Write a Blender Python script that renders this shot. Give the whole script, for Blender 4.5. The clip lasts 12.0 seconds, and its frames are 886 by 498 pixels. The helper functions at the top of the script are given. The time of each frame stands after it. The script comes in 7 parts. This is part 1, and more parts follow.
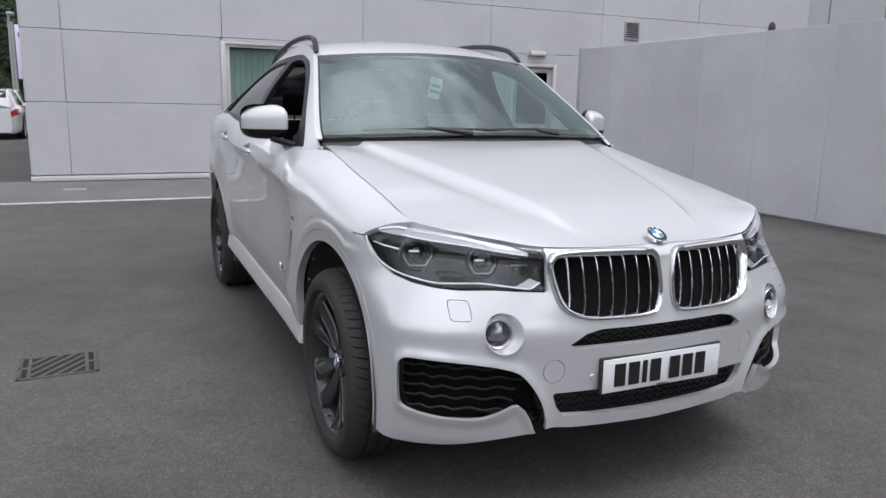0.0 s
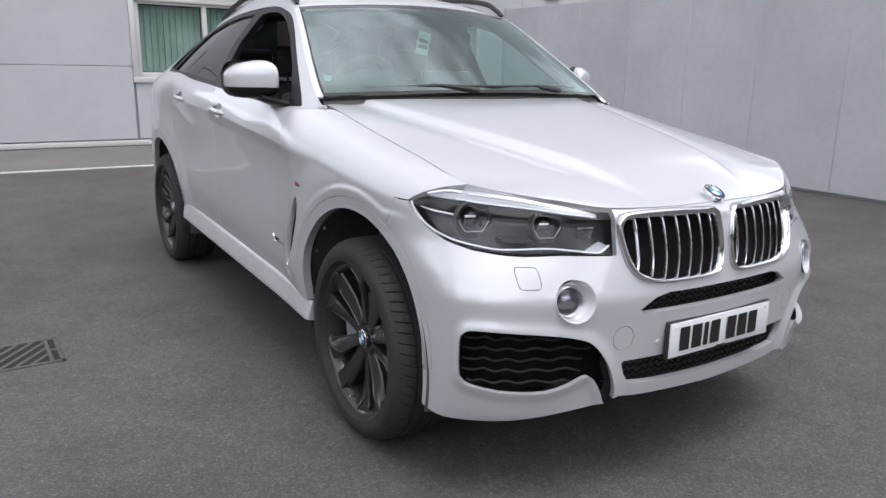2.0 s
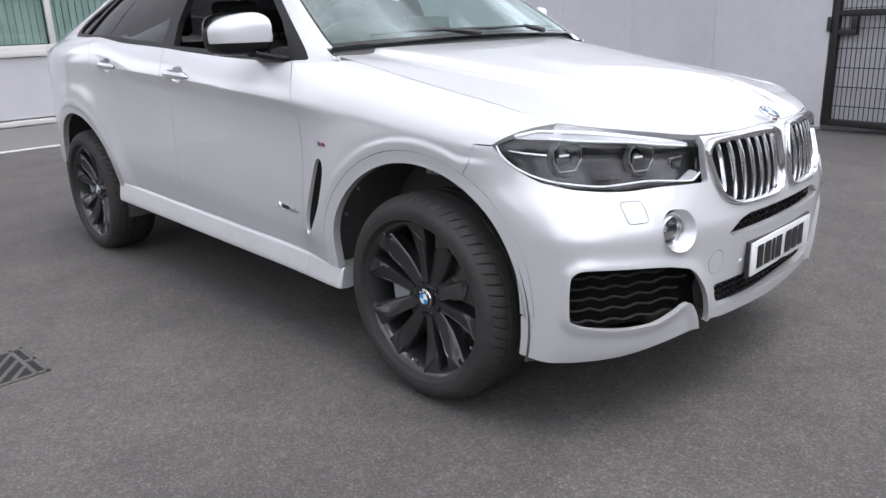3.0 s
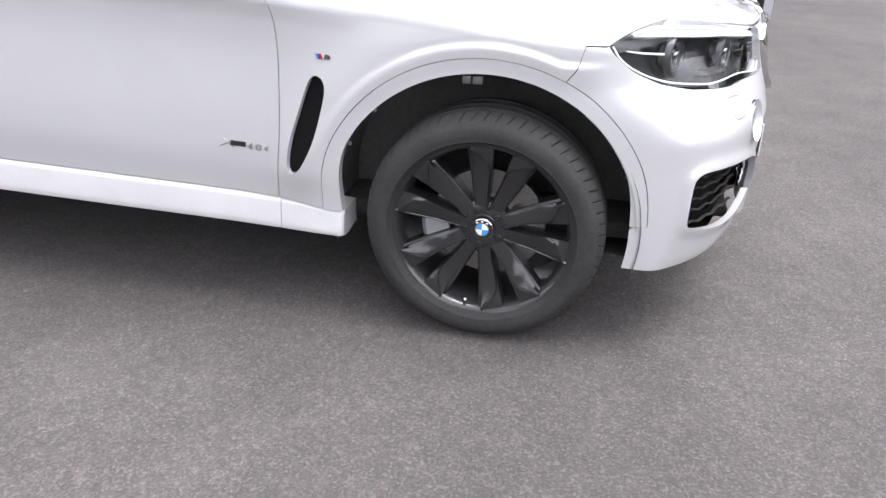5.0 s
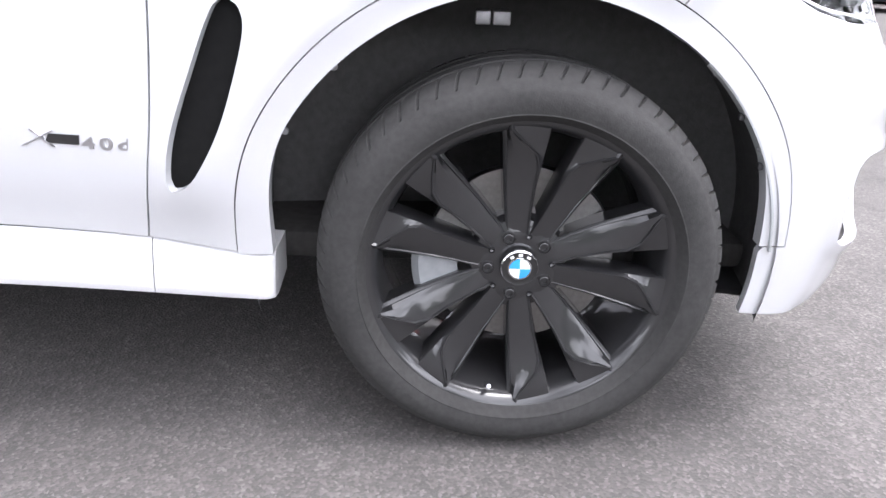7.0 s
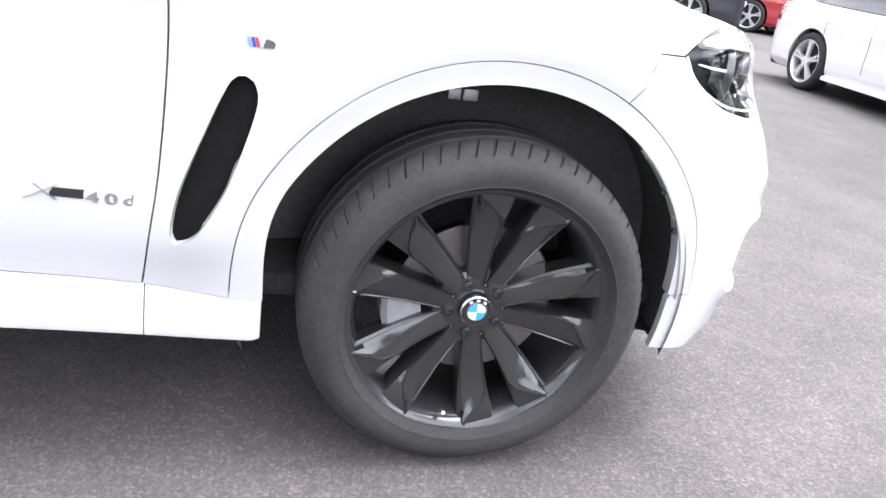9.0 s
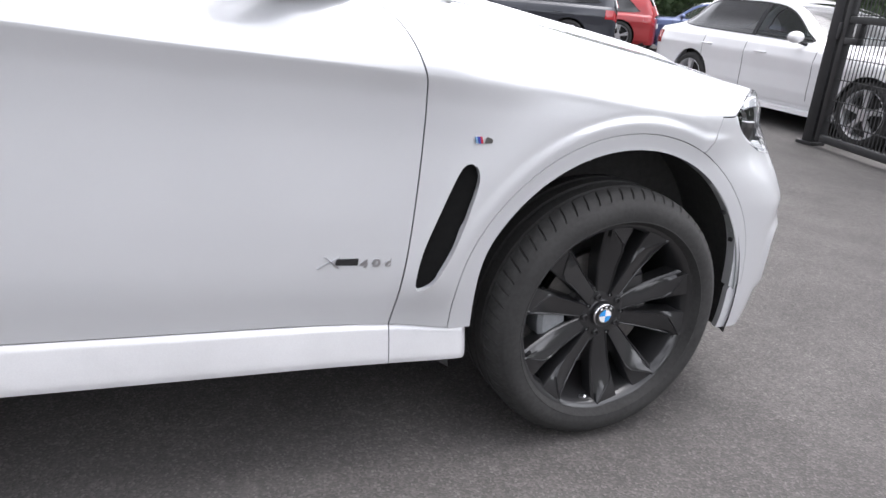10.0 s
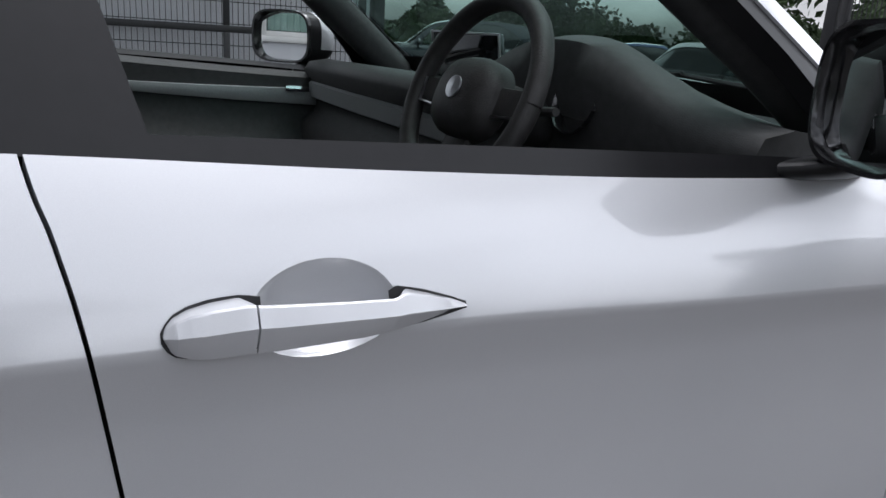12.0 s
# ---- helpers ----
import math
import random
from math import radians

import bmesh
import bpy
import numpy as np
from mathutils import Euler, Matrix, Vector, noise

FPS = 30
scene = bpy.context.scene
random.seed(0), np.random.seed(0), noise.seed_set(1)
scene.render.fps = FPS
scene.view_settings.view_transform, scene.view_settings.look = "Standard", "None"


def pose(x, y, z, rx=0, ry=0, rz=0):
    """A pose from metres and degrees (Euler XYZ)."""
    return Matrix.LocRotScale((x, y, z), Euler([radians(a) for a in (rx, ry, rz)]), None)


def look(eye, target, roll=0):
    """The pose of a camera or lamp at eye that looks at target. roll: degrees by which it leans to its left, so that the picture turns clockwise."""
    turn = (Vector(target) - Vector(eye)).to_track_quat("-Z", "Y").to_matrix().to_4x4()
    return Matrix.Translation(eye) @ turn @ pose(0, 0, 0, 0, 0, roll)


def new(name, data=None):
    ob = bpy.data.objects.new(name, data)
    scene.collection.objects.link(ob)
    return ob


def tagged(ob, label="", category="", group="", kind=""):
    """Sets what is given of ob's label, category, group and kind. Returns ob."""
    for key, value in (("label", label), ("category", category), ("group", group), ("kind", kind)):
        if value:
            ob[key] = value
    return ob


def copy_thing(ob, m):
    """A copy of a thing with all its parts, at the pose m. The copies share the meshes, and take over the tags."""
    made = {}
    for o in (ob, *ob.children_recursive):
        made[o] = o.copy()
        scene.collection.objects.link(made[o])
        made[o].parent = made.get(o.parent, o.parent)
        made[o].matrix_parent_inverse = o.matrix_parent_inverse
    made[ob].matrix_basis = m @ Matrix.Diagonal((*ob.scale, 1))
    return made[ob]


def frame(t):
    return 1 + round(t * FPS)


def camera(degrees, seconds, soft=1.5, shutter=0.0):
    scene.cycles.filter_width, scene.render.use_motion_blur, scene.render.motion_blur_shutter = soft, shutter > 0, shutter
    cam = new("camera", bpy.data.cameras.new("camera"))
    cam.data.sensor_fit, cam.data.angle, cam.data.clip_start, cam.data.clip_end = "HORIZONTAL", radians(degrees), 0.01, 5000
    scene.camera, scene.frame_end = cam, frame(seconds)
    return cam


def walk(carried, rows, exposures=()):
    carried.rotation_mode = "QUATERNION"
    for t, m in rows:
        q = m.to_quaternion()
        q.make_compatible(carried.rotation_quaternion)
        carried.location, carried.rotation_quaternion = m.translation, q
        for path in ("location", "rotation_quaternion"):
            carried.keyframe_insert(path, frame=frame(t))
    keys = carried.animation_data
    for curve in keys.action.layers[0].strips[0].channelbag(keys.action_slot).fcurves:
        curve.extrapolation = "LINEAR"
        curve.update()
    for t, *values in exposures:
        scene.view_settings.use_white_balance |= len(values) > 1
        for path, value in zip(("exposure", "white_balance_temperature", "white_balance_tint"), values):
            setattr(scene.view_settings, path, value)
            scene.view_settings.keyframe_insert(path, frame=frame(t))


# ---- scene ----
cam = camera(62.0, 12.0)
PATH = [
    (0, (-1.703, -2.649, 1.339), (-0.883, -0.866, 0.953), 1.1),
    (0.5, (-1.714, -2.642, 1.337), (-0.888, -0.864, 0.943), 1.1),
    (1, (-1.758, -2.607, 1.318), (-0.88, -0.863, 0.887), 0.8),
    (1.5, (-1.855, -2.479, 1.296), (-0.914, -0.765, 0.875), 0.5),
    (2, (-2.037, -2.271, 1.295), (-0.995, -0.631, 0.822), 1.0),
    (2.5, (-2.347, -2.046, 1.286), (-1.133, -0.548, 0.751), -1.2),
    (3, (-2.546, -1.757, 1.25), (-1.211, -0.387, 0.666), -2.2),
    (3.2, (-2.642, -1.627, 1.257), (-1.261, -0.303, 0.675), -1.8),
    (4.8, (-2.956, -0.543, 1.216), (-1.195, 0.021, 0.454), -0.5),
    (5, (-2.937, -0.346, 1.272), (-1.187, 0.062, 0.393), 0.3),
    (5.5, (-2.751, -0.121, 1.152), (-0.954, 0.137, 0.313), 0.9),
    (6, (-2.474, 0.071, 1.035), (-0.675, 0.212, 0.171), 1.7),
    (6.5, (-2.226, 0.162, 0.884), (-0.38, 0.121, 0.115), 2.6),
    (8.5, (-2.083, 0.301, 0.891), (-0.289, 0.065, 0.039), 5.4),
    (9, (-2.225, 0.449, 1.045), (-0.447, -0.043, 0.272), 8.9),
    (9.5, (-2.424, 0.773, 1.154), (-0.699, 0.043, 0.455), 7.3),
    (10, (-2.461, 1.192, 1.165), (-0.740, 0.421, 0.497), 5.2),
    (10.5, (-2.383, 1.565, 1.199), (-0.624, 0.880, 0.536), 4.8),
    (11, (-2.114, 1.757, 1.246), (-0.398, 0.978, 0.578), 4.4),
    (11.5, (-1.773, 1.852, 1.257), (-0.164, 0.853, 0.614), 2.8),
    (12, (-1.462, 1.752, 1.277), (0.168, 0.736, 0.721), 3.8),
]
EXPOSURES = [(0.0, 0.72, 6200, 13), (1.0, 0.75, 6200, 13), (2.0, 0.85, 6200, 13), (3.0, 1.15, 6200, 14), (5.0, 1.9, 6350, 16), (5.5, 2.05, 6350, 16), (6.0, 2.25, 6300, 16), (6.5, 2.44, 6250, 16),
             (8.5, 2.8, 6200, 16), (9.0, 2.7, 6200, 16), (9.5, 2.15, 6250, 15), (10.0, 1.65, 6300, 14), (10.5, 1.42, 6300, 14), (11.0, 1.08, 6300, 14), (11.5, 0.82, 6150, 14), (12.0, 0.61, 6100, 13)]
walk(cam, [(t, look(eye, target, roll)) for t, eye, target, roll in PATH], EXPOSURES)


# overcast sky, a wide weak sun high over the nose of the car
world = bpy.data.worlds.new("overcast_sky")
scene.world = world
world.use_nodes = True
wn, wl = world.node_tree.nodes, world.node_tree.links
wn.clear()
sky = wn.new("ShaderNodeTexSky")
sky.sky_type, sky.sun_disc, sky.sun_elevation, sky.sun_rotation = "NISHITA", False, radians(73), radians(172)
sky.air_density, sky.dust_density, sky.ozone_density = 1.0, 4.0, 1.0
grey = wn.new("ShaderNodeHueSaturation")
grey.inputs["Saturation"].default_value = 0.12
cloud = wn.new("ShaderNodeTexNoise")
cloud.inputs["Scale"].default_value, cloud.inputs["Detail"].default_value, cloud.inputs["Roughness"].default_value = 2.3, 5.0, 0.5
cmap = wn.new("ShaderNodeMapping")
cmap.inputs["Scale"].default_value = (1.0, 1.0, 2.2)
ctex = wn.new("ShaderNodeTexCoord")
cramp = wn.new("ShaderNodeMapRange")
for key, val in zip(("From Min", "From Max", "To Min", "To Max"), (0.42, 0.58, 0.50, 1.50)):
    cramp.inputs[key].default_value = val
zenith = wn.new("ShaderNodeSeparateXYZ")
zramp = wn.new("ShaderNodeMapRange")
for key, val in zip(("From Min", "From Max", "To Min", "To Max"), (0.0, 1.0, 1.45, 0.88)):
    zramp.inputs[key].default_value = val
zmul = wn.new("ShaderNodeMath")
zmul.operation = "MULTIPLY"
wl.new(ctex.outputs["Generated"], zenith.inputs["Vector"])
wl.new(zenith.outputs["Z"], zramp.inputs["Value"])
wl.new(zramp.outputs["Result"], zmul.inputs[0])
wl.new(cramp.outputs["Result"], zmul.inputs[1])
cmix = wn.new("ShaderNodeMix")
cmix.data_type, cmix.blend_type = "RGBA", "MULTIPLY"
cmix.inputs["Factor"].default_value = 1.0
back = wn.new("ShaderNodeBackground")
back.inputs["Strength"].default_value = 0.14
wout = wn.new("ShaderNodeOutputWorld")
wl.new(sky.outputs["Color"], grey.inputs["Color"])
wl.new(ctex.outputs["Generated"], cmap.inputs["Vector"])
wl.new(cmap.outputs["Vector"], cloud.inputs["Vector"])
wl.new(cloud.outputs["Fac"], cramp.inputs["Value"])
wl.new(grey.outputs["Color"], cmix.inputs["A"])
wl.new(zmul.outputs[0], cmix.inputs["B"])
wl.new(cmix.outputs["Result"], back.inputs["Color"])
wl.new(back.outputs["Background"], wout.inputs["Surface"])
sun = new("sun", bpy.data.lights.new("sun", "SUN"))
sun.data.energy, sun.data.angle, sun.data.color = 0.35, radians(50), (1.0, 0.97, 0.93)
sun.matrix_world = look((1, -7, 24), (0, 0, 0))


# ---- materials ----
def mat(name, color, rough=0.5, metal=0.0, coat=0.0, grain=0.0, grain_scale=60.0, bump=0.0, bump_scale=200.0, stain=0.0, stain_scale=2.0, spec=0.5, coat_rough=0.03, per_piece=0.0):
    """A surface with colour variation at two scales and fine relief."""
    m = bpy.data.materials.new(name)
    m.use_nodes = True
    n, l = m.node_tree.nodes, m.node_tree.links
    b = n["Principled BSDF"]
    b.inputs["Base Color"].default_value = (*color, 1)
    b.inputs["Roughness"].default_value, b.inputs["Metallic"].default_value = rough, metal
    b.inputs["Coat Weight"].default_value, b.inputs["Coat Roughness"].default_value = coat, coat_rough
    b.inputs["Specular IOR Level"].default_value = spec
    tex = n.new("ShaderNodeTexCoord")
    value = None
    for amount, scale, detail in ((grain, grain_scale, 4), (stain, stain_scale, 6)):
        if amount:
            t = n.new("ShaderNodeTexNoise")
            t.inputs["Scale"].default_value, t.inputs["Detail"].default_value = scale, detail
            l.new(tex.outputs["Object"], t.inputs["Vector"])
            r = n.new("ShaderNodeMapRange")
            for key, val in zip(("From Min", "From Max", "To Min", "To Max"), (0.3, 0.7, 1 - amount, 1 + amount)):
                r.inputs[key].default_value = val
            l.new(t.outputs["Fac"], r.inputs["Value"])
            if value is None:
                value = r.outputs["Result"]
            else:
                k = n.new("ShaderNodeMath")
                k.operation = "MULTIPLY"
                l.new(value, k.inputs[0]), l.new(r.outputs["Result"], k.inputs[1])
                value = k.outputs[0]
    if per_piece:
        o = n.new("ShaderNodeObjectInfo")
        r = n.new("ShaderNodeMapRange")
        r.inputs["To Min"].default_value, r.inputs["To Max"].default_value = 1 - per_piece, 1 + per_piece
        l.new(o.outputs["Random"], r.inputs["Value"])
        if value is None:
            value = r.outputs["Result"]
        else:
            k = n.new("ShaderNodeMath")
            k.operation = "MULTIPLY"
            l.new(value, k.inputs[0]), l.new(r.outputs["Result"], k.inputs[1])
            value = k.outputs[0]
    if value is not None:
        x = n.new("ShaderNodeVectorMath")
        x.operation = "SCALE"
        x.inputs[0].default_value = color
        l.new(value, x.inputs["Scale"]), l.new(x.outputs["Vector"], b.inputs["Base Color"])
    if bump:
        t = n.new("ShaderNodeTexNoise")
        t.inputs["Scale"].default_value, t.inputs["Detail"].default_value = bump_scale, 4
        l.new(tex.outputs["Object"], t.inputs["Vector"])
        p = n.new("ShaderNodeBump")
        p.inputs["Strength"].default_value, p.inputs["Distance"].default_value = bump, 0.004
        l.new(t.outputs["Fac"], p.inputs["Height"]), l.new(p.outputs["Normal"], b.inputs["Normal"])
    return m


def pane(name, tint, gloss_rough=0.0, ior=1.5, boost=0.0, sheen=(1, 1, 1)):
    """Thin glass: tinted see-through with a mirror reflection by Fresnel."""
    m = bpy.data.materials.new(name)
    m.use_nodes = True
    n, l = m.node_tree.nodes, m.node_tree.links
    n.clear()
    t, g, f, x, o = (n.new("ShaderNode" + k) for k in ("BsdfTransparent", "BsdfGlossy", "LayerWeight", "MixShader", "OutputMaterial"))
    t.inputs["Color"].default_value = (*tint, 1)
    g.inputs["Roughness"].default_value = gloss_rough
    g.inputs["Color"].default_value = (*sheen, 1)
    f.inputs["Blend"].default_value = 0.5
    f0 = ((ior - 1) / (ior + 1)) ** 2 + boost
    power, scale = n.new("ShaderNodeMath"), n.new("ShaderNodeMath")
    power.operation, power.inputs[1].default_value = "POWER", 5.0
    scale.operation, scale.use_clamp = "MULTIPLY_ADD", True
    scale.inputs[1].default_value, scale.inputs[2].default_value = 1 - f0, f0
    l.new(f.outputs["Facing"], power.inputs[0]), l.new(power.outputs[0], scale.inputs[0]), l.new(scale.outputs[0], x.inputs["Fac"])
    l.new(t.outputs["BSDF"], x.inputs[1]), l.new(g.outputs["BSDF"], x.inputs[2]), l.new(x.outputs["Shader"], o.inputs["Surface"])
    return m


def tarmac_material():
    """Worn asphalt: dark binder with pale and reddish chippings, dusty patches and fine relief."""
    m = mat("tarmac", (0.105, 0.100, 0.100), 0.92)
    n, l = m.node_tree.nodes, m.node_tree.links
    b = n["Principled BSDF"]
    tex = n.new("ShaderNodeTexCoord")
    v = n.new("ShaderNodeTexVoronoi")
    v.inputs["Scale"].default_value = 160
    l.new(tex.outputs["Object"], v.inputs["Vector"])
    ramp = n.new("ShaderNodeValToRGB")
    e = ramp.color_ramp.elements
    e[0].position, e[0].color = 0.0, (0.054, 0.051, 0.049, 1)
    e[1].position, e[1].color = 1.0, (0.118, 0.110, 0.105, 1)
    for pos, col in ((0.50, (0.068, 0.063, 0.061, 1)), (0.88, (0.090, 0.083, 0.079, 1))):
        k = e.new(pos)
        k.color = col
    sep = n.new("ShaderNodeSeparateColor")
    l.new(v.outputs["Color"], sep.inputs["Color"]), l.new(sep.outputs["Red"], ramp.inputs["Fac"])
    value = None
    for scale, amount, detail in ((0.45, 0.20, 5), (3.0, 0.14, 6), (28.0, 0.10, 3)):
        t = n.new("ShaderNodeTexNoise")
        t.inputs["Scale"].default_value, t.inputs["Detail"].default_value = scale, detail
        l.new(tex.outputs["Object"], t.inputs["Vector"])
        r = n.new("ShaderNodeMapRange")
        for key, val in zip(("From Min", "From Max", "To Min", "To Max"), (0.3, 0.7, 1 - amount, 1 + amount)):
            r.inputs[key].default_value = val
        l.new(t.outputs["Fac"], r.inputs["Value"])
        if value is None:
            value = r.outputs["Result"]
        else:
            k = n.new("ShaderNodeMath")
            k.operation = "MULTIPLY"
            l.new(value, k.inputs[0]), l.new(r.outputs["Result"], k.inputs[1])
            value = k.outputs[0]
    x = n.new("ShaderNodeVectorMath")
    x.operation = "SCALE"
    l.new(ramp.outputs["Color"], x.inputs[0]), l.new(value, x.inputs["Scale"]), l.new(x.outputs["Vector"], b.inputs["Base Color"])
    p = n.new("ShaderNodeBump")
    p.inputs["Strength"].default_value, p.inputs["Distance"].default_value = 0.45, 0.004
    l.new(v.outputs["Distance"], p.inputs["Height"]), l.new(p.outputs["Normal"], b.inputs["Normal"])
    return m


PAINT = mat("pearl_white_paint", (0.60, 0.608, 0.624), 0.36, 0.31, 1.0, grain=0.03, grain_scale=1400, stain=0.015, stain_scale=3, coat_rough=0.03)
PAINT.node_tree.nodes["Principled BSDF"].inputs["Coat IOR"].default_value = 1.70
PAINT_SILL = mat("dusty_white_paint", (0.64, 0.64, 0.65), 0.42, 0.35, 0.8, grain=0.03, grain_scale=300, stain=0.05, stain_scale=6, coat_rough=0.08)
BLACK = mat("black_plastic", (0.022, 0.022, 0.023), 0.55, grain=0.15, bump=0.1, bump_scale=600)
GLOSS = mat("gloss_black_trim", (0.012, 0.012, 0.013), 0.18, coat=0.6, grain=0.05)
TRIM = mat("matt_black_window_trim", (0.009, 0.009, 0.010), 0.38, grain=0.1, spec=0.3)
LINER = mat("wheel_arch_liner", (0.075, 0.074, 0.073), 0.85, grain=0.15, bump=0.3, bump_scale=150)
UNDER = mat("dark_underbody", (0.032, 0.031, 0.030), 0.8, grain=0.2, spec=0.2)
# black of ribs and vents; also the shade put behind grilles and intakes
GRILLE_AND_SHADE = mat("grille_black_and_shade", (0.006, 0.006, 0.006), 0.8, grain=0.2, spec=0.1)
RUBBER = mat("tyre_rubber", (0.033, 0.0325, 0.032), 0.82, spec=0.28, grain=0.18, grain_scale=90, bump=0.15, bump_scale=300, stain=0.15, stain_scale=8)
RIM = mat("satin_black_alloy", (0.015, 0.015, 0.016), 0.40, 0.0, 1.0, grain=0.06, coat_rough=0.07, spec=0.25)
# dark grey for the shadow drawn round the door handles
HANDLE_SHADE = mat("dark_grey_handle_shade", (0.05, 0.05, 0.052), 0.6, grain=0.1)
CHROME = mat("chrome", (0.78, 0.78, 0.80), 0.10, 1.0, grain=0.02)
SATIN = mat("satin_aluminium", (0.55, 0.55, 0.57), 0.28, 1.0, grain=0.04)
ALUMINIUM = mat("brushed_aluminium", (0.42, 0.44, 0.44), 0.5, 0.5, grain=0.06, grain_scale=200)
STEEL = mat("brake_steel", (0.22, 0.215, 0.21), 0.35, 1.0, grain=0.1, grain_scale=120)
CALIPER = mat("grey_caliper", (0.24, 0.25, 0.26), 0.45, 0.3, grain=0.08)
WHITE = mat("white_plastic", (0.78, 0.78, 0.78), 0.35, grain=0.03)
BLUE = mat("blue_enamel", (0.03, 0.30, 0.72), 0.2, coat=1.0)
PALEBLUE = mat("pale_blue_enamel", (0.16, 0.30, 0.48), 0.2, coat=1.0)
RED = mat("red_enamel", (0.42, 0.03, 0.05), 0.25, coat=1.0)
DEEPBLUE = mat("violet_enamel", (0.05, 0.06, 0.35), 0.25, coat=1.0)
PLATE = mat("reflective_white_plate", (0.74, 0.75, 0.76), 0.35, grain=0.03, coat=0.3)
INK = mat("black_print", (0.012, 0.012, 0.012), 0.4)
LEATHER = mat("black_leather", (0.042, 0.041, 0.040), 0.5, grain=0.2, bump=0.25, bump_scale=350)
DASH = mat("soft_black_dashboard", (0.044, 0.045, 0.045), 0.6, grain=0.15, bump=0.2, bump_scale=500)
GREYTRIM = mat("anthracite_headlining", (0.045, 0.045, 0.046), 0.9, grain=0.08, bump=0.1)
SCREENMAT = mat("dark_display_glass", (0.010, 0.012, 0.014), 0.06, coat=1.0)
LAMPHOUSE = mat("dark_lamp_housing", (0.030, 0.030, 0.033), 0.25, 0.4, grain=0.05)
REFLECTOR = mat("lamp_reflector", (0.80, 0.80, 0.82), 0.12, 1.0, grain=0.02)
FOGBOWL = mat("fog_lamp_bowl", (0.34, 0.34, 0.36), 0.18, 0.9, grain=0.05)
LAMPBOWL = mat("grey_lamp_bowl", (0.10, 0.10, 0.105), 0.28, 0.7, grain=0.05)
GUIDE = mat("frosted_light_guide", (0.42, 0.43, 0.45), 0.30, 0.2, coat=0.5, grain=0.15, grain_scale=220)
DRL = mat("pale_light_guide", (0.90, 0.91, 0.93), 0.25, 0.0, coat=0.6)
CLEAR = pane("clear_lamp_lens", (0.95, 0.96, 0.97), 0.02, 1.50)
SCREEN = pane("green_tinted_windscreen", (0.42, 0.62, 0.56), 0.0, 1.52, 0.26, (0.86, 1.0, 0.97))
TINT = pane("dark_tinted_glass", (0.045, 0.045, 0.05), 0.0, 1.5, 0.03)
SIDEGLASS = pane("side_window_glass", (0.90, 0.95, 0.93), 0.0, 1.5)
MIRROR = mat("mirror_glass", (0.85, 0.86, 0.87), 0.01, 1.0)
REDLENS = mat("red_lamp_lens", (0.35, 0.015, 0.02), 0.15, coat=1.0)
TARMAC = tarmac_material()
CONCRETE = mat("concrete_apron", (0.125, 0.121, 0.118), 0.9, grain=0.12, grain_scale=120, bump=0.4, bump_scale=180, stain=0.16, stain_scale=1.2)
LINE = mat("worn_white_line_paint", (0.48, 0.48, 0.46), 0.8, grain=0.3, grain_scale=60, stain=0.2, stain_scale=5)
CLADDING = mat("white_steel_cladding", (0.45, 0.45, 0.47), 0.42, grain=0.02, grain_scale=8, stain=0.05, stain_scale=1.2, per_piece=0.025)
FENCEMAT = mat("painted_fence_panel", (0.50, 0.50, 0.525), 0.5, grain=0.03, grain_scale=12, stain=0.07, stain_scale=1.0, bump=0.1, bump_scale=30, per_piece=0.03)
WALLGREY = mat("grey_cladding", (0.34, 0.34, 0.36), 0.5, stain=0.05, stain_scale=1)
FRAMEWHITE = mat("white_window_frame", (0.52, 0.51, 0.50), 0.4, grain=0.02)
BLIND = mat("green_grey_blind", (0.50, 0.56, 0.54), 0.8, grain=0.08, grain_scale=30, per_piece=0.12)
# near-black colour stands in for unlit depth behind blinds and louvres
UNLIT_SHEET = mat("unlit_depth_sheet", (0.03, 0.035, 0.035), 0.9, grain=0.2)
IRON = mat("black_powder_coated_steel", (0.016, 0.016, 0.017), 0.45, grain=0.15, bump=0.1, bump_scale=300)
CASTIRON = mat("cast_iron_grating", (0.085, 0.08, 0.076), 0.75, 0.2, grain=0.25, grain_scale=70, bump=0.4, bump_scale=160)
PIT_SHADE = mat("drain_shade_black", (0.008, 0.008, 0.008), 0.9)
GALV = mat("galvanised_steel", (0.38, 0.38, 0.39), 0.45, 0.7, grain=0.15)
BARK = mat("tree_bark", (0.09, 0.065, 0.045), 0.95, grain=0.3, grain_scale=20, bump=0.8, bump_scale=40)
LEAF = mat("tree_leaves", (0.055, 0.095, 0.030), 0.6, stain=0.35, stain_scale=0.8, grain=0.25, grain_scale=9)
LEAFDARK = mat("dark_conifer_leaves", (0.030, 0.055, 0.024), 0.7, stain=0.3, stain_scale=0.8, grain=0.25, grain_scale=9)
HEDGE = mat("hedge_leaves", (0.045, 0.075, 0.028), 0.65, stain=0.4, stain_scale=0.6, grain=0.3, grain_scale=7)


# ---- building helpers ----
def part(name, bm, material, parent=None, label="", angle=38):
    """Links a bmesh as one mesh object under a thing or a part."""
    me = bpy.data.meshes.new(name)
    bm.to_mesh(me)
    bm.free()
    for m in material if isinstance(material, (list, tuple)) else [material]:
        me.materials.append(m)
    me.shade_smooth()
    me.set_sharp_from_angle(angle=radians(angle))
    ob = new(name, me)
    ob.parent = parent
    if label:
        ob["label"] = label
    return ob


def thing(name, label, category, group="", at=None):
    """An empty at the base of a thing that carries its parts."""
    ob = new(name)
    ob.empty_display_size = 0.2
    if at is not None:
        ob.matrix_world = at
    return tagged(ob, label, category, group)


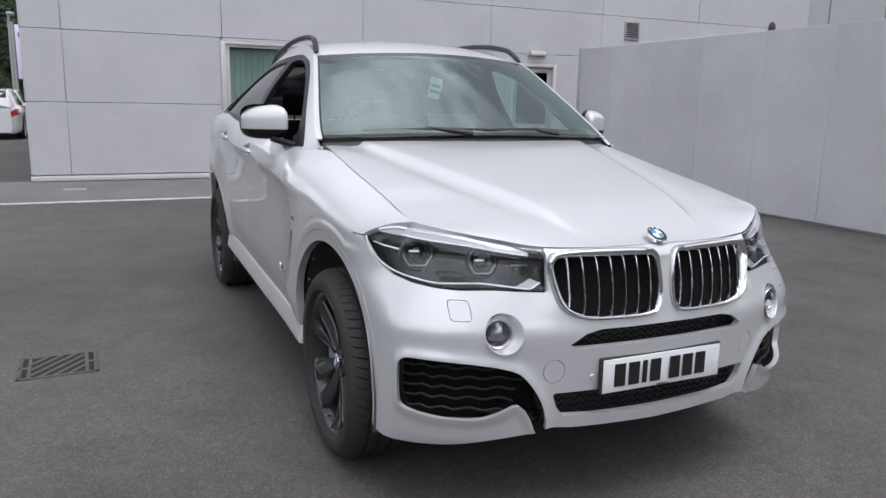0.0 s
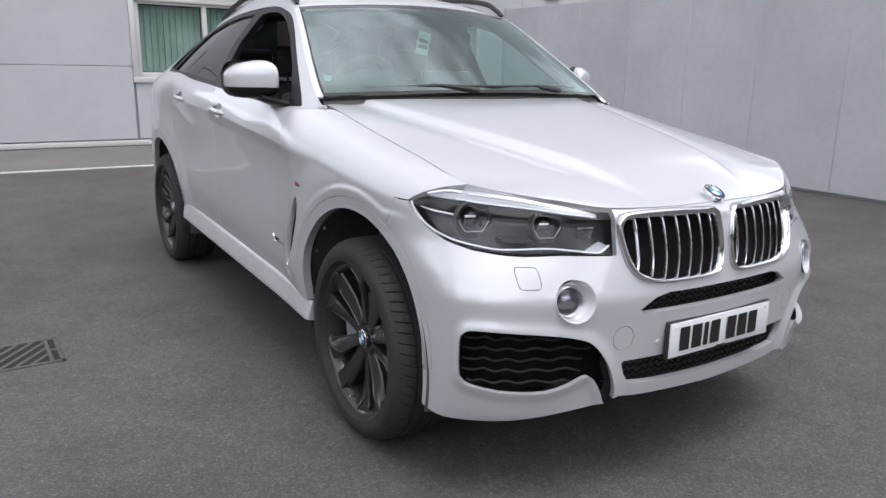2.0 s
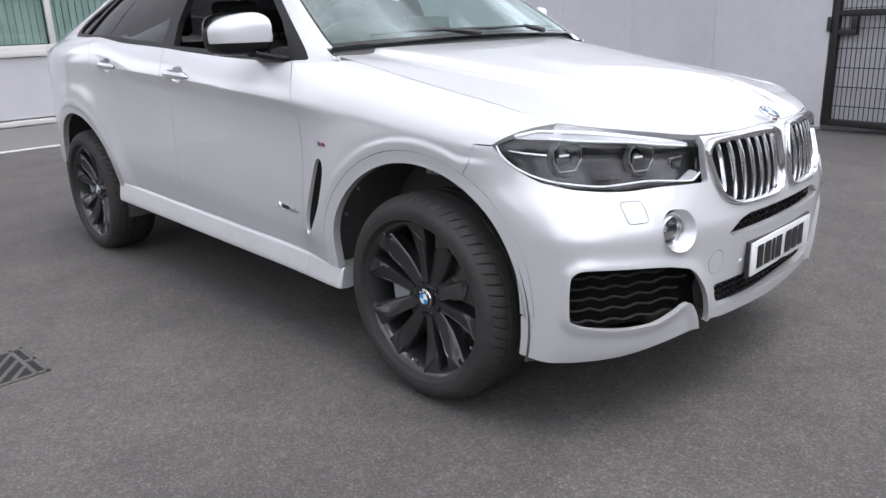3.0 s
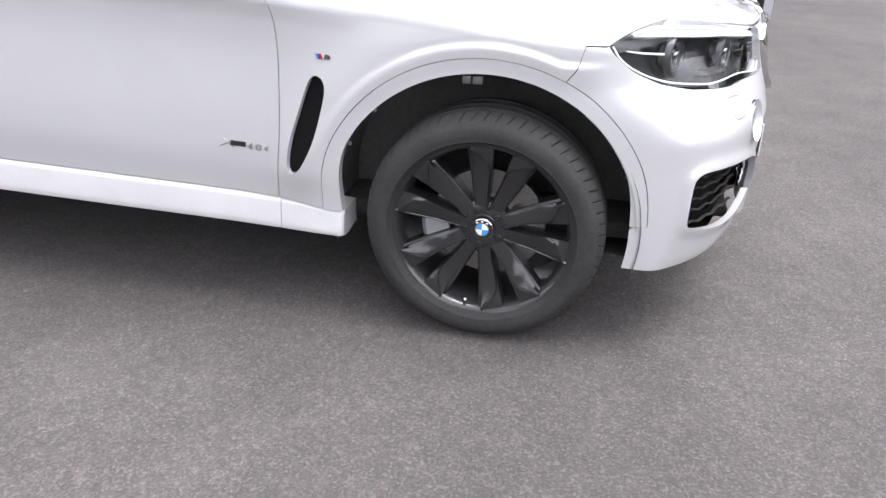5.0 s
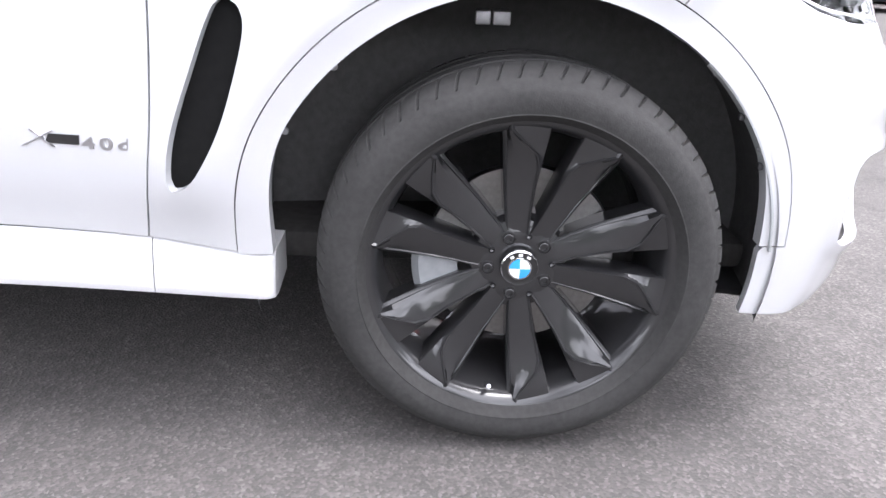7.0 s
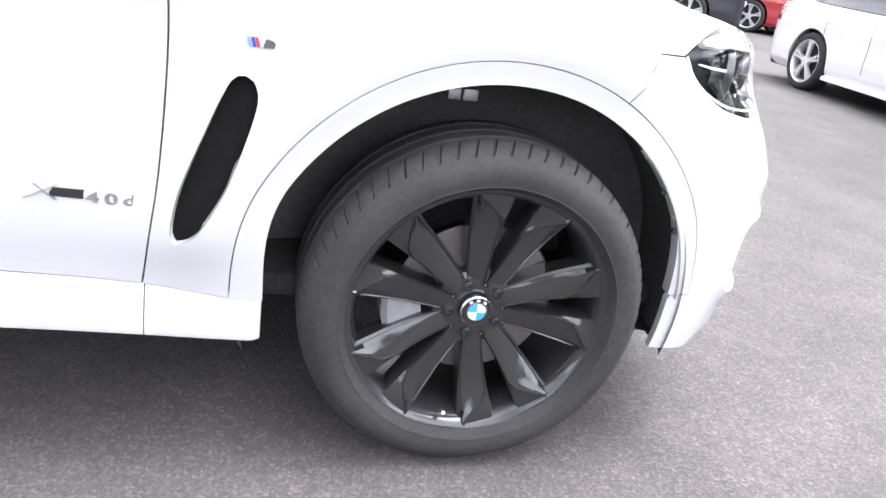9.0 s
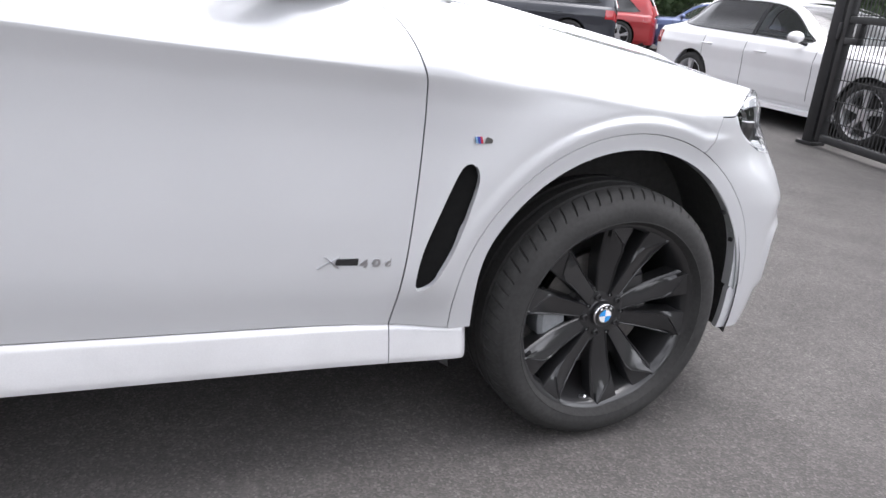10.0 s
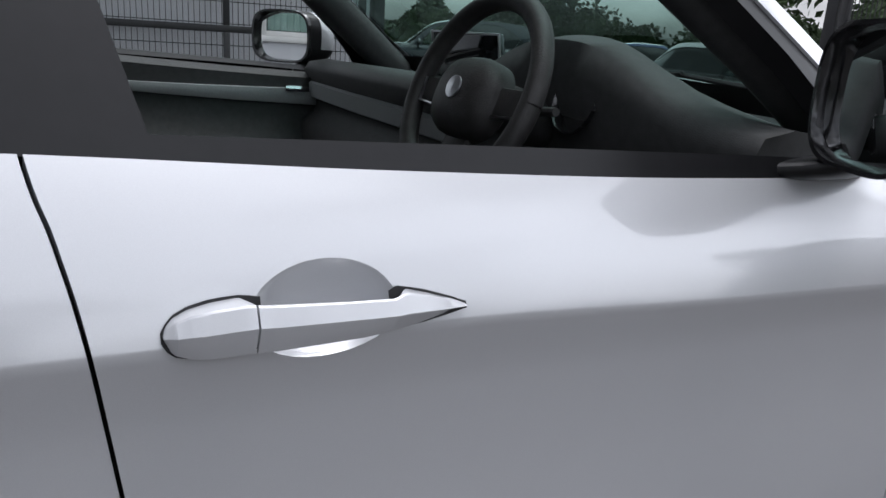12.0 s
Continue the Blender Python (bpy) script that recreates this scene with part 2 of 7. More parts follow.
def brick(bm, lo, hi, bevel=0.0, m=None, segments=2):
    """A box from corner to corner, bevelled; m: a pose."""
    lo, hi = Vector(lo), Vector(hi)
    made = bmesh.ops.create_cube(bm, size=1.0)["verts"]
    for v in made:
        v.co = Vector((lo[i] + (hi[i] - lo[i]) * (v.co[i] + 0.5) for i in range(3)))
    if bevel:
        edges = {e for v in made for e in v.link_edges}
        out = bmesh.ops.bevel(bm, geom=list(edges), offset=bevel, segments=segments, profile=0.5, affect="EDGES")
        made = list({v for f in out["faces"] for v in f.verts} | {v for v in made if v.is_valid})
    if m is not None:
        bmesh.ops.transform(bm, matrix=m, verts=made)
    return made


def loft(bm, rings, closed=True, caps=True, index=0):
    """Skins a list of rings of points."""
    rows = [[bm.verts.new(p) for p in ring] for ring in rings]
    n = len(rows[0])
    for a, b in zip(rows, rows[1:]):
        for i in range(n if closed else n - 1):
            j = (i + 1) % n
            bm.faces.new((a[i], a[j], b[j], b[i])).material_index = index
    if caps and closed:
        bm.faces.new(rows[0][::-1]).material_index = index
        bm.faces.new(rows[-1]).material_index = index
    return rows


def tube(bm, pts, radius, seg=8, caps=True, flat=1.0):
    """A tube along points; radius may be a list."""
    pts = [Vector(p) for p in pts]
    rings, up = [], Vector((0, 0, 1))
    for i, p in enumerate(pts):
        d = (pts[min(i + 1, len(pts) - 1)] - pts[max(i - 1, 0)]).normalized()
        side = d.cross(up)
        side = side.normalized() if side.length > 1e-3 else d.cross(Vector((1, 0, 0))).normalized()
        top = side.cross(d)
        r = radius[i] if isinstance(radius, (list, tuple)) else radius
        rings.append([p + (side * math.cos(a) * r + top * math.sin(a) * r * flat) for a in (2 * math.pi * k / seg for k in range(seg))])
    loft(bm, rings, True, caps)


def revolve(bm, profile, n=64, m=None, index=0, cap=False):
    """Turns a profile of (radius, along) about the x axis; along runs to minus x."""
    rings = [[Vector((-o, r * math.cos(a), r * math.sin(a))) for a in (2 * math.pi * k / n for k in range(n))] for r, o in profile]
    rows = loft(bm, rings, True, cap, index)
    if m is not None:
        bmesh.ops.transform(bm, matrix=m, verts=[v for r in rows for v in r])
    return rows


def rounded(points, n=6):
    """A closed smooth outline through points."""
    p = np.array(points, float)
    out = []
    for i in range(len(p)):
        a, b, c, d = p[i - 1], p[i], p[(i + 1) % len(p)], p[(i + 2) % len(p)]
        for k in range(n):
            t = k / n
            out.append(0.5 * (2 * b + (c - a) * t + (2 * a - 5 * b + 4 * c - d) * t * t + (3 * b - a - 3 * c + d) * t ** 3))
    return np.array(out)


def signed(poly, a, z):
    """Distance to a closed outline, positive inside."""
    p = np.asarray(poly, float)
    q = np.roll(p, -1, 0)
    best = np.full(len(a), 1e9)
    odd = np.zeros(len(a), bool)
    for (x0, y0), (x1, y1) in zip(p, q):
        dx, dy = x1 - x0, y1 - y0
        t = np.clip(((a - x0) * dx + (z - y0) * dy) / max(dx * dx + dy * dy, 1e-12), 0, 1)
        best = np.minimum(best, (a - x0 - t * dx) ** 2 + (z - y0 - t * dy) ** 2)
        if y0 != y1:
            odd ^= ((y0 > z) != (y1 > z)) & (a < x0 + (z - y0) * dx / dy)
    return np.where(odd, 1, -1) * np.sqrt(best)


def sheet(fn, us, vs, keeps=(), depth=0.012, lift=0.0, dense=True):
    """A piece of a surface fn(u, v), trimmed to where every keep(p, u, v) is positive, with its edge turned in by depth.
    Returns vertices (n, 3) as out, back, up, and faces."""
    us, vs = np.asarray(us, float), np.asarray(vs, float)
    uu, vv = [g.ravel() for g in np.meshgrid(us, vs, indexing="ij")]
    nv = len(vs)
    faces = [(i * nv + j, (i + 1) * nv + j, (i + 1) * nv + j + 1, i * nv + j + 1) for i in range(len(us) - 1) for j in range(nv - 1)]
    for keep in keeps:
        f = keep(fn(uu, vv), uu, vv)
        good = f > 0
        cross, out = {}, []
        fa = np.array([[*q, q[-1]][:4] if len(q) < 4 else q[:4] for q in faces])
        for q in faces:
            g = [good[i] for i in q]
            if all(g):
                out.append(q)
            elif any(g):
                loop = []
                for k, i in enumerate(q):
                    j = q[(k + 1) % len(q)]
                    if good[i]:
                        loop.append(i)
                    if good[i] != good[j]:
                        key = (min(i, j), max(i, j))
                        loop.append(cross.setdefault(key, len(uu) + len(cross)))
                if len(loop) > 2:
                    out.append(tuple(loop))
        if cross:
            keys = np.array(list(cross))
            a = np.where(good[keys[:, 0]], keys[:, 0], keys[:, 1])
            b = np.where(good[keys[:, 0]], keys[:, 1], keys[:, 0])
            lo, hi = np.zeros(len(a)), np.ones(len(a))
            for _ in range(14):
                mid = (lo + hi) / 2
                mu, mv = uu[a] + (uu[b] - uu[a]) * mid, vv[a] + (vv[b] - vv[a]) * mid
                ok = keep(fn(mu, mv), mu, mv) > 0
                lo, hi = np.where(ok, mid, lo), np.where(ok, hi, mid)
            uu = np.concatenate([uu, uu[a] + (uu[b] - uu[a]) * lo])
            vv = np.concatenate([vv, vv[a] + (vv[b] - vv[a]) * lo])
        faces = out
    used = np.unique([i for q in faces for i in q]) if faces else np.array([], int)
    remap = np.full(len(uu), -1)
    remap[used] = np.arange(len(used))
    uu, vv = uu[used], vv[used]
    faces = [tuple(int(remap[i]) for i in q) for q in faces]
    p = fn(uu, vv)
    e = 1e-3
    du, dv = fn(uu + e, vv) - fn(uu - e, vv), fn(uu, vv + e) - fn(uu, vv - e)
    nrm = np.cross(dv, du)
    nrm /= np.maximum(np.linalg.norm(nrm, axis=1), 1e-9)[:, None]
    flip = np.sum(nrm * np.stack([p[:, 0], np.where(p[:, 1] < -0.2, p[:, 1], 0), np.maximum(p[:, 2] - 0.9, 0) * 3], 1), axis=1).sum() < 0
    if flip:
        nrm = -nrm
    sample = faces[:: max(1, len(faces) // 200)]
    way = sum(float(np.dot(np.cross(p[q[1]] - p[q[0]], p[q[2]] - p[q[0]]), nrm[q[0]])) for q in sample)
    if way < 0:
        faces = [q[::-1] for q in faces]
    p = p + nrm * lift
    if depth:
        count = {}
        for q in faces:
            for k, i in enumerate(q):
                j = q[(k + 1) % len(q)]
                key = (min(i, j), max(i, j))
                count[key] = (i, j) if key not in count else None
        edges = [x for x in count.values() if x]
        rim = sorted({i for x in edges for i in x})
        at = {i: len(p) + k for k, i in enumerate(rim)}
        p = np.concatenate([p, p[rim] - nrm[rim] * depth])
        faces = faces + [(j, i, at[i], at[j]) for i, j in edges]
    return p, faces, nrm


def sheet_part(name, got, material, parent, label="", sides=(-1,), angle=38):
    """One mesh for each side (-1: the car's right) from what sheet() gave."""
    p, faces, _ = got
    made = []
    for side in sides:
        me = bpy.data.meshes.new(name)
        q = p * np.array([side, 1, 1])
        me.from_pydata(q.tolist(), [], faces if side > 0 else [f[::-1] for f in faces])
        me.validate()
        me.materials.append(material)
        me.shade_smooth()
        me.set_sharp_from_angle(angle=radians(angle))
        ob = new(name, me)
        ob.parent = parent
        if label:
            ob["label"] = label
        made.append(ob)
    return made


# ---- car body surfaces: s = distance out from the car's centre line, y back from the front axle, z up ----
def curve(xs, ys):
    """A smooth monotone curve through knots, as a function of arrays."""
    xs, ys = np.array(xs, float), np.array(ys, float)
    h, d = np.diff(xs), np.diff(ys) / np.diff(xs)
    m = np.zeros(len(xs))
    m[1:-1] = np.where(d[:-1] * d[1:] > 0, 2 * d[:-1] * d[1:] / np.where(d[:-1] + d[1:] == 0, 1, d[:-1] + d[1:]), 0)
    m[0], m[-1] = d[0], d[-1]

    def f(x):
        x = np.clip(np.asarray(x, float), xs[0], xs[-1])
        i = np.clip(np.searchsorted(xs, x, side="right") - 1, 0, len(xs) - 2)
        t = (x - xs[i]) / h[i]
        return ((1 + 2 * t) * (1 - t) ** 2 * ys[i] + t * (1 - t) ** 2 * h[i] * m[i]
                + t * t * (3 - 2 * t) * ys[i + 1] + t * t * (t - 1) * h[i] * m[i + 1])
    return f


def step(a, b, x):
    t = np.clip((x - a) / (b - a), 0, 1)
    return t * t * (3 - 2 * t)


CREASE = curve([-0.9, -0.3, 0.0, 0.33, 0.6, 1.12, 1.42, 1.75, 2.35, 3.0, 3.4, 3.72, 4.0], [0.87, 0.885, 0.915, 0.955, 0.988, 1.026, 1.050, 1.067, 1.092, 1.09, 1.05, 1.00, 0.98])
PLAN = curve([-0.45, -0.2, 0.0, 0.25, 0.4, 0.5, 0.6, 0.75, 0.9, 1.6, 2.3, 2.9, 3.3, 3.6, 3.75], [-0.034, -0.015, 0.0, 0.013, 0.022, 0.0235, 0.016, 0.006, 0.003, 0.003, 0.004, 0.012, -0.015, -0.085, -0.150])
DOOR = curve([0.18, 0.30, 0.40, 0.435, 0.50, 0.56, 0.66, 0.75, 0.88, 0.98, 1.05], [0.90, 0.932, 0.944, 0.949, 0.9605, 0.9640, 0.9640, 0.9610, 0.9580, 0.9645, 0.982])
BELT = curve([0.5, 0.72, 1.12, 1.49, 1.75, 2.2, 2.6, 3.1, 3.6, 4.0], [1.120, 1.129, 1.146, 1.169, 1.189, 1.215, 1.25, 1.24, 1.19, 1.15])
HOODLINE = curve([-0.47, -0.2, 0.1, 0.4, 0.73, 0.95], [0.962, 1.012, 1.065, 1.122, 1.175, 1.195])


def wide(y, z):
    """Half width of the body side up to the crease."""
    zc = CREASE(y)
    soft = np.maximum(step(0.72, 0.18, y), step(2.0, 2.75, y))
    zz = np.where(z > 0.6, 0.6 + (z - 0.6) * (1.05 - 0.6) / np.maximum(zc - 0.6, 0.1), z)
    low = 0.497 + 0.053 * (np.clip(y, 0.5, 2.2) - 0.75)                 # the lower crease climbs towards the rear
    zz = np.where(z < low, 0.18 + (z - 0.18) * 0.32 / (low - 0.18), np.where(z < 0.65, 0.5 + (z - low) * 0.15 / (0.65 - low), zz))
    s = DOOR(np.where(zz > 1.05, 1.05, zz))
    s = s * (1 - soft) + soft * np.interp(z, [0.18, 0.3, 0.5, 0.75, 0.9, 1.0], [0.90, 0.94, 0.958, 0.965, 0.962, 0.955])
    haunch = 0.018 * np.exp(-((y - 2.95) / 0.42) ** 2) * step(0.35, 0.7, z)
    flare = 0.0
    for y0 in (0.012, 2.933):
        r = np.hypot(y - y0, z - 0.365)
        k = step(0.52, 0.70, z)                                          # the flare has a clear edge over the wheel and fades lower down
        flare = flare + (0.017 * step(0.69, 0.552, r) * (1 - k) + (0.007 * step(0.69, 0.56, r) + 0.010 * step(0.546, 0.522, r)) * k - 0.011 * np.clip((0.552 - r) / 0.055, 0, 1.6)) * step(0.38, 0.52, z)
    return s + PLAN(y) + haunch + flare


# plan of the nose, level by level: (out, back) at seven stations from the centre line to the corner
NOSE_S = np.array([0.0, 0.22, 0.44, 0.60, 0.76, 0.87, 0.925])
NOSE_Z = np.array([0.18, 0.30, 0.42, 0.56, 0.64, 0.70, 0.80, 0.88])
NOSE_Y = np.array([
    [-0.68, -0.675, -0.655, -0.62, -0.56, -0.50, -0.42],
    [-0.765, -0.76, -0.745, -0.71, -0.655, -0.57, -0.465],
    [-0.782, -0.777, -0.762, -0.727, -0.672, -0.594, -0.484],
    [-0.795, -0.790, -0.770, -0.733, -0.678, -0.602, -0.490],
    [-0.800, -0.795, -0.775, -0.738, -0.682, -0.605, -0.495],
    [-0.790, -0.785, -0.760, -0.720, -0.660, -0.570, -0.455],
    [-0.775, -0.77, -0.730, -0.675, -0.590, -0.470, -0.350],
    [-0.760, -0.752, -0.712, -0.645, -0.535, -0.430, -0.330]])
NOSE_BACK = [curve(NOSE_Z, NOSE_Y[:, i]) for i in range(7)]
TOP = np.array([[0.0, -0.735, 0.905], [0.22, -0.728, 0.903], [0.44, -0.695, 0.905], [0.60, -0.615, 0.925], [0.72, -0.535, 0.946], [0.79, -0.465, 0.962], [0.806, -0.34, 0.985]])
NF, Y7, DY = 7, -0.20, 0.30
UMAX = NF + (3.72 - Y7) / DY


def spline(c, u):
    """Catmull-Rom through c (n, ..., 2) at u; c holds one extra station before 0 and after the end."""
    i = np.clip(u.astype(int), 0, len(c) - 4)
    t = (u - i)[:, None]
    k = np.arange(len(u))
    a, b, d, e = c[i, k], c[i + 1, k], c[i + 2, k], c[i + 3, k]
    return 0.5 * (2 * b + (d - a) * t + (2 * a - 5 * b + 4 * d - e) * t * t + (3 * b - a - 3 * d + e) * t ** 3)


def shoulder(y, z):
    """Distance out above the crease: the wing's roll runs on under the pillar and turns into the flatter top of the doors."""
    zc = CREASE(y)
    xc = wide(y, zc)
    line = HOODLINE(np.minimum(y, 0.73)) + 0.16 * np.maximum(y - 0.73, 0)
    a = 0.75 * math.pi / 2
    t = np.arcsin(np.clip((z - zc) / np.maximum(line - zc, 0.02), 0, 1) * math.sin(a))
    wing = 0.803 + (xc - 0.803) * (np.cos(t) - math.cos(a)) / (1 - math.cos(a))
    s0 = np.interp(y, [0.42, 0.64, 1.2, 1.7, 2.3, 3.0, 3.7], [0.90, 0.908, 0.925, 0.928, 0.925, 0.905, 0.82])
    r = np.clip((z - zc) / np.maximum(BELT(y) - zc, 0.02), 0, 1.1)
    door = s0 + (xc - s0) * (1 - 0.52 * r - 0.48 * r * r)
    k = step(0.52, 1.15, y)
    return wing * (1 - k) + door * k


def base_skin(u, v):
    """The body side and nose: u runs back from the centre of the nose, v up (0 to 1 below the crease, 1 to 2 over it)."""
    u, v = np.atleast_1d(np.asarray(u, float)), np.atleast_1d(np.asarray(v, float))
    y = Y7 + (u - NF) * DY
    ys = np.maximum(y, Y7)
    # crease level along the nose
    zc = np.where(u < NF, np.interp(u, [0, 3, 6, 7], [0.86, 0.86, 0.875, float(CREASE(Y7))]), CREASE(ys))
    vl = np.clip(v, 0, 1)
    z = 0.18 + vl * (zc - 0.18)
    side = np.stack([wide(ys, z), ys], 1)
    # nose stations at this height
    lev = [np.stack([np.full_like(z, NOSE_S[i]), NOSE_BACK[i](z)], 1) for i in range(7)]
    k7 = np.stack([wide(np.full_like(z, Y7), z), np.full_like(z, Y7)], 1)
    k8 = np.stack([wide(np.full_like(z, Y7 + DY), z), np.full_like(z, Y7 + DY)], 1)
    mirror = lev[1] * np.array([-1, 1])
    c = np.array([mirror] + lev + [k7, k8])
    nose = spline(c, np.clip(u, 0, NF - 1e-9))
    p = np.where((u < NF)[:, None], nose, side)
    # above the crease
    t = np.clip(v - 1, 0, 1)
    fend = step(0.64, 0.42, ys)
    ts = np.where(u < NF, 0, np.interp(ys, [0.42, 0.64, 1.2, 1.7, 2.3, 3.0, 3.7], [0.803, 0.908, 0.925, 0.928, 0.925, 0.905, 0.82]) * (1 - fend) + 0.803 * fend)
    tz = HOODLINE(ys) * fend + BELT(ys) * (1 - fend)
    top_side = np.stack([ts, ys, tz], 1)
    tn = np.concatenate([TOP[1:2] * np.array([-1, 1, 1]), TOP, [[0.803, Y7, float(HOODLINE(Y7))], [0.803, Y7 + DY, float(HOODLINE(Y7 + DY))]]])
    top_nose = spline(np.repeat(tn[:, None], len(u), 1), np.clip(u, 0, NF - 1e-9))
    top = np.where((u < NF)[:, None], top_nose, top_side)
    a = np.where(u < NF, 0.75, 0.30 + 0.55 * np.maximum(step(1.0, 0.0, ys), step(2.0, 2.8, ys))) * math.pi / 2
    zt = zc + (top[:, 2] - zc) * np.sin(t * a) / np.sin(a)
    w = (np.cos(t * a) - np.cos(a)) / (1 - np.cos(a))
    soft = np.maximum(step(1.0, 0.15, ys), step(2.0, 2.8, ys))
    w = np.where(u < NF, w, w * soft + (1 - soft) * (1 - 0.52 * t - 0.48 * t * t))
    xy = top[:, :2] + (p - top[:, :2]) * w[:, None]
    fore = (u >= NF) & (ys < 2.0)
    xy[:, 0] = np.where(fore, shoulder(ys, zt), xy[:, 0])
    out = np.concatenate([np.where((v > 1)[:, None], xy, p), np.where(v > 1, zt, z)[:, None]], 1)
    return out


SWELL = []


def skin(u, v):
    """The body with the raised edge round the outer air intakes."""
    p = base_skin(u, v)
    u = np.atleast_1d(np.asarray(u, float))
    if SWELL:
        near = np.where((u > 1.6) & (u < 5.9) & (p[:, 2] < 0.64))[0]
        if len(near):
            d = signed(SWELL[0], SWELL[1](u[near]), p[near, 2])
            k = 0.013 * np.exp(-(np.minimum(d, 0) / 0.022) ** 2) * step(0.04, -0.005, d)
            out = np.stack([np.interp(u[near], [0, 3, 5, 6], [0.05, 0.4, 0.8, 0.95]), -np.interp(u[near], [0, 3, 5, 6], [1, 0.92, 0.6, 0.3]), np.zeros(len(near))], 1)
            p[near] += out * k[:, None]
    return p


def hood(s, q):
    """The bonnet: s across, q from its front edge (0) to the windscreen (1)."""
    s, q = np.atleast_1d(np.asarray(s, float)), np.atleast_1d(np.asarray(q, float))
    e = np.abs(s)
    yf = np.interp(e, np.linspace(0, 0.8, 60), HOOD_FRONT(np.linspace(0, 0.8, 60)))
    yr = 0.595 - 0.165 * (1 - (e / 0.80) ** 2)
    y = yf + (yr - yf) * q
    edge_f = HOOD_FRONT_Z(e)
    edge = HOODLINE(np.maximum(y, -0.47))
    mid = curve([-0.75, -0.6, -0.4, 0.0, 0.3, 0.6], [0.905, 0.958, 1.005, 1.085, 1.143, 1.190])(y)
    k = np.clip(e / 0.8, 0, 1)
    body = edge + (mid - edge) * (1 - k ** 2.6)
    z = edge_f + (body - edge_f) * np.sqrt(np.clip(1 - (1 - np.clip(q / 0.25, 0, 1)) ** 2, 0, 1))
    r = 0.235 + 0.40 * q                                 # the two long creases
    z = z + 0.024 * step(-0.030, 0.008, r - e) * step(0.02, 0.3, q) * (1 - 0.55 * q) - 0.010 * np.exp(-((e - r - 0.07) / 0.06) ** 2) * step(0.05, 0.3, q) * (1 - 0.6 * q)
    return np.stack([s, y, z], 1)


HOOD_FRONT = curve(list(TOP[:6, 0]) + [0.80], list(TOP[:6, 1]) + [-0.45])
HOOD_FRONT_Z = curve(list(TOP[:6, 0]) + [0.80], list(TOP[:6, 2]) + [0.9655])

ROOF_S = curve([0.45, 0.60, 0.751, 0.901, 1.052, 1.15, 1.25, 1.4, 1.6, 1.9, 2.2, 2.6, 3.0, 3.5, 3.8], [0.846, 0.832, 0.797, 0.753, 0.709, 0.681, 0.657, 0.632, 0.612, 0.597, 0.588, 0.580, 0.578, 0.59, 0.60])
ROOF_Z = curve([0.45, 0.60, 0.751, 0.901, 1.052, 1.15, 1.25, 1.4, 1.6, 1.8, 2.0, 2.5, 2.75, 3.1, 3.45, 3.7, 3.8], [1.098, 1.198, 1.298, 1.397, 1.494, 1.552, 1.596, 1.630, 1.650, 1.656, 1.652, 1.598, 1.554, 1.478, 1.372, 1.235, 1.175])


def roof(y, p):
    """Windscreen, roof and rear window: y back along the edge, p across from -1 to 1."""
    y, p = np.atleast_1d(np.asarray(y, float)), np.atleast_1d(np.asarray(p, float))
    c = 1 - p * p
    bow = np.interp(y, [0.45, 1.2, 1.75, 2.5, 3.8], [0.155, 0.13, 0.0, -0.05, -0.10])
    crown = np.interp(y, [0.45, 1.2, 1.6, 2.5, 3.8], [0.018, 0.030, 0.045, 0.04, 0.02])
    return np.stack([p * ROOF_S(y), y - bow * c, ROOF_Z(y) + crown * c], 1)


def cabin(y, t):
    """The cabin's side from the belt (0) to the roof's edge (1)."""
    y, t = np.atleast_1d(np.asarray(y, float)), np.atleast_1d(np.asarray(t, float))
    fend = step(0.64, 0.42, y)
    s0 = np.interp(y, [0.42, 0.64, 1.2, 1.7, 2.3, 3.0, 3.7], [0.803, 0.908, 0.925, 0.928, 0.925, 0.905, 0.82]) * (1 - fend) + 0.803 * fend
    z0 = HOODLINE(y) * fend + BELT(y) * (1 - fend)
    s0 = np.where(y < 2.0, shoulder(y, z0), s0)
    s1, z1 = ROOF_S(y), np.maximum(ROOF_Z(y), z0 + 0.004)
    bulge = 0.022 * np.sin(t * math.pi)
    return np.stack([s0 + (s1 - s0) * t + bulge * np.clip((z1 - z0) / 0.4, 0, 1), y, z0 + (z1 - z0) * t], 1)


# ---- the white car: its own axes are the world's, nose to minus y, front axle at y = 0 ----
_u = np.linspace(0, UMAX, 1500)
_p = base_skin(_u, np.full(1500, 0.62))
_a = np.concatenate([[0], np.cumsum(np.linalg.norm(np.diff(_p, axis=0), axis=1))])
A7 = float(np.interp(7.0, _u, _a))


def along(u):
    """Length along the body from the middle of the nose."""
    u = np.asarray(u, float)
    return np.where(u < 7, np.interp(u, _u, _a), A7 + (u - 7) * DY)


def back(y):
    return A7 + np.asarray(y, float) + 0.20


def on_nose(points):
    return [(float(along(u)), z) for u, z in points]


def on_side(points):
    return [(float(back(y)), z) for y, z in points]


def within(poly, gap=0.0015):
    return lambda p, u, v: signed(poly, along(u), p[:, 2]) - gap


def without(poly, gap=0.0015):
    return lambda p, u, v: -signed(poly, along(u), p[:, 2]) - gap


def arch_r(p, y0, fore, aft):
    """Distance from a wheel's centre, drawn in at the foot of the front arch."""
    dy = p[:, 1] - y0
    k = np.where(dy < 0, fore, aft) * (step(0.62, 0.36, p[:, 2]) if y0 < 1 else 0.0)
    return np.hypot(dy * (1 + k), p[:, 2] - 0.365)


def off_arch(y0, r):
    return lambda p, u, v: np.where(u > 5.0, arch_r(p, y0, 0.05, 0.085) - r, 1.0)


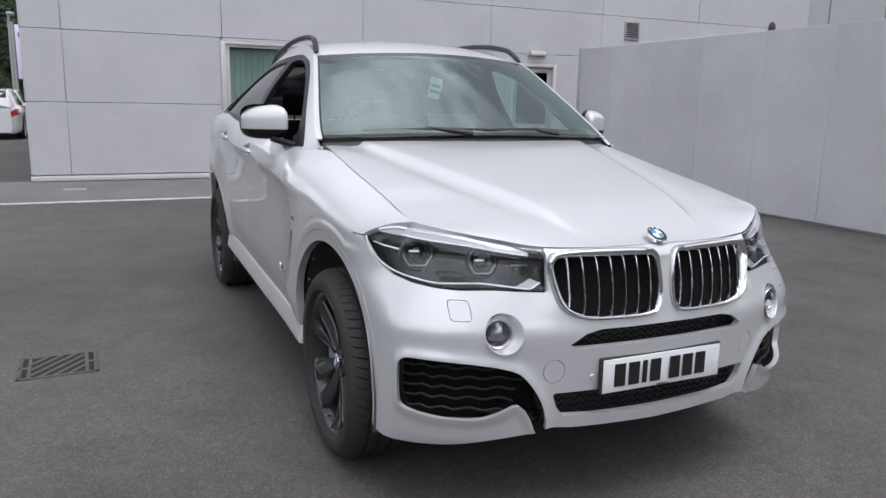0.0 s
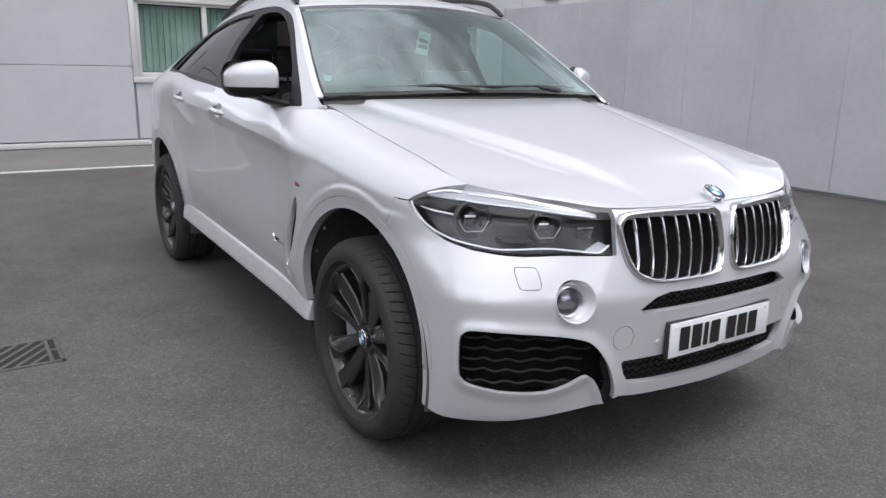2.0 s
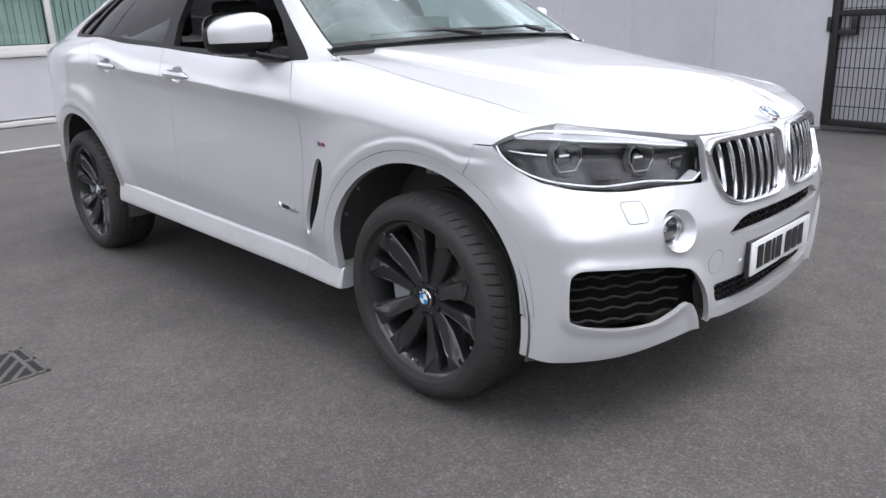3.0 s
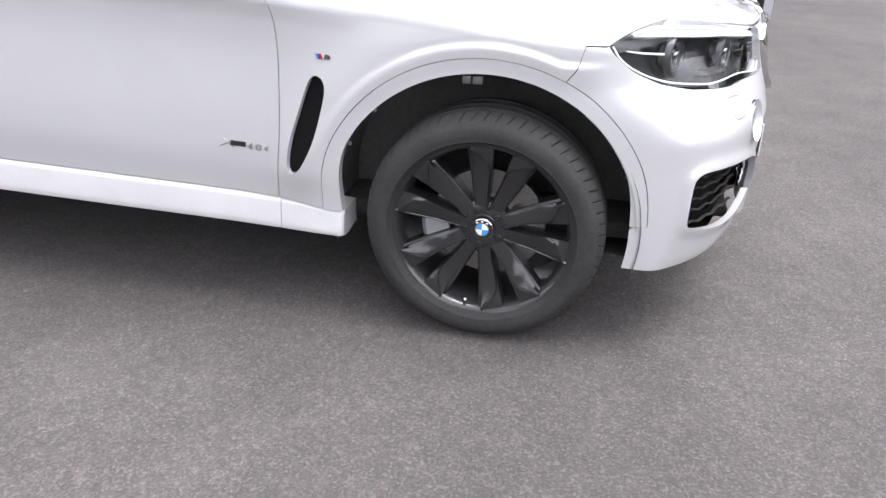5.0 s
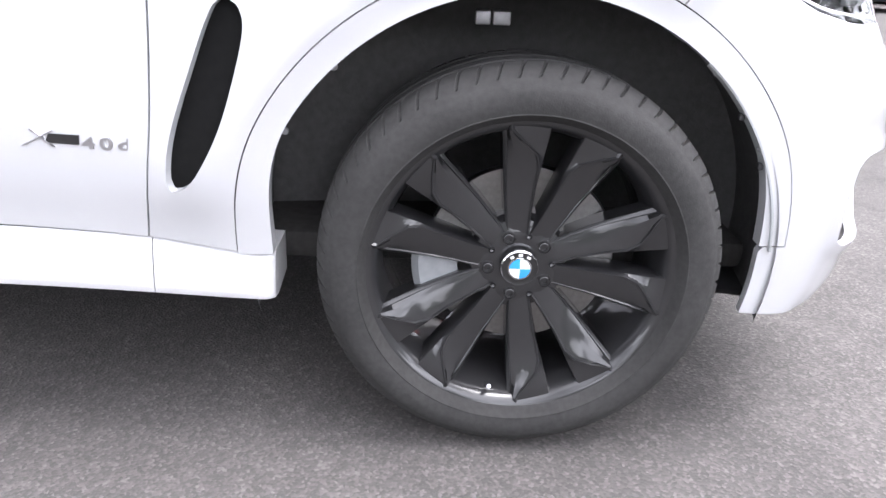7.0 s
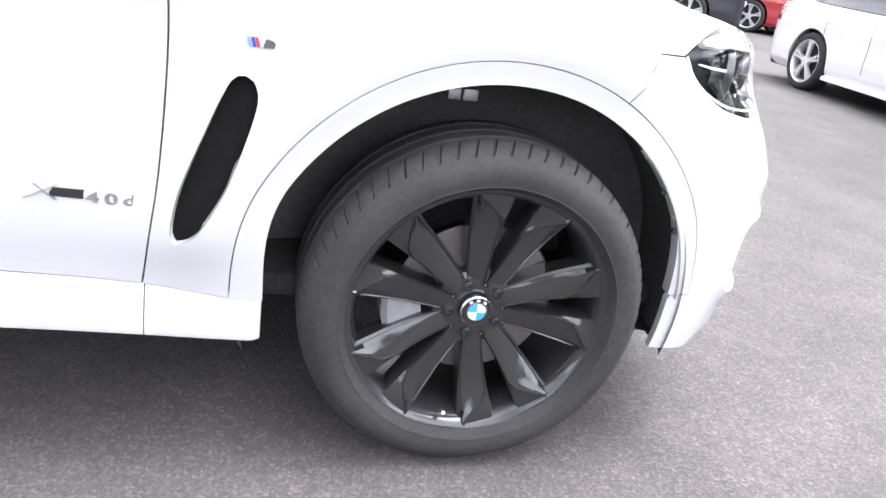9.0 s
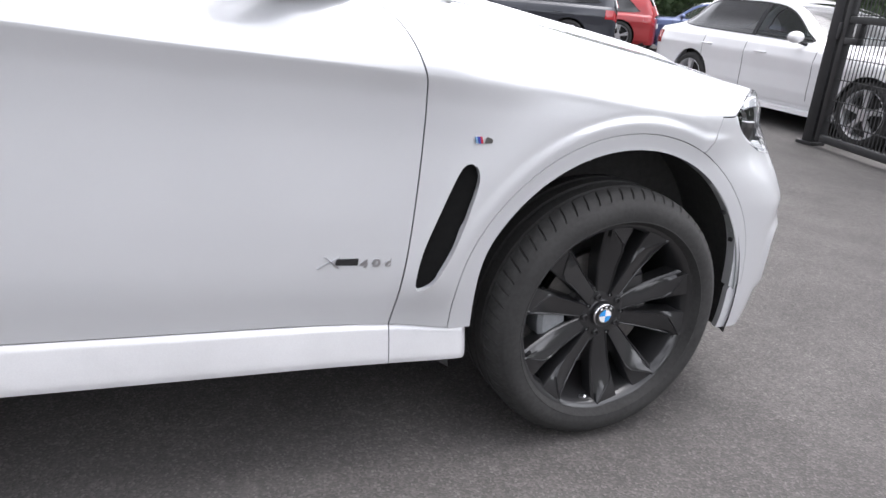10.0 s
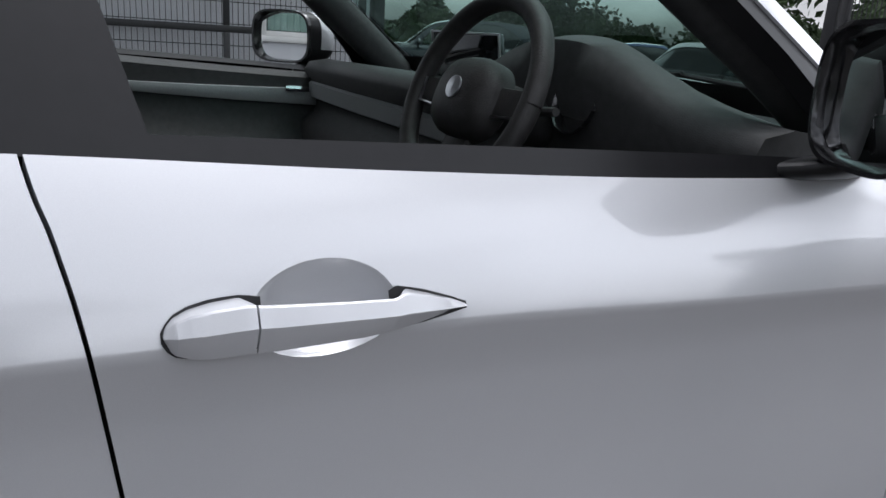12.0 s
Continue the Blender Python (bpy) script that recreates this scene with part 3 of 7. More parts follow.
def u_of(y):
    return 7 + (y + 0.20) / DY


VS = np.concatenate([np.linspace(0, 0.9, 52), np.linspace(0.9, 1.0, 11)[1:], np.linspace(1, 1.15, 9)[1:], np.linspace(1.15, 2.0, 22)[1:]])


def rows_u(a, b, d=0.016):
    return np.concatenate([np.linspace(a, b, max(3, int((b - a) * 0.30 / d)))])


WHEEL_Z = 0.346
ARCH_F, ARCH_R = (0.012, 0.456, 0.497), (2.933, 0.458, 0.500)
HEADLAMP = on_nose([(6.14, 0.903), (5.82, 0.930), (5.45, 0.952), (4.95, 0.972), (4.6, 1.05), (2.03, 1.05), (2.03, 0.88), (2.05, 0.776), (2.6, 0.778), (3.1, 0.780), (3.7, 0.776), (4.1, 0.778), (4.6, 0.785), (5.1, 0.803), (5.6, 0.838), (5.9, 0.873)])
KIDNEY = rounded(on_nose([(2.01, 0.85), (1.97, 0.882), (1.80, 0.896), (1.2, 0.900), (0.5, 0.898), (0.20, 0.891), (0.12, 0.86), (0.09, 0.78), (0.13, 0.715), (0.30, 0.688), (0.9, 0.685), (1.35, 0.687), (1.60, 0.697), (1.78, 0.716), (1.90, 0.748), (1.97, 0.80)]), 5)
UPPER_INTAKE = [(math.copysign(float(along(abs(u))), u), z) for u, z in [(-1.70, 0.612), (-1.45, 0.645), (-1.2, 0.656), (1.2, 0.656), (1.45, 0.645), (1.70, 0.612), (1.60, 0.598), (-1.60, 0.598)]]
LOWER_INTAKE = [(math.copysign(float(along(abs(u))), u), z) for u, z in [(-1.95, 0.452), (1.95, 0.452), (1.86, 0.405), (1.72, 0.372), (1.2, 0.362), (0, 0.358), (-1.2, 0.362), (-1.72, 0.372), (-1.86, 0.405)]]
SIDE_INTAKE = rounded(on_nose([(5.30, 0.525), (5.2, 0.552), (4.94, 0.565), (4.2, 0.564), (3.47, 0.556), (2.9, 0.540), (2.58, 0.518), (2.25, 0.455), (2.08, 0.39), (2.03, 0.335), (2.20, 0.320), (2.36, 0.372), (2.62, 0.420), (3.0, 0.395), (3.39, 0.374), (4.1, 0.374), (4.85, 0.386), (5.17, 0.400), (5.27, 0.43)]), 3)
SWELL[:] = [SIDE_INTAKE, along]
SEAM = [(-0.31, 0.904), (-0.27, 0.844), (-0.225, 0.812), (-0.18, 0.78)]
LOW = curve([0, 1.5, 2.0, 2.25, 2.9, 4.0, 5.4, 6.3, 7.5], [0.315, 0.325, 0.335, 0.320, 0.300, 0.272, 0.259, 0.267, 0.30])


def trim_gap(arch, low_front, low_rear):
    """Clear of the arch lip where there is one, and of the opening itself lower down."""
    y0, r0, r1 = arch

    def f(p, u, v):
        low = np.where(p[:, 1] < y0, low_front, low_rear)
        lip = np.maximum(arch_r(p, y0, 0.03, 0.035) - r1 - 0.0022, low - 0.0022 - p[:, 2])
        return np.where(u > 5.0, np.minimum(lip, arch_r(p, y0, 0.05, 0.085) - r0 - 0.001), 1.0)
    return f


def nose_dot(u, z):
    """A point on the nose with its outward direction, as out, back, up."""
    v = float(np.interp(z, skin(np.full(400, u), np.linspace(0, 2, 400))[:, 2], np.linspace(0, 2, 400)))
    e = 1e-3
    p = skin([u], [v])[0]
    d = np.cross(skin([u], [v + e])[0] - p, skin([u + e], [v])[0] - p)
    d /= np.linalg.norm(d)
    return p, d if d[1] < 0 or d[0] > 0.5 else -d


def facing(p, d, side):
    """The pose at p whose minus x axis looks along d, for the car's side."""
    eye = Vector((side * p[0], p[1], p[2]))
    x = -Vector((side * d[0], d[1], d[2])).normalized()
    z = Vector((0, 0, 1))
    y = z.cross(x).normalized()
    z = x.cross(y)
    m = Matrix((x, y, z)).transposed().to_4x4()
    m.translation = eye
    return m


def eased(points, n=6):
    """An open line smoothed through its points."""
    p = np.array([points[0]] + list(points) + [points[-1]], float)
    out = []
    for i in range(1, len(p) - 2):
        a, b, c, d = p[i - 1], p[i], p[i + 1], p[i + 2]
        for k in range(n):
            t = k / n
            out.append(tuple(0.5 * (2 * b + (c - a) * t + (2 * a - 5 * b + 4 * c - d) * t * t + (3 * b - a - 3 * c + d) * t ** 3)))
    return out + [tuple(points[-1])]


def circle_u(u, z, r, n=20):
    a0 = float(along(u))
    return [(a0 + r * math.cos(t), z + r * math.sin(t)) for t in np.linspace(0, 2 * math.pi, n, endpoint=False)]


def build_car():
    car = thing("car", "pearl white five-door coupe SUV parked on tarmac, driver's window open", "car")
    fog = (3.10, 0.651)
    bowl = (3.00, 0.653)
    fog_ring = circle_u(*bowl, 0.061, 36)
    washer = [(float(along(3.76)) + 0.034 * math.copysign(abs(math.cos(t)) ** 0.32, math.cos(t)), 0.718 + 0.030 * math.copysign(abs(math.sin(t)) ** 0.32, math.sin(t))) for t in np.linspace(0, 2 * math.pi, 48, endpoint=False)]
    tow = circle_u(1.95, 0.527, 0.038, 24)

    # bumper skin; the seam with the wing runs from the lamp's corner to the wheel arch
    bump_out = [(-0.02, 0.20)] + [(float(along(6.9)), 0.20), (float(back(-0.1)), 0.30), (float(back(-0.1)), 0.74)] + on_side(SEAM[::-1]) + on_nose([(6.14, 0.902), (6.0, 1.2), (0.0, 1.2)]) + [(-0.02, 1.2)]
    above = lambda p, u, v: p[:, 2] - LOW(np.abs(u))
    cuts = [within(bump_out), above, without(HEADLAMP, 0.002), without(KIDNEY, 0.001), without(UPPER_INTAKE, 0), without(LOWER_INTAKE, 0), without(SIDE_INTAKE, 0), trim_gap(ARCH_F, 0.402, 0.376)]
    nose_u = np.concatenate([np.linspace(0, 2.5, 60), np.linspace(2.5, 5, 44)[1:], np.linspace(5, 7.4, 44)[1:]])
    half = sheet(skin, nose_u, VS, cuts + [without(fog_ring, 0), without(washer, 0.001), without(tow, 0.001)], depth=0.022)
    bumper = sheet_part("front_bumper", half, PAINT, car, "", (-1, 1))
    for side, b in zip((-1, 1), bumper):
        for poly, name in ((washer, "washer_cover"), (tow, "tow_eye_cover")):
            sheet_part(name, sheet(skin, np.linspace(1.6, 4.2, 60), VS, [within(poly, 0.001)], 0.01), PAINT, b, "", (side,))
        p, d = nose_dot(1.30, 0.497)
        bm = bmesh.new()
        revolve(bm, [(0.0001, 0.003), (0.008, 0.003), (0.0105, 0.001), (0.011, -0.01)], 20, facing(p, d, side))
        part("parking_sensor", bm, PAINT, b)
        # fog lamp at the end of a painted cup
        p, d = nose_dot(*fog)
        d = np.array([d[0] * 0.55, d[1], 0.0])
        m = facing(p, d, side)
        bm = bmesh.new()
        wide_m = facing(*nose_dot(*bowl), side)
        loops = [[wide_m @ Vector((-o, r * math.cos(t), r * math.sin(t))) for t in np.linspace(0, 2 * math.pi, 48, endpoint=False)] for r, o in ((0.0632, 0.0015), (0.0605, -0.0015))]
        inner = [m @ Vector((0.018, 0.049 * math.cos(t), 0.049 * math.sin(t))) for t in np.linspace(0, 2 * math.pi, 48, endpoint=False)]
        for k in (0.15, 0.35, 0.6, 0.85, 1.0):
            loops.append([a.lerp(b, k) + (wide_m.to_3x3() @ Vector((1, 0, 0))) * 0.006 * math.sin(math.pi * k) for a, b in zip(loops[1], inner)])
        loft(bm, loops, True, False)
        part("fog_lamp_cup", bm, PAINT, b)
        bm = bmesh.new()
        revolve(bm, [(0.049, -0.027), (0.0495, -0.014), (0.0460, -0.009), (0.0425, -0.012), (0.041, -0.020)], 40, m)
        lamp = part("fog_lamp", bm, SATIN, b, "satin ringed round fog lamp")
        bm = bmesh.new()
        revolve(bm, [(0.0415, -0.018), (0.038, -0.026), (0.028, -0.046), (0.0001, -0.054)], 32, m)
        part("lamp_bowl", bm, FOGBOWL, lamp)
        bm = bmesh.new()
        loft(bm, [[m @ Vector((-o, w * math.cos(t), h * math.sin(t) - 0.014)) for t in np.linspace(0, 2 * math.pi, 16, endpoint=False)] for o, w, h in ((-0.044, 0.012, 0.006), (-0.030, 0.026, 0.011), (-0.022, 0.030, 0.013))])
        part("lamp_reflector", bm, REFLECTOR, lamp)
        bm = bmesh.new()
        revolve(bm, [(0.0410, -0.019), (0.030, -0.014), (0.015, -0.011), (0.0001, -0.010)], 32, m)
        part("fog_lens", bm, CLEAR, car)
    # dark grilles behind the openings
    for poly, u1, lift, name in ((UPPER_INTAKE, 1.9, -0.045, "upper_intake_mesh"), (LOWER_INTAKE, 2.1, -0.05, "lower_intake_mesh")):
        got = sheet(skin, np.linspace(0, u1, 40), VS, [within(poly, -0.03)], 0, lift)
        both = [np.concatenate([got[0], got[0] * np.array([-1, 1, 1])]), got[1] + [tuple(i + len(got[0]) for i in f[::-1]) for f in got[1]], None]
        sheet_part(name, both, BLACK, car, "black plastic honeycomb intake", (1,))
    grid = bmesh.new()
    for z0, z1, umax in ((0.598, 0.656, 1.65), (0.365, 0.452, 1.80)):
        for k in range(4 if z1 < 0.5 else 3):
            z = z0 + (z1 - z0) * (k + 0.5) / (4 if z1 < 0.5 else 3)
            pts = []
            for u in np.linspace(-umax, umax, 60):
                p, d = nose_dot(abs(float(u)), z + 0.006 * (1 if int(abs(u) * 14) % 2 else -1))
                pts.append((math.copysign(p[0], u), p[1] + 0.028, p[2]))
            tube(grid, pts, 0.0028, 5)
    part("intake_ribs", grid, GRILLE_AND_SHADE, car)
    for side in (-1, 1):
        # near-black sheet holds the shade deep in the side intake
        sheet_part("side_intake_backing", sheet(skin, np.linspace(1.9, 5.5, 50), VS, [within(SIDE_INTAKE, -0.02)], 0, -0.075), GRILLE_AND_SHADE, car, "", (side,))
        for k in range(5):
            z = 0.392 + 0.034 * k
            bm = bmesh.new()
            pts = []
            for u in np.linspace(2.75 - 0.06 * k, 5.15, 40):
                p, d = nose_dot(float(u), z)
                w = 0.004 * math.sin(u * 11)
                pts.append((side * (p[0] - d[0] * 0.045), p[1] - d[1] * 0.045, p[2] + w))
            tube(bm, pts, 0.0055, 6, True, 0.6)
            part("side_intake_slat", bm, UNDER, car)
    # painted lip that wraps the bottom of the nose
    bm = bmesh.new()
    rings = []
    for u in np.linspace(-5.0, 5.0, 70):
        p = skin([abs(u)], [0.12])[0]
        x = math.copysign(p[0], u)
        z = float(LOW(abs(u)))
        rings.append([(x, p[1] + 0.03, z + 0.03), (x * 0.99, p[1] + 0.04, z + 0.004), (x * 0.96, p[1] + 0.12, z + 0.0), (x * 0.9, p[1] + 0.35, z + 0.005)])
    loft(bm, rings, False, False)
    part("splitter", bm, BLACK, car, "black plastic under-nose splitter")

    # kidney grilles
    inner = KIDNEY.mean(0) + (KIDNEY - KIDNEY.mean(0)) * np.array([0.895, 0.82]) + np.array([-0.008, -0.003])
    for side in (-1, 1):
        # a rounded chrome hoop between the two outlines
        hoop, bm = [], bmesh.new()
        for k in range(len(KIDNEY)):
            row = []
            for t, lift in ((0.0, -0.012), (0.03, 0.002), (0.16, 0.011), (0.38, 0.015), (0.62, 0.011), (0.85, -0.002), (1.0, -0.022), (1.02, -0.045)):
                a, z = KIDNEY[k] * (1 - t) + inner[k] * t
                q, d = nose_dot(float(np.interp(a, _a, _u)), float(min(z, 0.9)))
                row.append((side * (q[0] + d[0] * lift), q[1] + d[1] * lift, z + d[2] * lift))
            hoop.append(row)
        loft(bm, hoop + hoop[:1], False, False)
        bmesh.ops.remove_doubles(bm, verts=list(bm.verts), dist=1e-5)
        ring = part("grille_surround", bm, CHROME, car, "chrome kidney grille surround", 60)
        # near-black sheet stands in for the shade behind the slats
        sheet_part("grille_backing", sheet(skin, np.linspace(0, 2.2, 40), VS, [within(KIDNEY, 0.004)], 0, -0.045), GRILLE_AND_SHADE, ring, "", (side,))
        lo_a, hi_a = inner[:, 0].min(), inner[:, 0].max()
        for k in range(7):
            a = lo_a + (hi_a - lo_a) * (k + 0.62) / 7.4
            zs = np.linspace(0.66, 0.93, 160)
            ok = signed(inner, np.full(160, a), zs) > -0.003
            z0, z1 = zs[ok].min(), zs[ok].max()
            u = float(np.interp(a, _a, _u))
            rings = []
            for z in np.linspace(z0, z1, 14):
                p, d = nose_dot(u, float(min(z, 0.890)))
                w = 0.0028
                y0 = p[1] - 0.004 + 0.010 * abs((z - (z0 + z1) / 2) / (z1 - z0) * 2) ** 3
                rings.append([(side * (p[0] + dx), y0 + dy, z) for dx, dy in ((-w, 0.004), (-w * 0.5, 0), (w * 0.5, 0), (w, 0.004), (w, 0.013), (-w, 0.013))])
            bm = bmesh.new()
            loft(bm, rings)
            part("grille_slat", bm, CHROME, ring, "bright chrome vertical slat")

    # headlamps: clear lens over a dark housing with two projectors and light guides
    for side in (-1, 1):
        lens = sheet_part("headlight", sheet(skin, np.linspace(1.95, 6.3, 130), VS, [within(HEADLAMP, 0.002)], 0.0), CLEAR, car, "clear lens over dark twin-projector housing", (side,))[0]
        lens.visible_shadow = False
        shell = lambda u, v: skin(u, v) + np.stack([-0.030 * np.ones(len(u)), 0.050 * np.ones(len(u)), np.zeros(len(u))], 1)
        sheet_part("lamp_housing", sheet(shell, np.linspace(2.0, 6.2, 70), VS, [within(HEADLAMP, -0.004), lambda p, u, v: 1.985 - v], 0), LAMPHOUSE, lens, "dark grey lamp housing", (side,))
        guide = on_nose([(5.75, 0.934), (5.4, 0.946), (5.02, 0.951), (4.36, 0.946), (3.5, 0.934), (3.0, 0.921), (2.6, 0.908), (2.33, 0.895), (2.33, 0.884), (2.75, 0.889), (3.46, 0.905), (4.31, 0.915), (4.99, 0.923), (5.65, 0.927)])
        sheet_part("daytime_light_guide", sheet(skin, np.linspace(2.2, 6.0, 110), VS, [within(guide, 0)], 0.012, -0.006), GUIDE, lens, "pale frosted light guide", (side,))
        for line, r in ((((5.70, 0.932), (5.30, 0.945), (4.95, 0.944)), 0.0050), (((4.9, 0.925), (4.3, 0.917), (3.46, 0.907), (2.9, 0.895), (2.4, 0.886)), 0.0026), (((4.75, 0.940), (4.2, 0.936), (3.6, 0.926), (3.1, 0.914)), 0.0022)):
            pts = []
            for u, z in eased(line, 6):
                p, d = nose_dot(u, z)
                pts.append((side * (p[0] - d[0] * 0.004), p[1] - d[1] * 0.004, p[2] - d[2] * 0.004))
            bm = bmesh.new()
            tube(bm, pts, r, 6)
            part("light_strip", bm, DRL, lens, "bright white light strip")
        for (u, z, r) in ((4.36, 0.864, 0.047), (3.20, 0.852, 0.042)):
            p, d = nose_dot(u, z)
            p = p - np.array([0.012, -0.020, 0])
            m = facing(p, np.array([0.28, -1, 0.02]), side)
            bm = bmesh.new()
            revolve(bm, [(r * 1.30, -0.020), (r * 1.22, -0.004), (r * 1.14, -0.002), (r * 1.02, -0.010), (r * 0.93, -0.022), (r * 0.72, -0.030), (r * 0.70, -0.045)], 40, m)
            part("projector_bowl", bm, LAMPBOWL, lens)
            bm = bmesh.new()
            revolve(bm, [(r * 0.70, -0.046), (r * 0.66, -0.030), (r * 0.5, -0.016), (r * 0.25, -0.008), (0.0001, -0.006)], 32, m)
            part("projector_lens", bm, SCREENMAT, lens)
            bm = bmesh.new()
            tube(bm, [m @ Vector((0.004, r * a, r * b)) for a, b in ((-1.02, 0.42), (-1.04, -0.10), (-0.58, -0.80), (0.58, -0.80), (1.04, -0.10), (1.02, 0.42))], 0.0017, 6)
            part("light_ring", bm, SATIN, lens, "thin six-sided light ring")
            bm = bmesh.new()
            brick(bm, (0.002, -r * 0.10, r * 0.12), (0.005, r * 0.62, r * 0.27), 0.001, m)
            part("projector_brow", bm, DRL, lens)
            for k in (-1, 1):
                bm = bmesh.new()
                brick(bm, (0.012, k * r * 0.50 - r * 0.10, -r * 0.5), (0.015, k * r * 0.50 + r * 0.10, r * 0.05), 0.001, m)
                part("projector_fin", bm, LAMPBOWL, lens)
        p, d = nose_dot(2.50, 0.832)
        m = facing(p - np.array([0.01, -0.03, 0]), np.array([0.1, -1, 0]), side)
        bm = bmesh.new()
        loft(bm, [[m @ Vector((o, w * a, w * b * 0.8)) for a, b in ((-1, 0.7), (1, 0.7), (1, 0.3), (0.7, -0.7), (-0.7, -0.7), (-1, 0.3))] for o, w in ((0.022, 0.010), (0.004, 0.022), (0.0, 0.025))], True, False)
        part("turn_lamp", bm, LAMPBOWL, lens)
        bm = bmesh.new()
        brick(bm, (0.0, -0.028, 0.014), (0.004, 0.028, 0.019), 0.001, m)
        part("turn_lamp_brow", bm, SATIN, lens)
        bm = bmesh.new()
        pts = []
        for u, z in eased([(6.05, 0.902), (5.8, 0.862), (5.47, 0.833), (4.97, 0.807), (4.46, 0.795), (4.04, 0.790), (3.33, 0.796), (2.9, 0.791), (2.5, 0.785), (2.33, 0.785), (2.15, 0.803)], 3):
            p, d = nose_dot(u, z)
            pts.append((side * (p[0] - d[0] * 0.006), p[1] - d[1] * 0.006, p[2]))
        tube(bm, pts, 0.0026, 6)
        part("chrome_edge_line", bm, DRL, lens)
        bm = bmesh.new()
        pts = []
        for u, z in ((5.72, 0.889), (5.3, 0.882), (4.80, 0.876)):
            p, d = nose_dot(u, z)
            pts.append((side * (p[0] - d[0] * 0.010), p[1] - d[1] * 0.010, p[2]))
        tube(bm, pts, [0.0012, 0.0028, 0.0034], 6)
        part("side_light_bar", bm, DRL, lens)
        arrow = on_nose([(2.62, 0.792), (2.32, 0.816), (2.14, 0.803), (2.33, 0.787)])
        sheet_part("arrow_reflector", sheet(skin, np.linspace(2.0, 2.8, 40), VS, [within(arrow, 0)], 0.008, -0.010), GUIDE, lens, "pale arrow-shaped reflector", (side,))
        p0, p1 = nose_dot(3.95, 0.806)[0], nose_dot(3.45, 0.806)[0]
        bm = bmesh.new()
        loft(bm, [[(side * q[0], q[1] + dy, q[2] + dz) for dy, dz in ((0.022, 0), (0.018, 0.010), (0.05, 0.014), (0.05, 0))] for q in (p0, p1)])
        part("lower_reflector", bm, LAMPBOWL, lens)

    # wings, doors, quarters
    front_gap = [(0.650, 0.375), (0.645, 0.395), (0.628, 0.505), (0.614, 0.604), (0.603, 0.730), (0.597, 0.850), (0.599, 0.944), (0.611, 1.000), (0.650, 1.077), (0.702, 1.125), (0.732, 1.16), (0.74, 1.3)]
    rear_gap = [(1.70, 0.30), (1.70, 0.435), (1.695, 0.562), (1.693, 0.738), (1.692, 0.892), (1.698, 0.956), (1.714, 1.075), (1.726, 1.136), (1.741, 1.20), (1.764, 1.4)]
    tail_gap = [(2.415, 0.30), (2.43, 0.50), (2.48, 0.66), (2.56, 0.80), (2.60, 0.95), (2.61, 1.08), (2.60, 1.4)]
    front_gap, rear_gap = eased(front_gap), eased(rear_gap)
    sill = curve([0.3, 0.43, 0.65, 1.23, 1.86, 2.6], [0.366, 0.372, 0.398, 0.421, 0.444, 0.47])
    over_sill = lambda p, u, v: p[:, 2] - sill(p[:, 1]) - 0.002
    wing = on_side(SEAM) + on_side([(-0.1, 0.70), (-0.1, 0.2), (0.655, 0.2)] + front_gap) + on_nose([(4.9, 1.4), (4.9, 0.972), (5.45, 0.952), (5.82, 0.930), (6.14, 0.903)])
    vent = rounded(on_side([(0.492, 0.792), (0.468, 0.790), (0.456, 0.760), (0.469, 0.699), (0.503, 0.597), (0.545, 0.519), (0.576, 0.492), (0.591, 0.494), (0.594, 0.52), (0.580, 0.590), (0.539, 0.697), (0.511, 0.764)]), 4)
    for side in (-1, 1):
        w = sheet_part("front_wing", sheet(skin, rows_u(4.7, u_of(0.78), 0.012), VS, [within(wing, 0.0018), over_sill, trim_gap(ARCH_F, 0.402, 0.376), without(vent, 0)], 0.016), PAINT, car, "", (side,))[0]
        sheet_part("wing_vent", sheet(skin, rows_u(u_of(0.40), u_of(0.64), 0.01), VS, [within(vent, -0.002)], 0, -0.016), GRILLE_AND_SHADE, w, "black side air vent", (side,))
        # bonnet badge colours on a small side badge
        for k, m in enumerate((PALEBLUE, DEEPBLUE, RED)):
            bm = bmesh.new()
            y = 0.472 - 0.0062 * k
            s = float(wide(np.array([0.45]), np.array([0.85]))[0])
            loft(bm, [[(side * (s + o), y - dy, 0.842 + dz) for dy, dz in ((0.003, 0), (-0.0022, 0), (-0.0060, 0.015), (-0.0012, 0.015))] for o in (-0.004, 0.004)])
            part("badge_stripe", bm, m, w)
        bm = bmesh.new()
        loft(bm, [[(side * (s + o), y, z) for y, z in ((0.453, 0.842), (0.435, 0.842), (0.433, 0.850), (0.438, 0.854), (0.448, 0.856))] for o in (-0.004, 0.004)])
        part("badge_letter", bm, STEEL, w)
        for (y0, r0, r1), name, low_f, low_r in ((ARCH_F, "front_arch_trim", 0.402, 0.376), (ARCH_R, "rear_arch_trim", 0.44, 0.30)):
            ring = [lambda p, u, v, y0=y0, r=r1: np.where(u > 5, r - arch_r(p, y0, 0.03, 0.035), -1.0), off_arch(y0, r0), lambda p, u, v, y0=y0, a=low_f, b=low_r: p[:, 2] - np.where(p[:, 1] < y0, a, b)]
            sheet_part(name, sheet(skin, rows_u(max(5.2, u_of(y0 - 0.55)) if y0 > 1 else 5.6, u_of(y0 + 0.55), 0.010), VS, ring, 0.035, 0.001), PAINT, car, "painted wheel arch lip", (side,))
        front_door = on_side(front_gap + [(1.764, 1.4)] + rear_gap[::-1])
        rear_door = on_side(rear_gap + tail_gap[::-1])
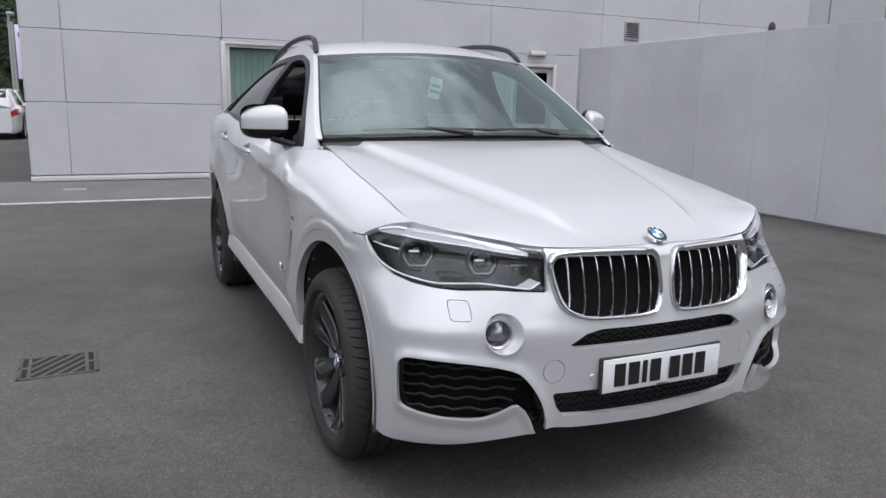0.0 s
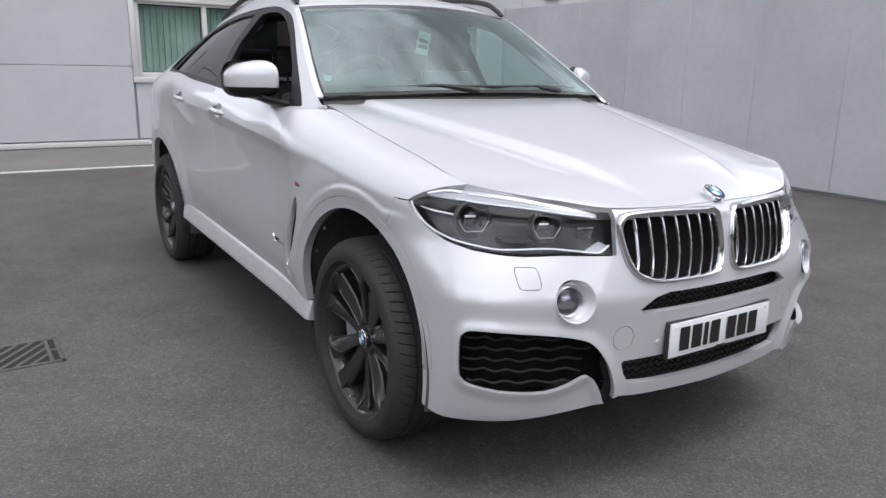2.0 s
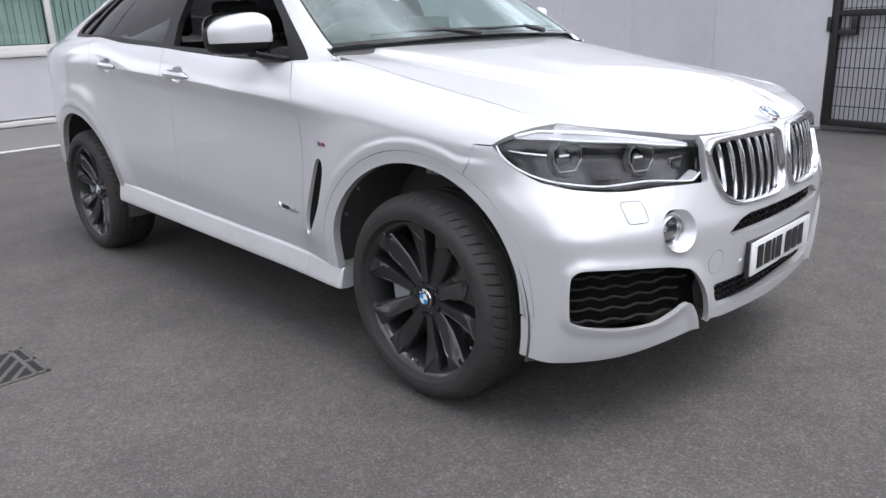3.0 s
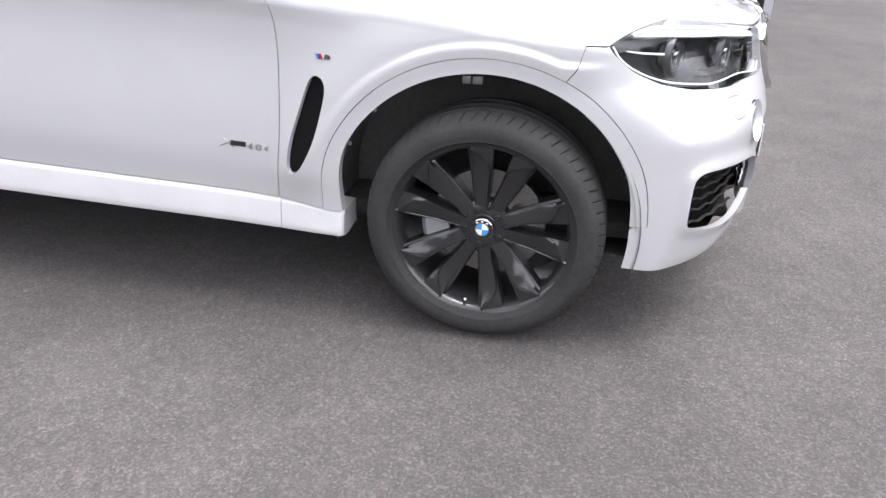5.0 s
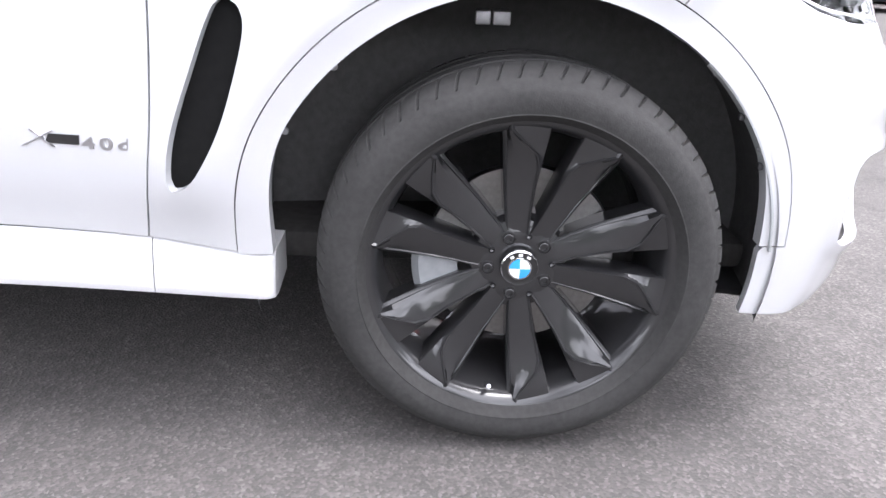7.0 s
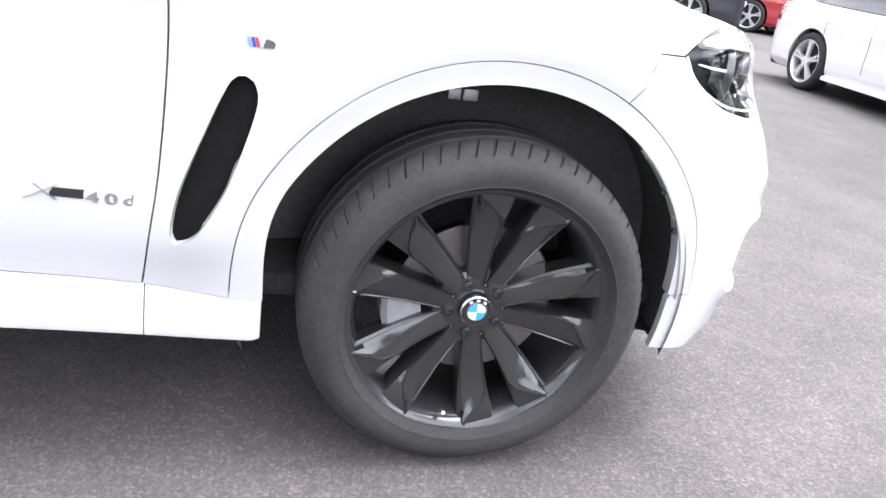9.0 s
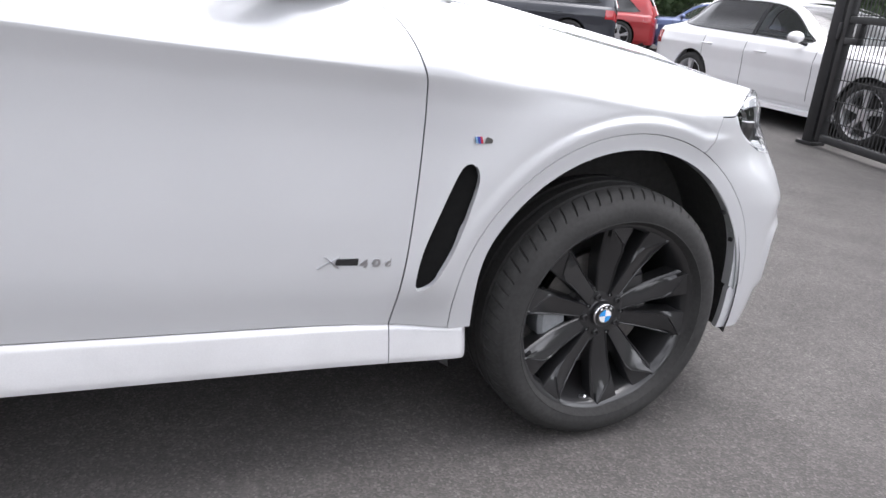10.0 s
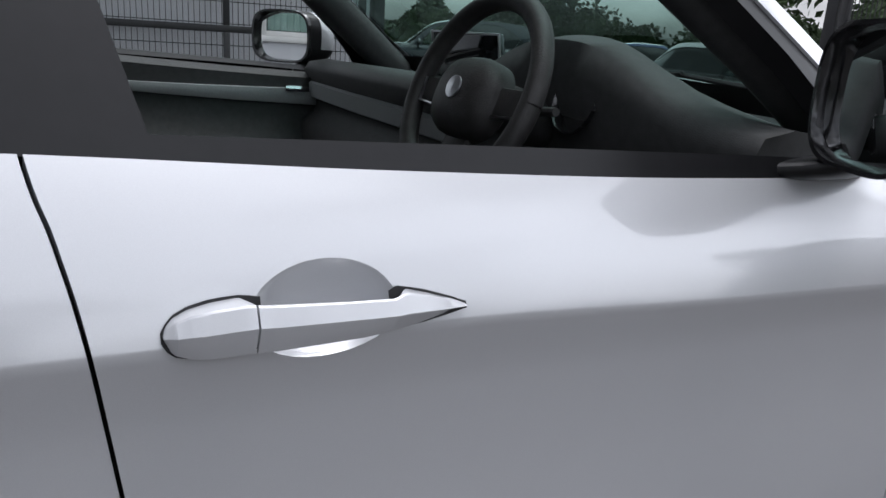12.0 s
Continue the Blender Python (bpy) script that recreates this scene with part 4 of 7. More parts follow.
        for name, poly, y0, y1, cy, cz in (("front_door", front_door, 0.5, 1.82, 1.55, 1.074), ("rear_door", rear_door, 1.6, 2.66, 2.36, 1.106)):
            door = sheet_part(name, sheet(skin, rows_u(u_of(y0), u_of(y1), 0.011), VS, [within(poly, 0.0016), over_sill, trim_gap(ARCH_R, 0.44, 0.30), without(on_side(cup_loop(cy, cz, 1.0)), 0)], 0.02), PAINT, car, "painted door with a sharp crease at handle height", (side,))[0]
            handle_recess(door, side, cy, cz)
            door_handle(door, side, cy, cz)
        quarter = on_side(tail_gap + [(4.2, 1.4), (4.2, 0.2), (2.3, 0.2)])
        sheet_part("rear_quarter", sheet(skin, rows_u(u_of(2.35), UMAX, 0.016), VS, [within(quarter, 0.0015), over_sill, trim_gap(ARCH_R, 0.44, 0.30)], 0.016), PAINT, car, "", (side,))
        # side skirt in two lengths
        def skirt(y, t):
            top, low = sill(y) - 0.002, np.interp(y, [0.43, 0.81, 1.28, 1.87, 2.6], [0.284, 0.297, 0.310, 0.328, 0.350])
            prof = np.interp(t, [0, 0.05, 0.12, 0.5, 0.82, 0.93, 1.0], [0.943, 0.9495, 0.9515, 0.9600, 0.9660, 0.9630, 0.935])
            return np.stack([prof + 0.3 * PLAN(y), y, top + (low - top) * np.clip(t * 1.02, 0, 1)], 1)
        for a, b in ((0.434, 0.640), (0.642, 2.49)):
            bm = bmesh.new()
            rings = []
            for y in np.concatenate([[a, a + 0.003, a + 0.007, a + 0.013], np.linspace(a + 0.02, b, 8 if b < 1 else 50)]):
                face = skirt(np.full(14, y), np.linspace(0, 1, 14))
                pull = 0.014 * max(0.0, 1 - (y - a) / 0.020) ** 2 if a < 0.5 else 0.0
                rings.append([(side * (q[0] - pull), q[1], q[2]) for q in face] + [(side * 0.83, y, face[-1, 2] + 0.01), (side * 0.83, y, face[0, 2])])
            loft(bm, rings)
            part("side_skirt", bm, PAINT_SILL, car, "dusty painted side skirt")

    # lettering on the driver's and passenger's doors: an x, a dark bar and two figures and a letter
    for side in (-1, 1):
        out = lambda y, z: float(at_side(np.array([y]), np.array([z]))[0])
        bm = bmesh.new()
        for (y0, z0), (y1, z1), w in (((0.822, 0.556), (0.772, 0.582), 0.0035), ((0.806, 0.583), (0.774, 0.555), 0.0045)):
            loft(bm, [[(side * (out(y, z) + o), y + dy, z) for o, dy in ((-0.002, -w), (0.004, -w * 0.4), (0.004, w * 0.4), (-0.002, w))] for y, z in ((y0, z0), (y1, z1))])
        part("badge_cross", bm, SATIN, car, "satin silver crossed badge")
        bm = bmesh.new()
        loft(bm, [[(side * (out(y, z) + o), y, z) for y, z in ((0.786, 0.562), (0.732, 0.560), (0.730, 0.576), (0.778, 0.577))] for o in (-0.003, 0.003)])
        part("badge_bar", bm, GLOSS, car)
        for k, letter in enumerate("40d" if side < 0 else "d04"):
            text = bpy.data.curves.new("badge_character", "FONT")
            text.body, text.size, text.extrude, text.offset = letter, 0.027, 0.0025, 0.0009
            figure = new("badge_character", text)
            figure.data.materials.append(SATIN)
            y_mid = 0.727 - 0.029 * k - 0.012
            turn = math.degrees(math.atan2(out(y_mid - 0.02, 0.566) - out(y_mid + 0.02, 0.566), 0.04))
            tip = math.degrees(math.atan2(out(y_mid, 0.580) - out(y_mid, 0.555), 0.025))
            s0 = out(0.727 - 0.029 * k if side < 0 else 0.705 - 0.029 * k, 0.5545) + 0.0012
            figure.matrix_world = Matrix.Translation((side * s0, 0.727 - 0.029 * k - (0 if side < 0 else 0.022), 0.5545)) @ pose(0, 0, 0, 90 - tip, 0, -90 + turn if side < 0 else 90 - turn) @ Matrix.Diagonal((1.5, 1, 1, 1))
            figure.parent = car

    # bonnet with its roundel
    edge_gap = lambda p, u, v: np.minimum(np.minimum(0.7975 - np.abs(u), v - 0.003), 0.985 - v)
    got = sheet(hood, np.linspace(-0.80, 0.80, 130), np.concatenate([np.linspace(0, 0.25, 26), np.linspace(0.25, 1, 56)[1:]]), [edge_gap], 0.02)
    bonnet = sheet_part("bonnet", got, PAINT, car, "", (1,))[0]
    roundel(bonnet, Matrix.Translation((0, -0.718, 0.930)) @ facing_up((0, -0.50, 0.87)), 0.037)

    # windscreen, roof, rear window
    screen = lambda p, u, v: np.minimum(np.minimum(0.958 - np.abs(v), u - 0.590), 1.150 - u)
    frit = lambda p, u, v: np.minimum(np.minimum(0.968 - np.abs(v), u - 0.575), 1.182 - u)
    top = lambda p, u, v: np.minimum(u - 1.186, 2.50 - u)
    pillar = lambda p, u, v: np.minimum(np.minimum(np.abs(v) - 0.970, 1.186 - u), u - 0.570)
    glass = sheet_part("windscreen", sheet(roof, np.linspace(0.55, 1.25, 50), np.linspace(-1, 1, 60), [screen], 0.0), SCREEN, car, "green tinted windscreen reflecting cloud", (1,))[0]
    glass.visible_shadow = False
    sheet_part("windscreen_border", sheet(roof, np.linspace(0.55, 1.25, 60), np.linspace(-1, 1, 120), [frit, lambda p, u, v: -screen(p, u, v)], 0.006, -0.001), GLOSS, glass, "black printed glass border", (1,))
    sheet_part("roof", sheet(roof, np.linspace(1.16, 2.55, 80), np.linspace(-1, 1, 60), [top], 0.01), PAINT, car, "", (1,))
    sheet_part("windscreen_pillar", sheet(roof, np.linspace(0.50, 1.25, 60), np.linspace(0.95, 1, 12), [pillar], 0.01), PAINT, car, "", (-1, 1))
    rear = lambda p, u, v: np.minimum(np.minimum(0.93 - np.abs(v), u - 2.56), 3.50 - u)
    sheet_part("rear_window", sheet(roof, np.linspace(2.5, 3.6, 40), np.linspace(-1, 1, 40), [rear], 0.004), TINT, car, "dark tinted rear window", (1,))
    sheet_part("tailgate_frame", sheet(roof, np.linspace(2.45, 3.82, 50), np.linspace(-1, 1, 60), [lambda p, u, v: -rear(p, u, v), lambda p, u, v: u - 2.503], 0.01), PAINT, car, "", (1,))
    # tail
    def tail(q, z):
        end = skin(np.full(200, UMAX), np.linspace(0, 2, 200))
        s = np.interp(z, end[:, 2], end[:, 0])
        return np.stack([q * s, 3.72 + (0.20 - 0.25 * np.clip(z - 0.8, 0, 1)) * (1 - np.abs(q) ** 2.5), z], 1)
    zs, qs = np.linspace(0.28, 1.155, 50), np.linspace(-1, 1, 90)
    lamps = lambda p, u, v: np.minimum(np.minimum(np.abs(u) - 0.52, 0.05 - np.abs(v - 0.985)), 0.985 - np.abs(u))
    sheet_part("rear_bumper", sheet(tail, qs, zs, [lambda p, u, v: 0.698 - v], 0.01), PAINT, car, "", (1,))
    sheet_part("tailgate", sheet(tail, qs, zs, [lambda p, u, v: v - 0.702, lambda p, u, v: -lamps(p, u, v)], 0.01), PAINT, car, "", (1,))
    for side in (-1, 1):
        sheet_part("tail_lamp", sheet(tail, qs, zs, [lambda p, u, v: np.minimum(lamps(p, u, v) - 0.002, u * side)], 0.02, 0.004), REDLENS, car, "red tail lamp", (1,))

    # cabin sides with their windows
    def mid_z(p, poly, gap):
        return signed(poly, p[:, 1], p[:, 2]) - gap
    opening = rounded([(0.628, 1.140), (0.70, 1.137), (0.85, 1.125), (1.1, 1.136), (1.5, 1.160), (1.75, 1.178), (2.1, 1.203), (2.40, 1.230), (2.72, 1.250), (2.92, 1.258), (2.975, 1.290), (2.93, 1.375), (2.72, 1.488), (2.45, 1.545), (2.10, 1.580), (1.75, 1.592), (1.58, 1.592), (1.42, 1.585), (1.28, 1.563), (1.16, 1.532), (1.055, 1.470), (0.93, 1.378), (0.805, 1.287), (0.68, 1.195), (0.64, 1.160)], 3)
    front_pane = [(0.745, 1.153), (1.2, 1.177), (1.660, 1.200), (1.685, 1.30), (1.682, 1.42), (1.61, 1.558), (1.50, 1.564), (1.36, 1.556), (1.25, 1.532), (1.17, 1.500), (1.07, 1.443), (0.965, 1.368), (0.855, 1.285), (0.775, 1.205)]
    rear_pane = [(1.765, 1.212), (2.1, 1.233), (2.4, 1.254), (2.765, 1.270), (2.69, 1.390), (2.56, 1.496), (2.3, 1.540), (2.0, 1.562), (1.74, 1.566), (1.79, 1.40)]
    last_pane = [(2.810, 1.273), (2.90, 1.277), (2.94, 1.302), (2.90, 1.366), (2.74, 1.452), (2.645, 1.485), (2.74, 1.390)]
    panes = [np.array(front_pane), np.array(rear_pane), np.array(last_pane)]
    ys, ts = np.linspace(0.45, 3.65, 240), np.linspace(0, 1, 50)
    for side in (-1, 1):
        sheet_part("cabin_side", sheet(cabin, ys, ts, [lambda p, u, v: -mid_z(p, opening, 0), lambda p, u, v: u - 0.500], 0.014), PAINT, car, "", (side,))
        keeps = [lambda p, u, v: mid_z(p, opening, 0.001)] + [lambda p, u, v, q=q: -mid_z(p, q, 0) for q in panes]
        trim = sheet_part("window_trim", sheet(cabin, np.linspace(0.58, 3.05, 230), np.linspace(0, 1, 80), keeps, 0.03, -0.004), TRIM, car, "black window surround and pillars", (side,))[0]
        for q, name in zip(panes, ("front_window", "rear_window_glass", "quarter_window")):
            if name == "front_window" and side < 0:
                continue
            g = sheet_part(name, sheet(cabin, np.linspace(0.72, 3.0, 150), ts, [lambda p, u, v, q=q: mid_z(p, q, -0.004)], 0, -0.014), SIDEGLASS if name == "front_window" else TINT, trim, "", (side,))[0]
            g.visible_shadow = name != "front_window"
        bm = bmesh.new()
        pts = [(side * (float(ROOF_S(y)) - 0.018), y, float(ROOF_Z(y)) + 0.012 + 0.030 * min(1, (y - 1.20) / 0.10, (2.68 - y) / 0.2)) for y in np.concatenate([np.linspace(1.20, 1.34, 8), np.linspace(1.38, 2.4, 28), np.linspace(2.45, 2.68, 8)])]
        tube(bm, pts, [0.010] + [0.016] * (len(pts) - 2) + [0.008], 8, True, 0.9)
        part("roof_rail", bm, BLACK, car, "black roof rail")
        build_mirror(car, side)
    # cowl, wipers, washer jets
    bm = bmesh.new()
    rings = []
    for k in np.linspace(-1, 1, 40):
        c = 1 - k * k
        rings.append([(k * 0.80, 0.51 - 0.14 * c, 1.115 + 0.016 * c), (k * 0.81, 0.58 - 0.148 * c, 1.165 + 0.017 * c), (k * 0.81, 0.625 - 0.150 * c, 1.205 + 0.017 * c)])
    loft(bm, rings, False, False)
    part("cowl", bm, BLACK, car, "black plastic cowl under the windscreen")
    for x0, x1, x2 in ((-0.20, -0.62, 0.02), (0.34, 0.02, 0.62)):
        bm = bmesh.new()
        def on_screen(x, up):
            k = x / 0.78
            return (x, 0.61 - 0.152 * (1 - k * k) + up * 0.83, 1.209 + 0.018 * (1 - k * k) + up * 0.56)
        tube(bm, [on_screen(x1, -0.004), on_screen((x1 + x2) / 2, 0.006), on_screen(x2, -0.002)], 0.006, 6)
        tube(bm, [on_screen(x0 + 0.12, -0.03), on_screen(x0, -0.004), on_screen((x1 + x2) / 2, 0.014)], [0.014, 0.010, 0.006], 6)
        part("wiper", bm, BLACK, car, "black windscreen wiper")
    # shells that close the body: floor, arch liners, inner skin
    bm = bmesh.new()
    brick(bm, (-0.80, -0.45, 0.30), (0.80, 3.6, 0.36), 0.02)
    brick(bm, (-0.60, -0.70, 0.33), (0.60, -0.40, 0.37), 0.01)
    part("underbody", bm, UNDER, car)
    for y0 in (0.012, 2.933):
        for side in (-1, 1):
            bm = bmesh.new()
            rings = []
            for t in np.linspace(-0.25, math.pi + 0.25, 40):
                r = 0.468
                rings.append([(side * s, y0 + (r + dr) * math.cos(t), 0.365 + (r + dr) * math.sin(t)) for s, dr in ((0.935, 0.0), (0.90, 0.012), (0.62, 0.012), (0.60, -0.12), (0.58, -0.44))])
            loft(bm, rings, False, False)
            liner = part("wheel_arch_liner", bm, LINER, car, "black felt wheel arch liner")
            for t in (0.12, 0.5, 0.8, 2.3, 2.65, 3.0):
                bm = bmesh.new()
                revolve(bm, [(0.0001, 0.004), (0.006, 0.004), (0.007, 0.0)], 10, Matrix.Translation((side * 0.925, y0 + 0.455 * math.cos(t), 0.365 + 0.455 * math.sin(t))) @ pose(0, 0, 0, 0, 0, 0 if side < 0 else 180))
                part("liner_clip", bm, GALV, liner)
            if y0 < 1:
                # grey fixing flange along the front of the arch
                bm = bmesh.new()
                loft(bm, [[(side * s, y0 + r * math.cos(t), 0.365 + r * math.sin(t)) for s, r in ((0.938, 0.4535), (0.938 - w, 0.4500), (0.938 - w, 0.4545), (0.938, 0.4570))] for t, w in zip(np.linspace(2.25, 3.08, 24), np.interp(np.linspace(2.25, 3.08, 24), [2.25, 2.45, 3.08], [0.006, 0.024, 0.032]))])
                flange = part("arch_flange", bm, ALUMINIUM, liner, "grey fixing flange inside the arch")
                for t in (2.50, 2.72, 2.94):
                    bm = bmesh.new()
                    brick(bm, (-0.007, -0.007, -0.006), (0.007, 0.004, 0.006), 0.003, Matrix.Translation((side * 0.922, y0 + 0.447 * math.cos(t), 0.365 + 0.447 * math.sin(t))))
                    part("flange_clip", bm, BLACK, flange)
                bm = bmesh.new()
                brick(bm, (-0.02, -0.032, -0.012), (0.02, -0.002, 0.012), 0.003, Matrix.Translation((side * 0.775, 0.075, 0.765)))
                brick(bm, (-0.02, 0.002, -0.012), (0.02, 0.028, 0.012), 0.003, Matrix.Translation((side * 0.775, 0.075, 0.765)))
                part("ride_height_bracket", bm, GALV, liner, "small metal bracket")
    inner_ok = [lambda p, u, v: np.where(u > 5, np.minimum(np.hypot(p[:, 1] - 0.012, p[:, 2] - 0.365) - 0.47, np.hypot(p[:, 1] - 2.933, p[:, 2] - 0.365) - 0.47), 1.0), lambda p, u, v: 1.9 - v, lambda p, u, v: np.where((u < 7), 0.0, 1.0) + (u > 6.3) - 0.5, lambda p, u, v: p[:, 2] - 0.345]
    for side in (-1, 1):
        sheet_part("inner_shell", sheet(skin, rows_u(6.2, UMAX, 0.05), VS[::3], inner_ok, 0, -0.03), UNDER, car, "", (side,))
    # wheels with brakes
    wheel = build_wheel(car)
    wheel.matrix_world = Matrix.Translation((0, 0, WHEEL_Z))
    for x, y, turn in ((0, 2.933, 0), (-0.134, 0, 180), (-0.134, 2.933, 180)):
        w = copy_thing(wheel, Matrix.Translation((x, y, WHEEL_Z)) @ pose(0, 0, 0, 0, 0, turn))
        w.parent = car
    for y in (0.0, 2.933):
        for side in (-1, 1):
            m = Matrix.Translation((0, y, WHEEL_Z)) @ pose(0, 0, 0, 0, 0, 0 if side < 0 else 180)
            bm = bmesh.new()
            revolve(bm, [(0.0001, 0.885), (0.095, 0.885), (0.098, 0.862), (0.172, 0.862), (0.174, 0.858), (0.174, 0.838), (0.172, 0.834), (0.09, 0.834)], 64, m)
            part("brake_disc", bm, STEEL, car, "grey steel brake disc")
            bm = bmesh.new()
            rings = []
            for t in np.linspace(2.92, 3.42, 10):
                rings.append([m @ Vector((-o, -r * math.cos(t), r * math.sin(t))) for r, o in ((0.115, 0.895), (0.185, 0.905), (0.198, 0.895), (0.198, 0.80), (0.115, 0.80))])
            loft(bm, rings)
            part("brake_caliper", bm, CALIPER, car, "grey brake caliper")
    build_plate(car)
    build_interior(car)
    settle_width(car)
    return car


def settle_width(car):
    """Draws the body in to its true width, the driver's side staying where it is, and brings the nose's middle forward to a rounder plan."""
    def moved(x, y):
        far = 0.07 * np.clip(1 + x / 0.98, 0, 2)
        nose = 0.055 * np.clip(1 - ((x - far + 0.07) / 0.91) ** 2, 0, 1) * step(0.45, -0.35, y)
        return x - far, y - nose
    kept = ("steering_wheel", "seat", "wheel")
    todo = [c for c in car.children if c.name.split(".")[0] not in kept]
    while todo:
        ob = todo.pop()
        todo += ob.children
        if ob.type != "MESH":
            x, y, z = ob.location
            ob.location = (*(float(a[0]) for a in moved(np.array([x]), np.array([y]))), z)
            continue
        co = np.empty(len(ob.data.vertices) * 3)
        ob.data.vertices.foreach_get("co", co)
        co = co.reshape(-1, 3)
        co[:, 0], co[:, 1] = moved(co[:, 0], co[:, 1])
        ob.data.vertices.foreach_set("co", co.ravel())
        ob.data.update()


def facing_up(n):
    """A turn that lays the x y plane square to n (no x part), its y axis running back."""
    z = Vector(n).normalized()
    if z.z < 0:
        z = -z
    x = Vector((1, 0, 0))
    y = z.cross(x)
    return Matrix((x, y, z)).transposed().to_4x4()


def roundel(parent, m, r):
    """A small domed disc: silver rim, black ring, blue and white quarters."""
    bm = bmesh.new()
    n = 40
    rings = [(r, -0.004, 0), (r, 0.004, 0), (r * 0.93, 0.0065, 0), (r * 0.90, 0.006, 1), (r * 0.62, 0.007, 1), (r * 0.58, 0.0075, 0), (r * 0.55, 0.0078, 2)]
    rows = [[bm.verts.new((a * math.cos(2 * math.pi * k / n), a * math.sin(2 * math.pi * k / n), z)) for k in range(n)] for a, z, _ in rings]
    for (ra, rb), (_, _, idx) in zip(zip(rows, rows[1:]), rings[1:]):
        for k in range(n):
            bm.faces.new((ra[k], ra[(k + 1) % n], rb[(k + 1) % n], rb[k])).material_index = min(idx, 1)
    mid = bm.verts.new((0, 0, 0.0085))
    for k in range(n):
        bm.faces.new((rows[-1][k], rows[-1][(k + 1) % n], mid)).material_index = 2 if (k // (n // 4)) % 2 else 3
    for r0 in (r * 0.76,):                               # four plain bars stand for the mark's writing
        for t in (math.radians(55), math.radians(90), math.radians(125)):
            mm = pose(r0 * math.cos(t), r0 * math.sin(t), 0.0072, 0, 0, math.degrees(t) - 90)
            made = brick(bm, (-r * 0.10, -r * 0.07, -0.0003), (r * 0.10, r * 0.07, 0.0006), 0, mm)
            for f in {f for v in made for f in v.link_faces}:
                f.material_index = 3
    bm.transform(m)
    return part("roundel", bm, [CHROME, INK, BLUE, WHITE], parent, "round blue and white enamel emblem")


def at_side(y, z):
    """The distance out of the body side at given places along it and heights."""
    y, z = np.asarray(y, float), np.asarray(z, float)
    lo, hi = np.zeros(len(y)), np.full(len(y), 2.0)
    for _ in range(24):
        mid = (lo + hi) / 2
        low = skin(u_of(y), mid)[:, 2] < z
        lo, hi = np.where(low, mid, lo), np.where(low, hi, mid)
    return skin(u_of(y), (lo + hi) / 2)[:, 0]


def cup_loop(cy, cz, k, n=72):
    t = np.linspace(0, 2 * math.pi, n, endpoint=False)
    return [(cy + 0.059 * k * math.cos(a), cz + 0.037 * k * math.sin(a)) for a in t]


def handle_recess(door, side, cy, cz):
    """The smooth finger bowl behind a door handle."""
    bm = bmesh.new()
    rings = []
    for k, depth in ((1.006, 0.0), (0.985, 0.0012), (0.96, 0.0040), (0.92, 0.0075), (0.85, 0.0115), (0.74, 0.0155), (0.6, 0.0190), (0.4, 0.0220), (0.2, 0.0235), (0.02, 0.024)):
        loop = np.array(cup_loop(cy, cz, k))
        s = at_side(loop[:, 0], loop[:, 1])
        flat = at_side(np.array([cy]), np.array([cz - 0.03]))[0]
        s = s + (flat - s) * min(1.0, depth / 0.02) - depth
        rings.append([(side * a, y, z) for a, (y, z) in zip(s, loop)])
    loft(bm, rings, True, False)
    bm.faces.new(list(bm.verts)[-72:])
    part("handle_recess", bm, PAINT, door, "", 60)


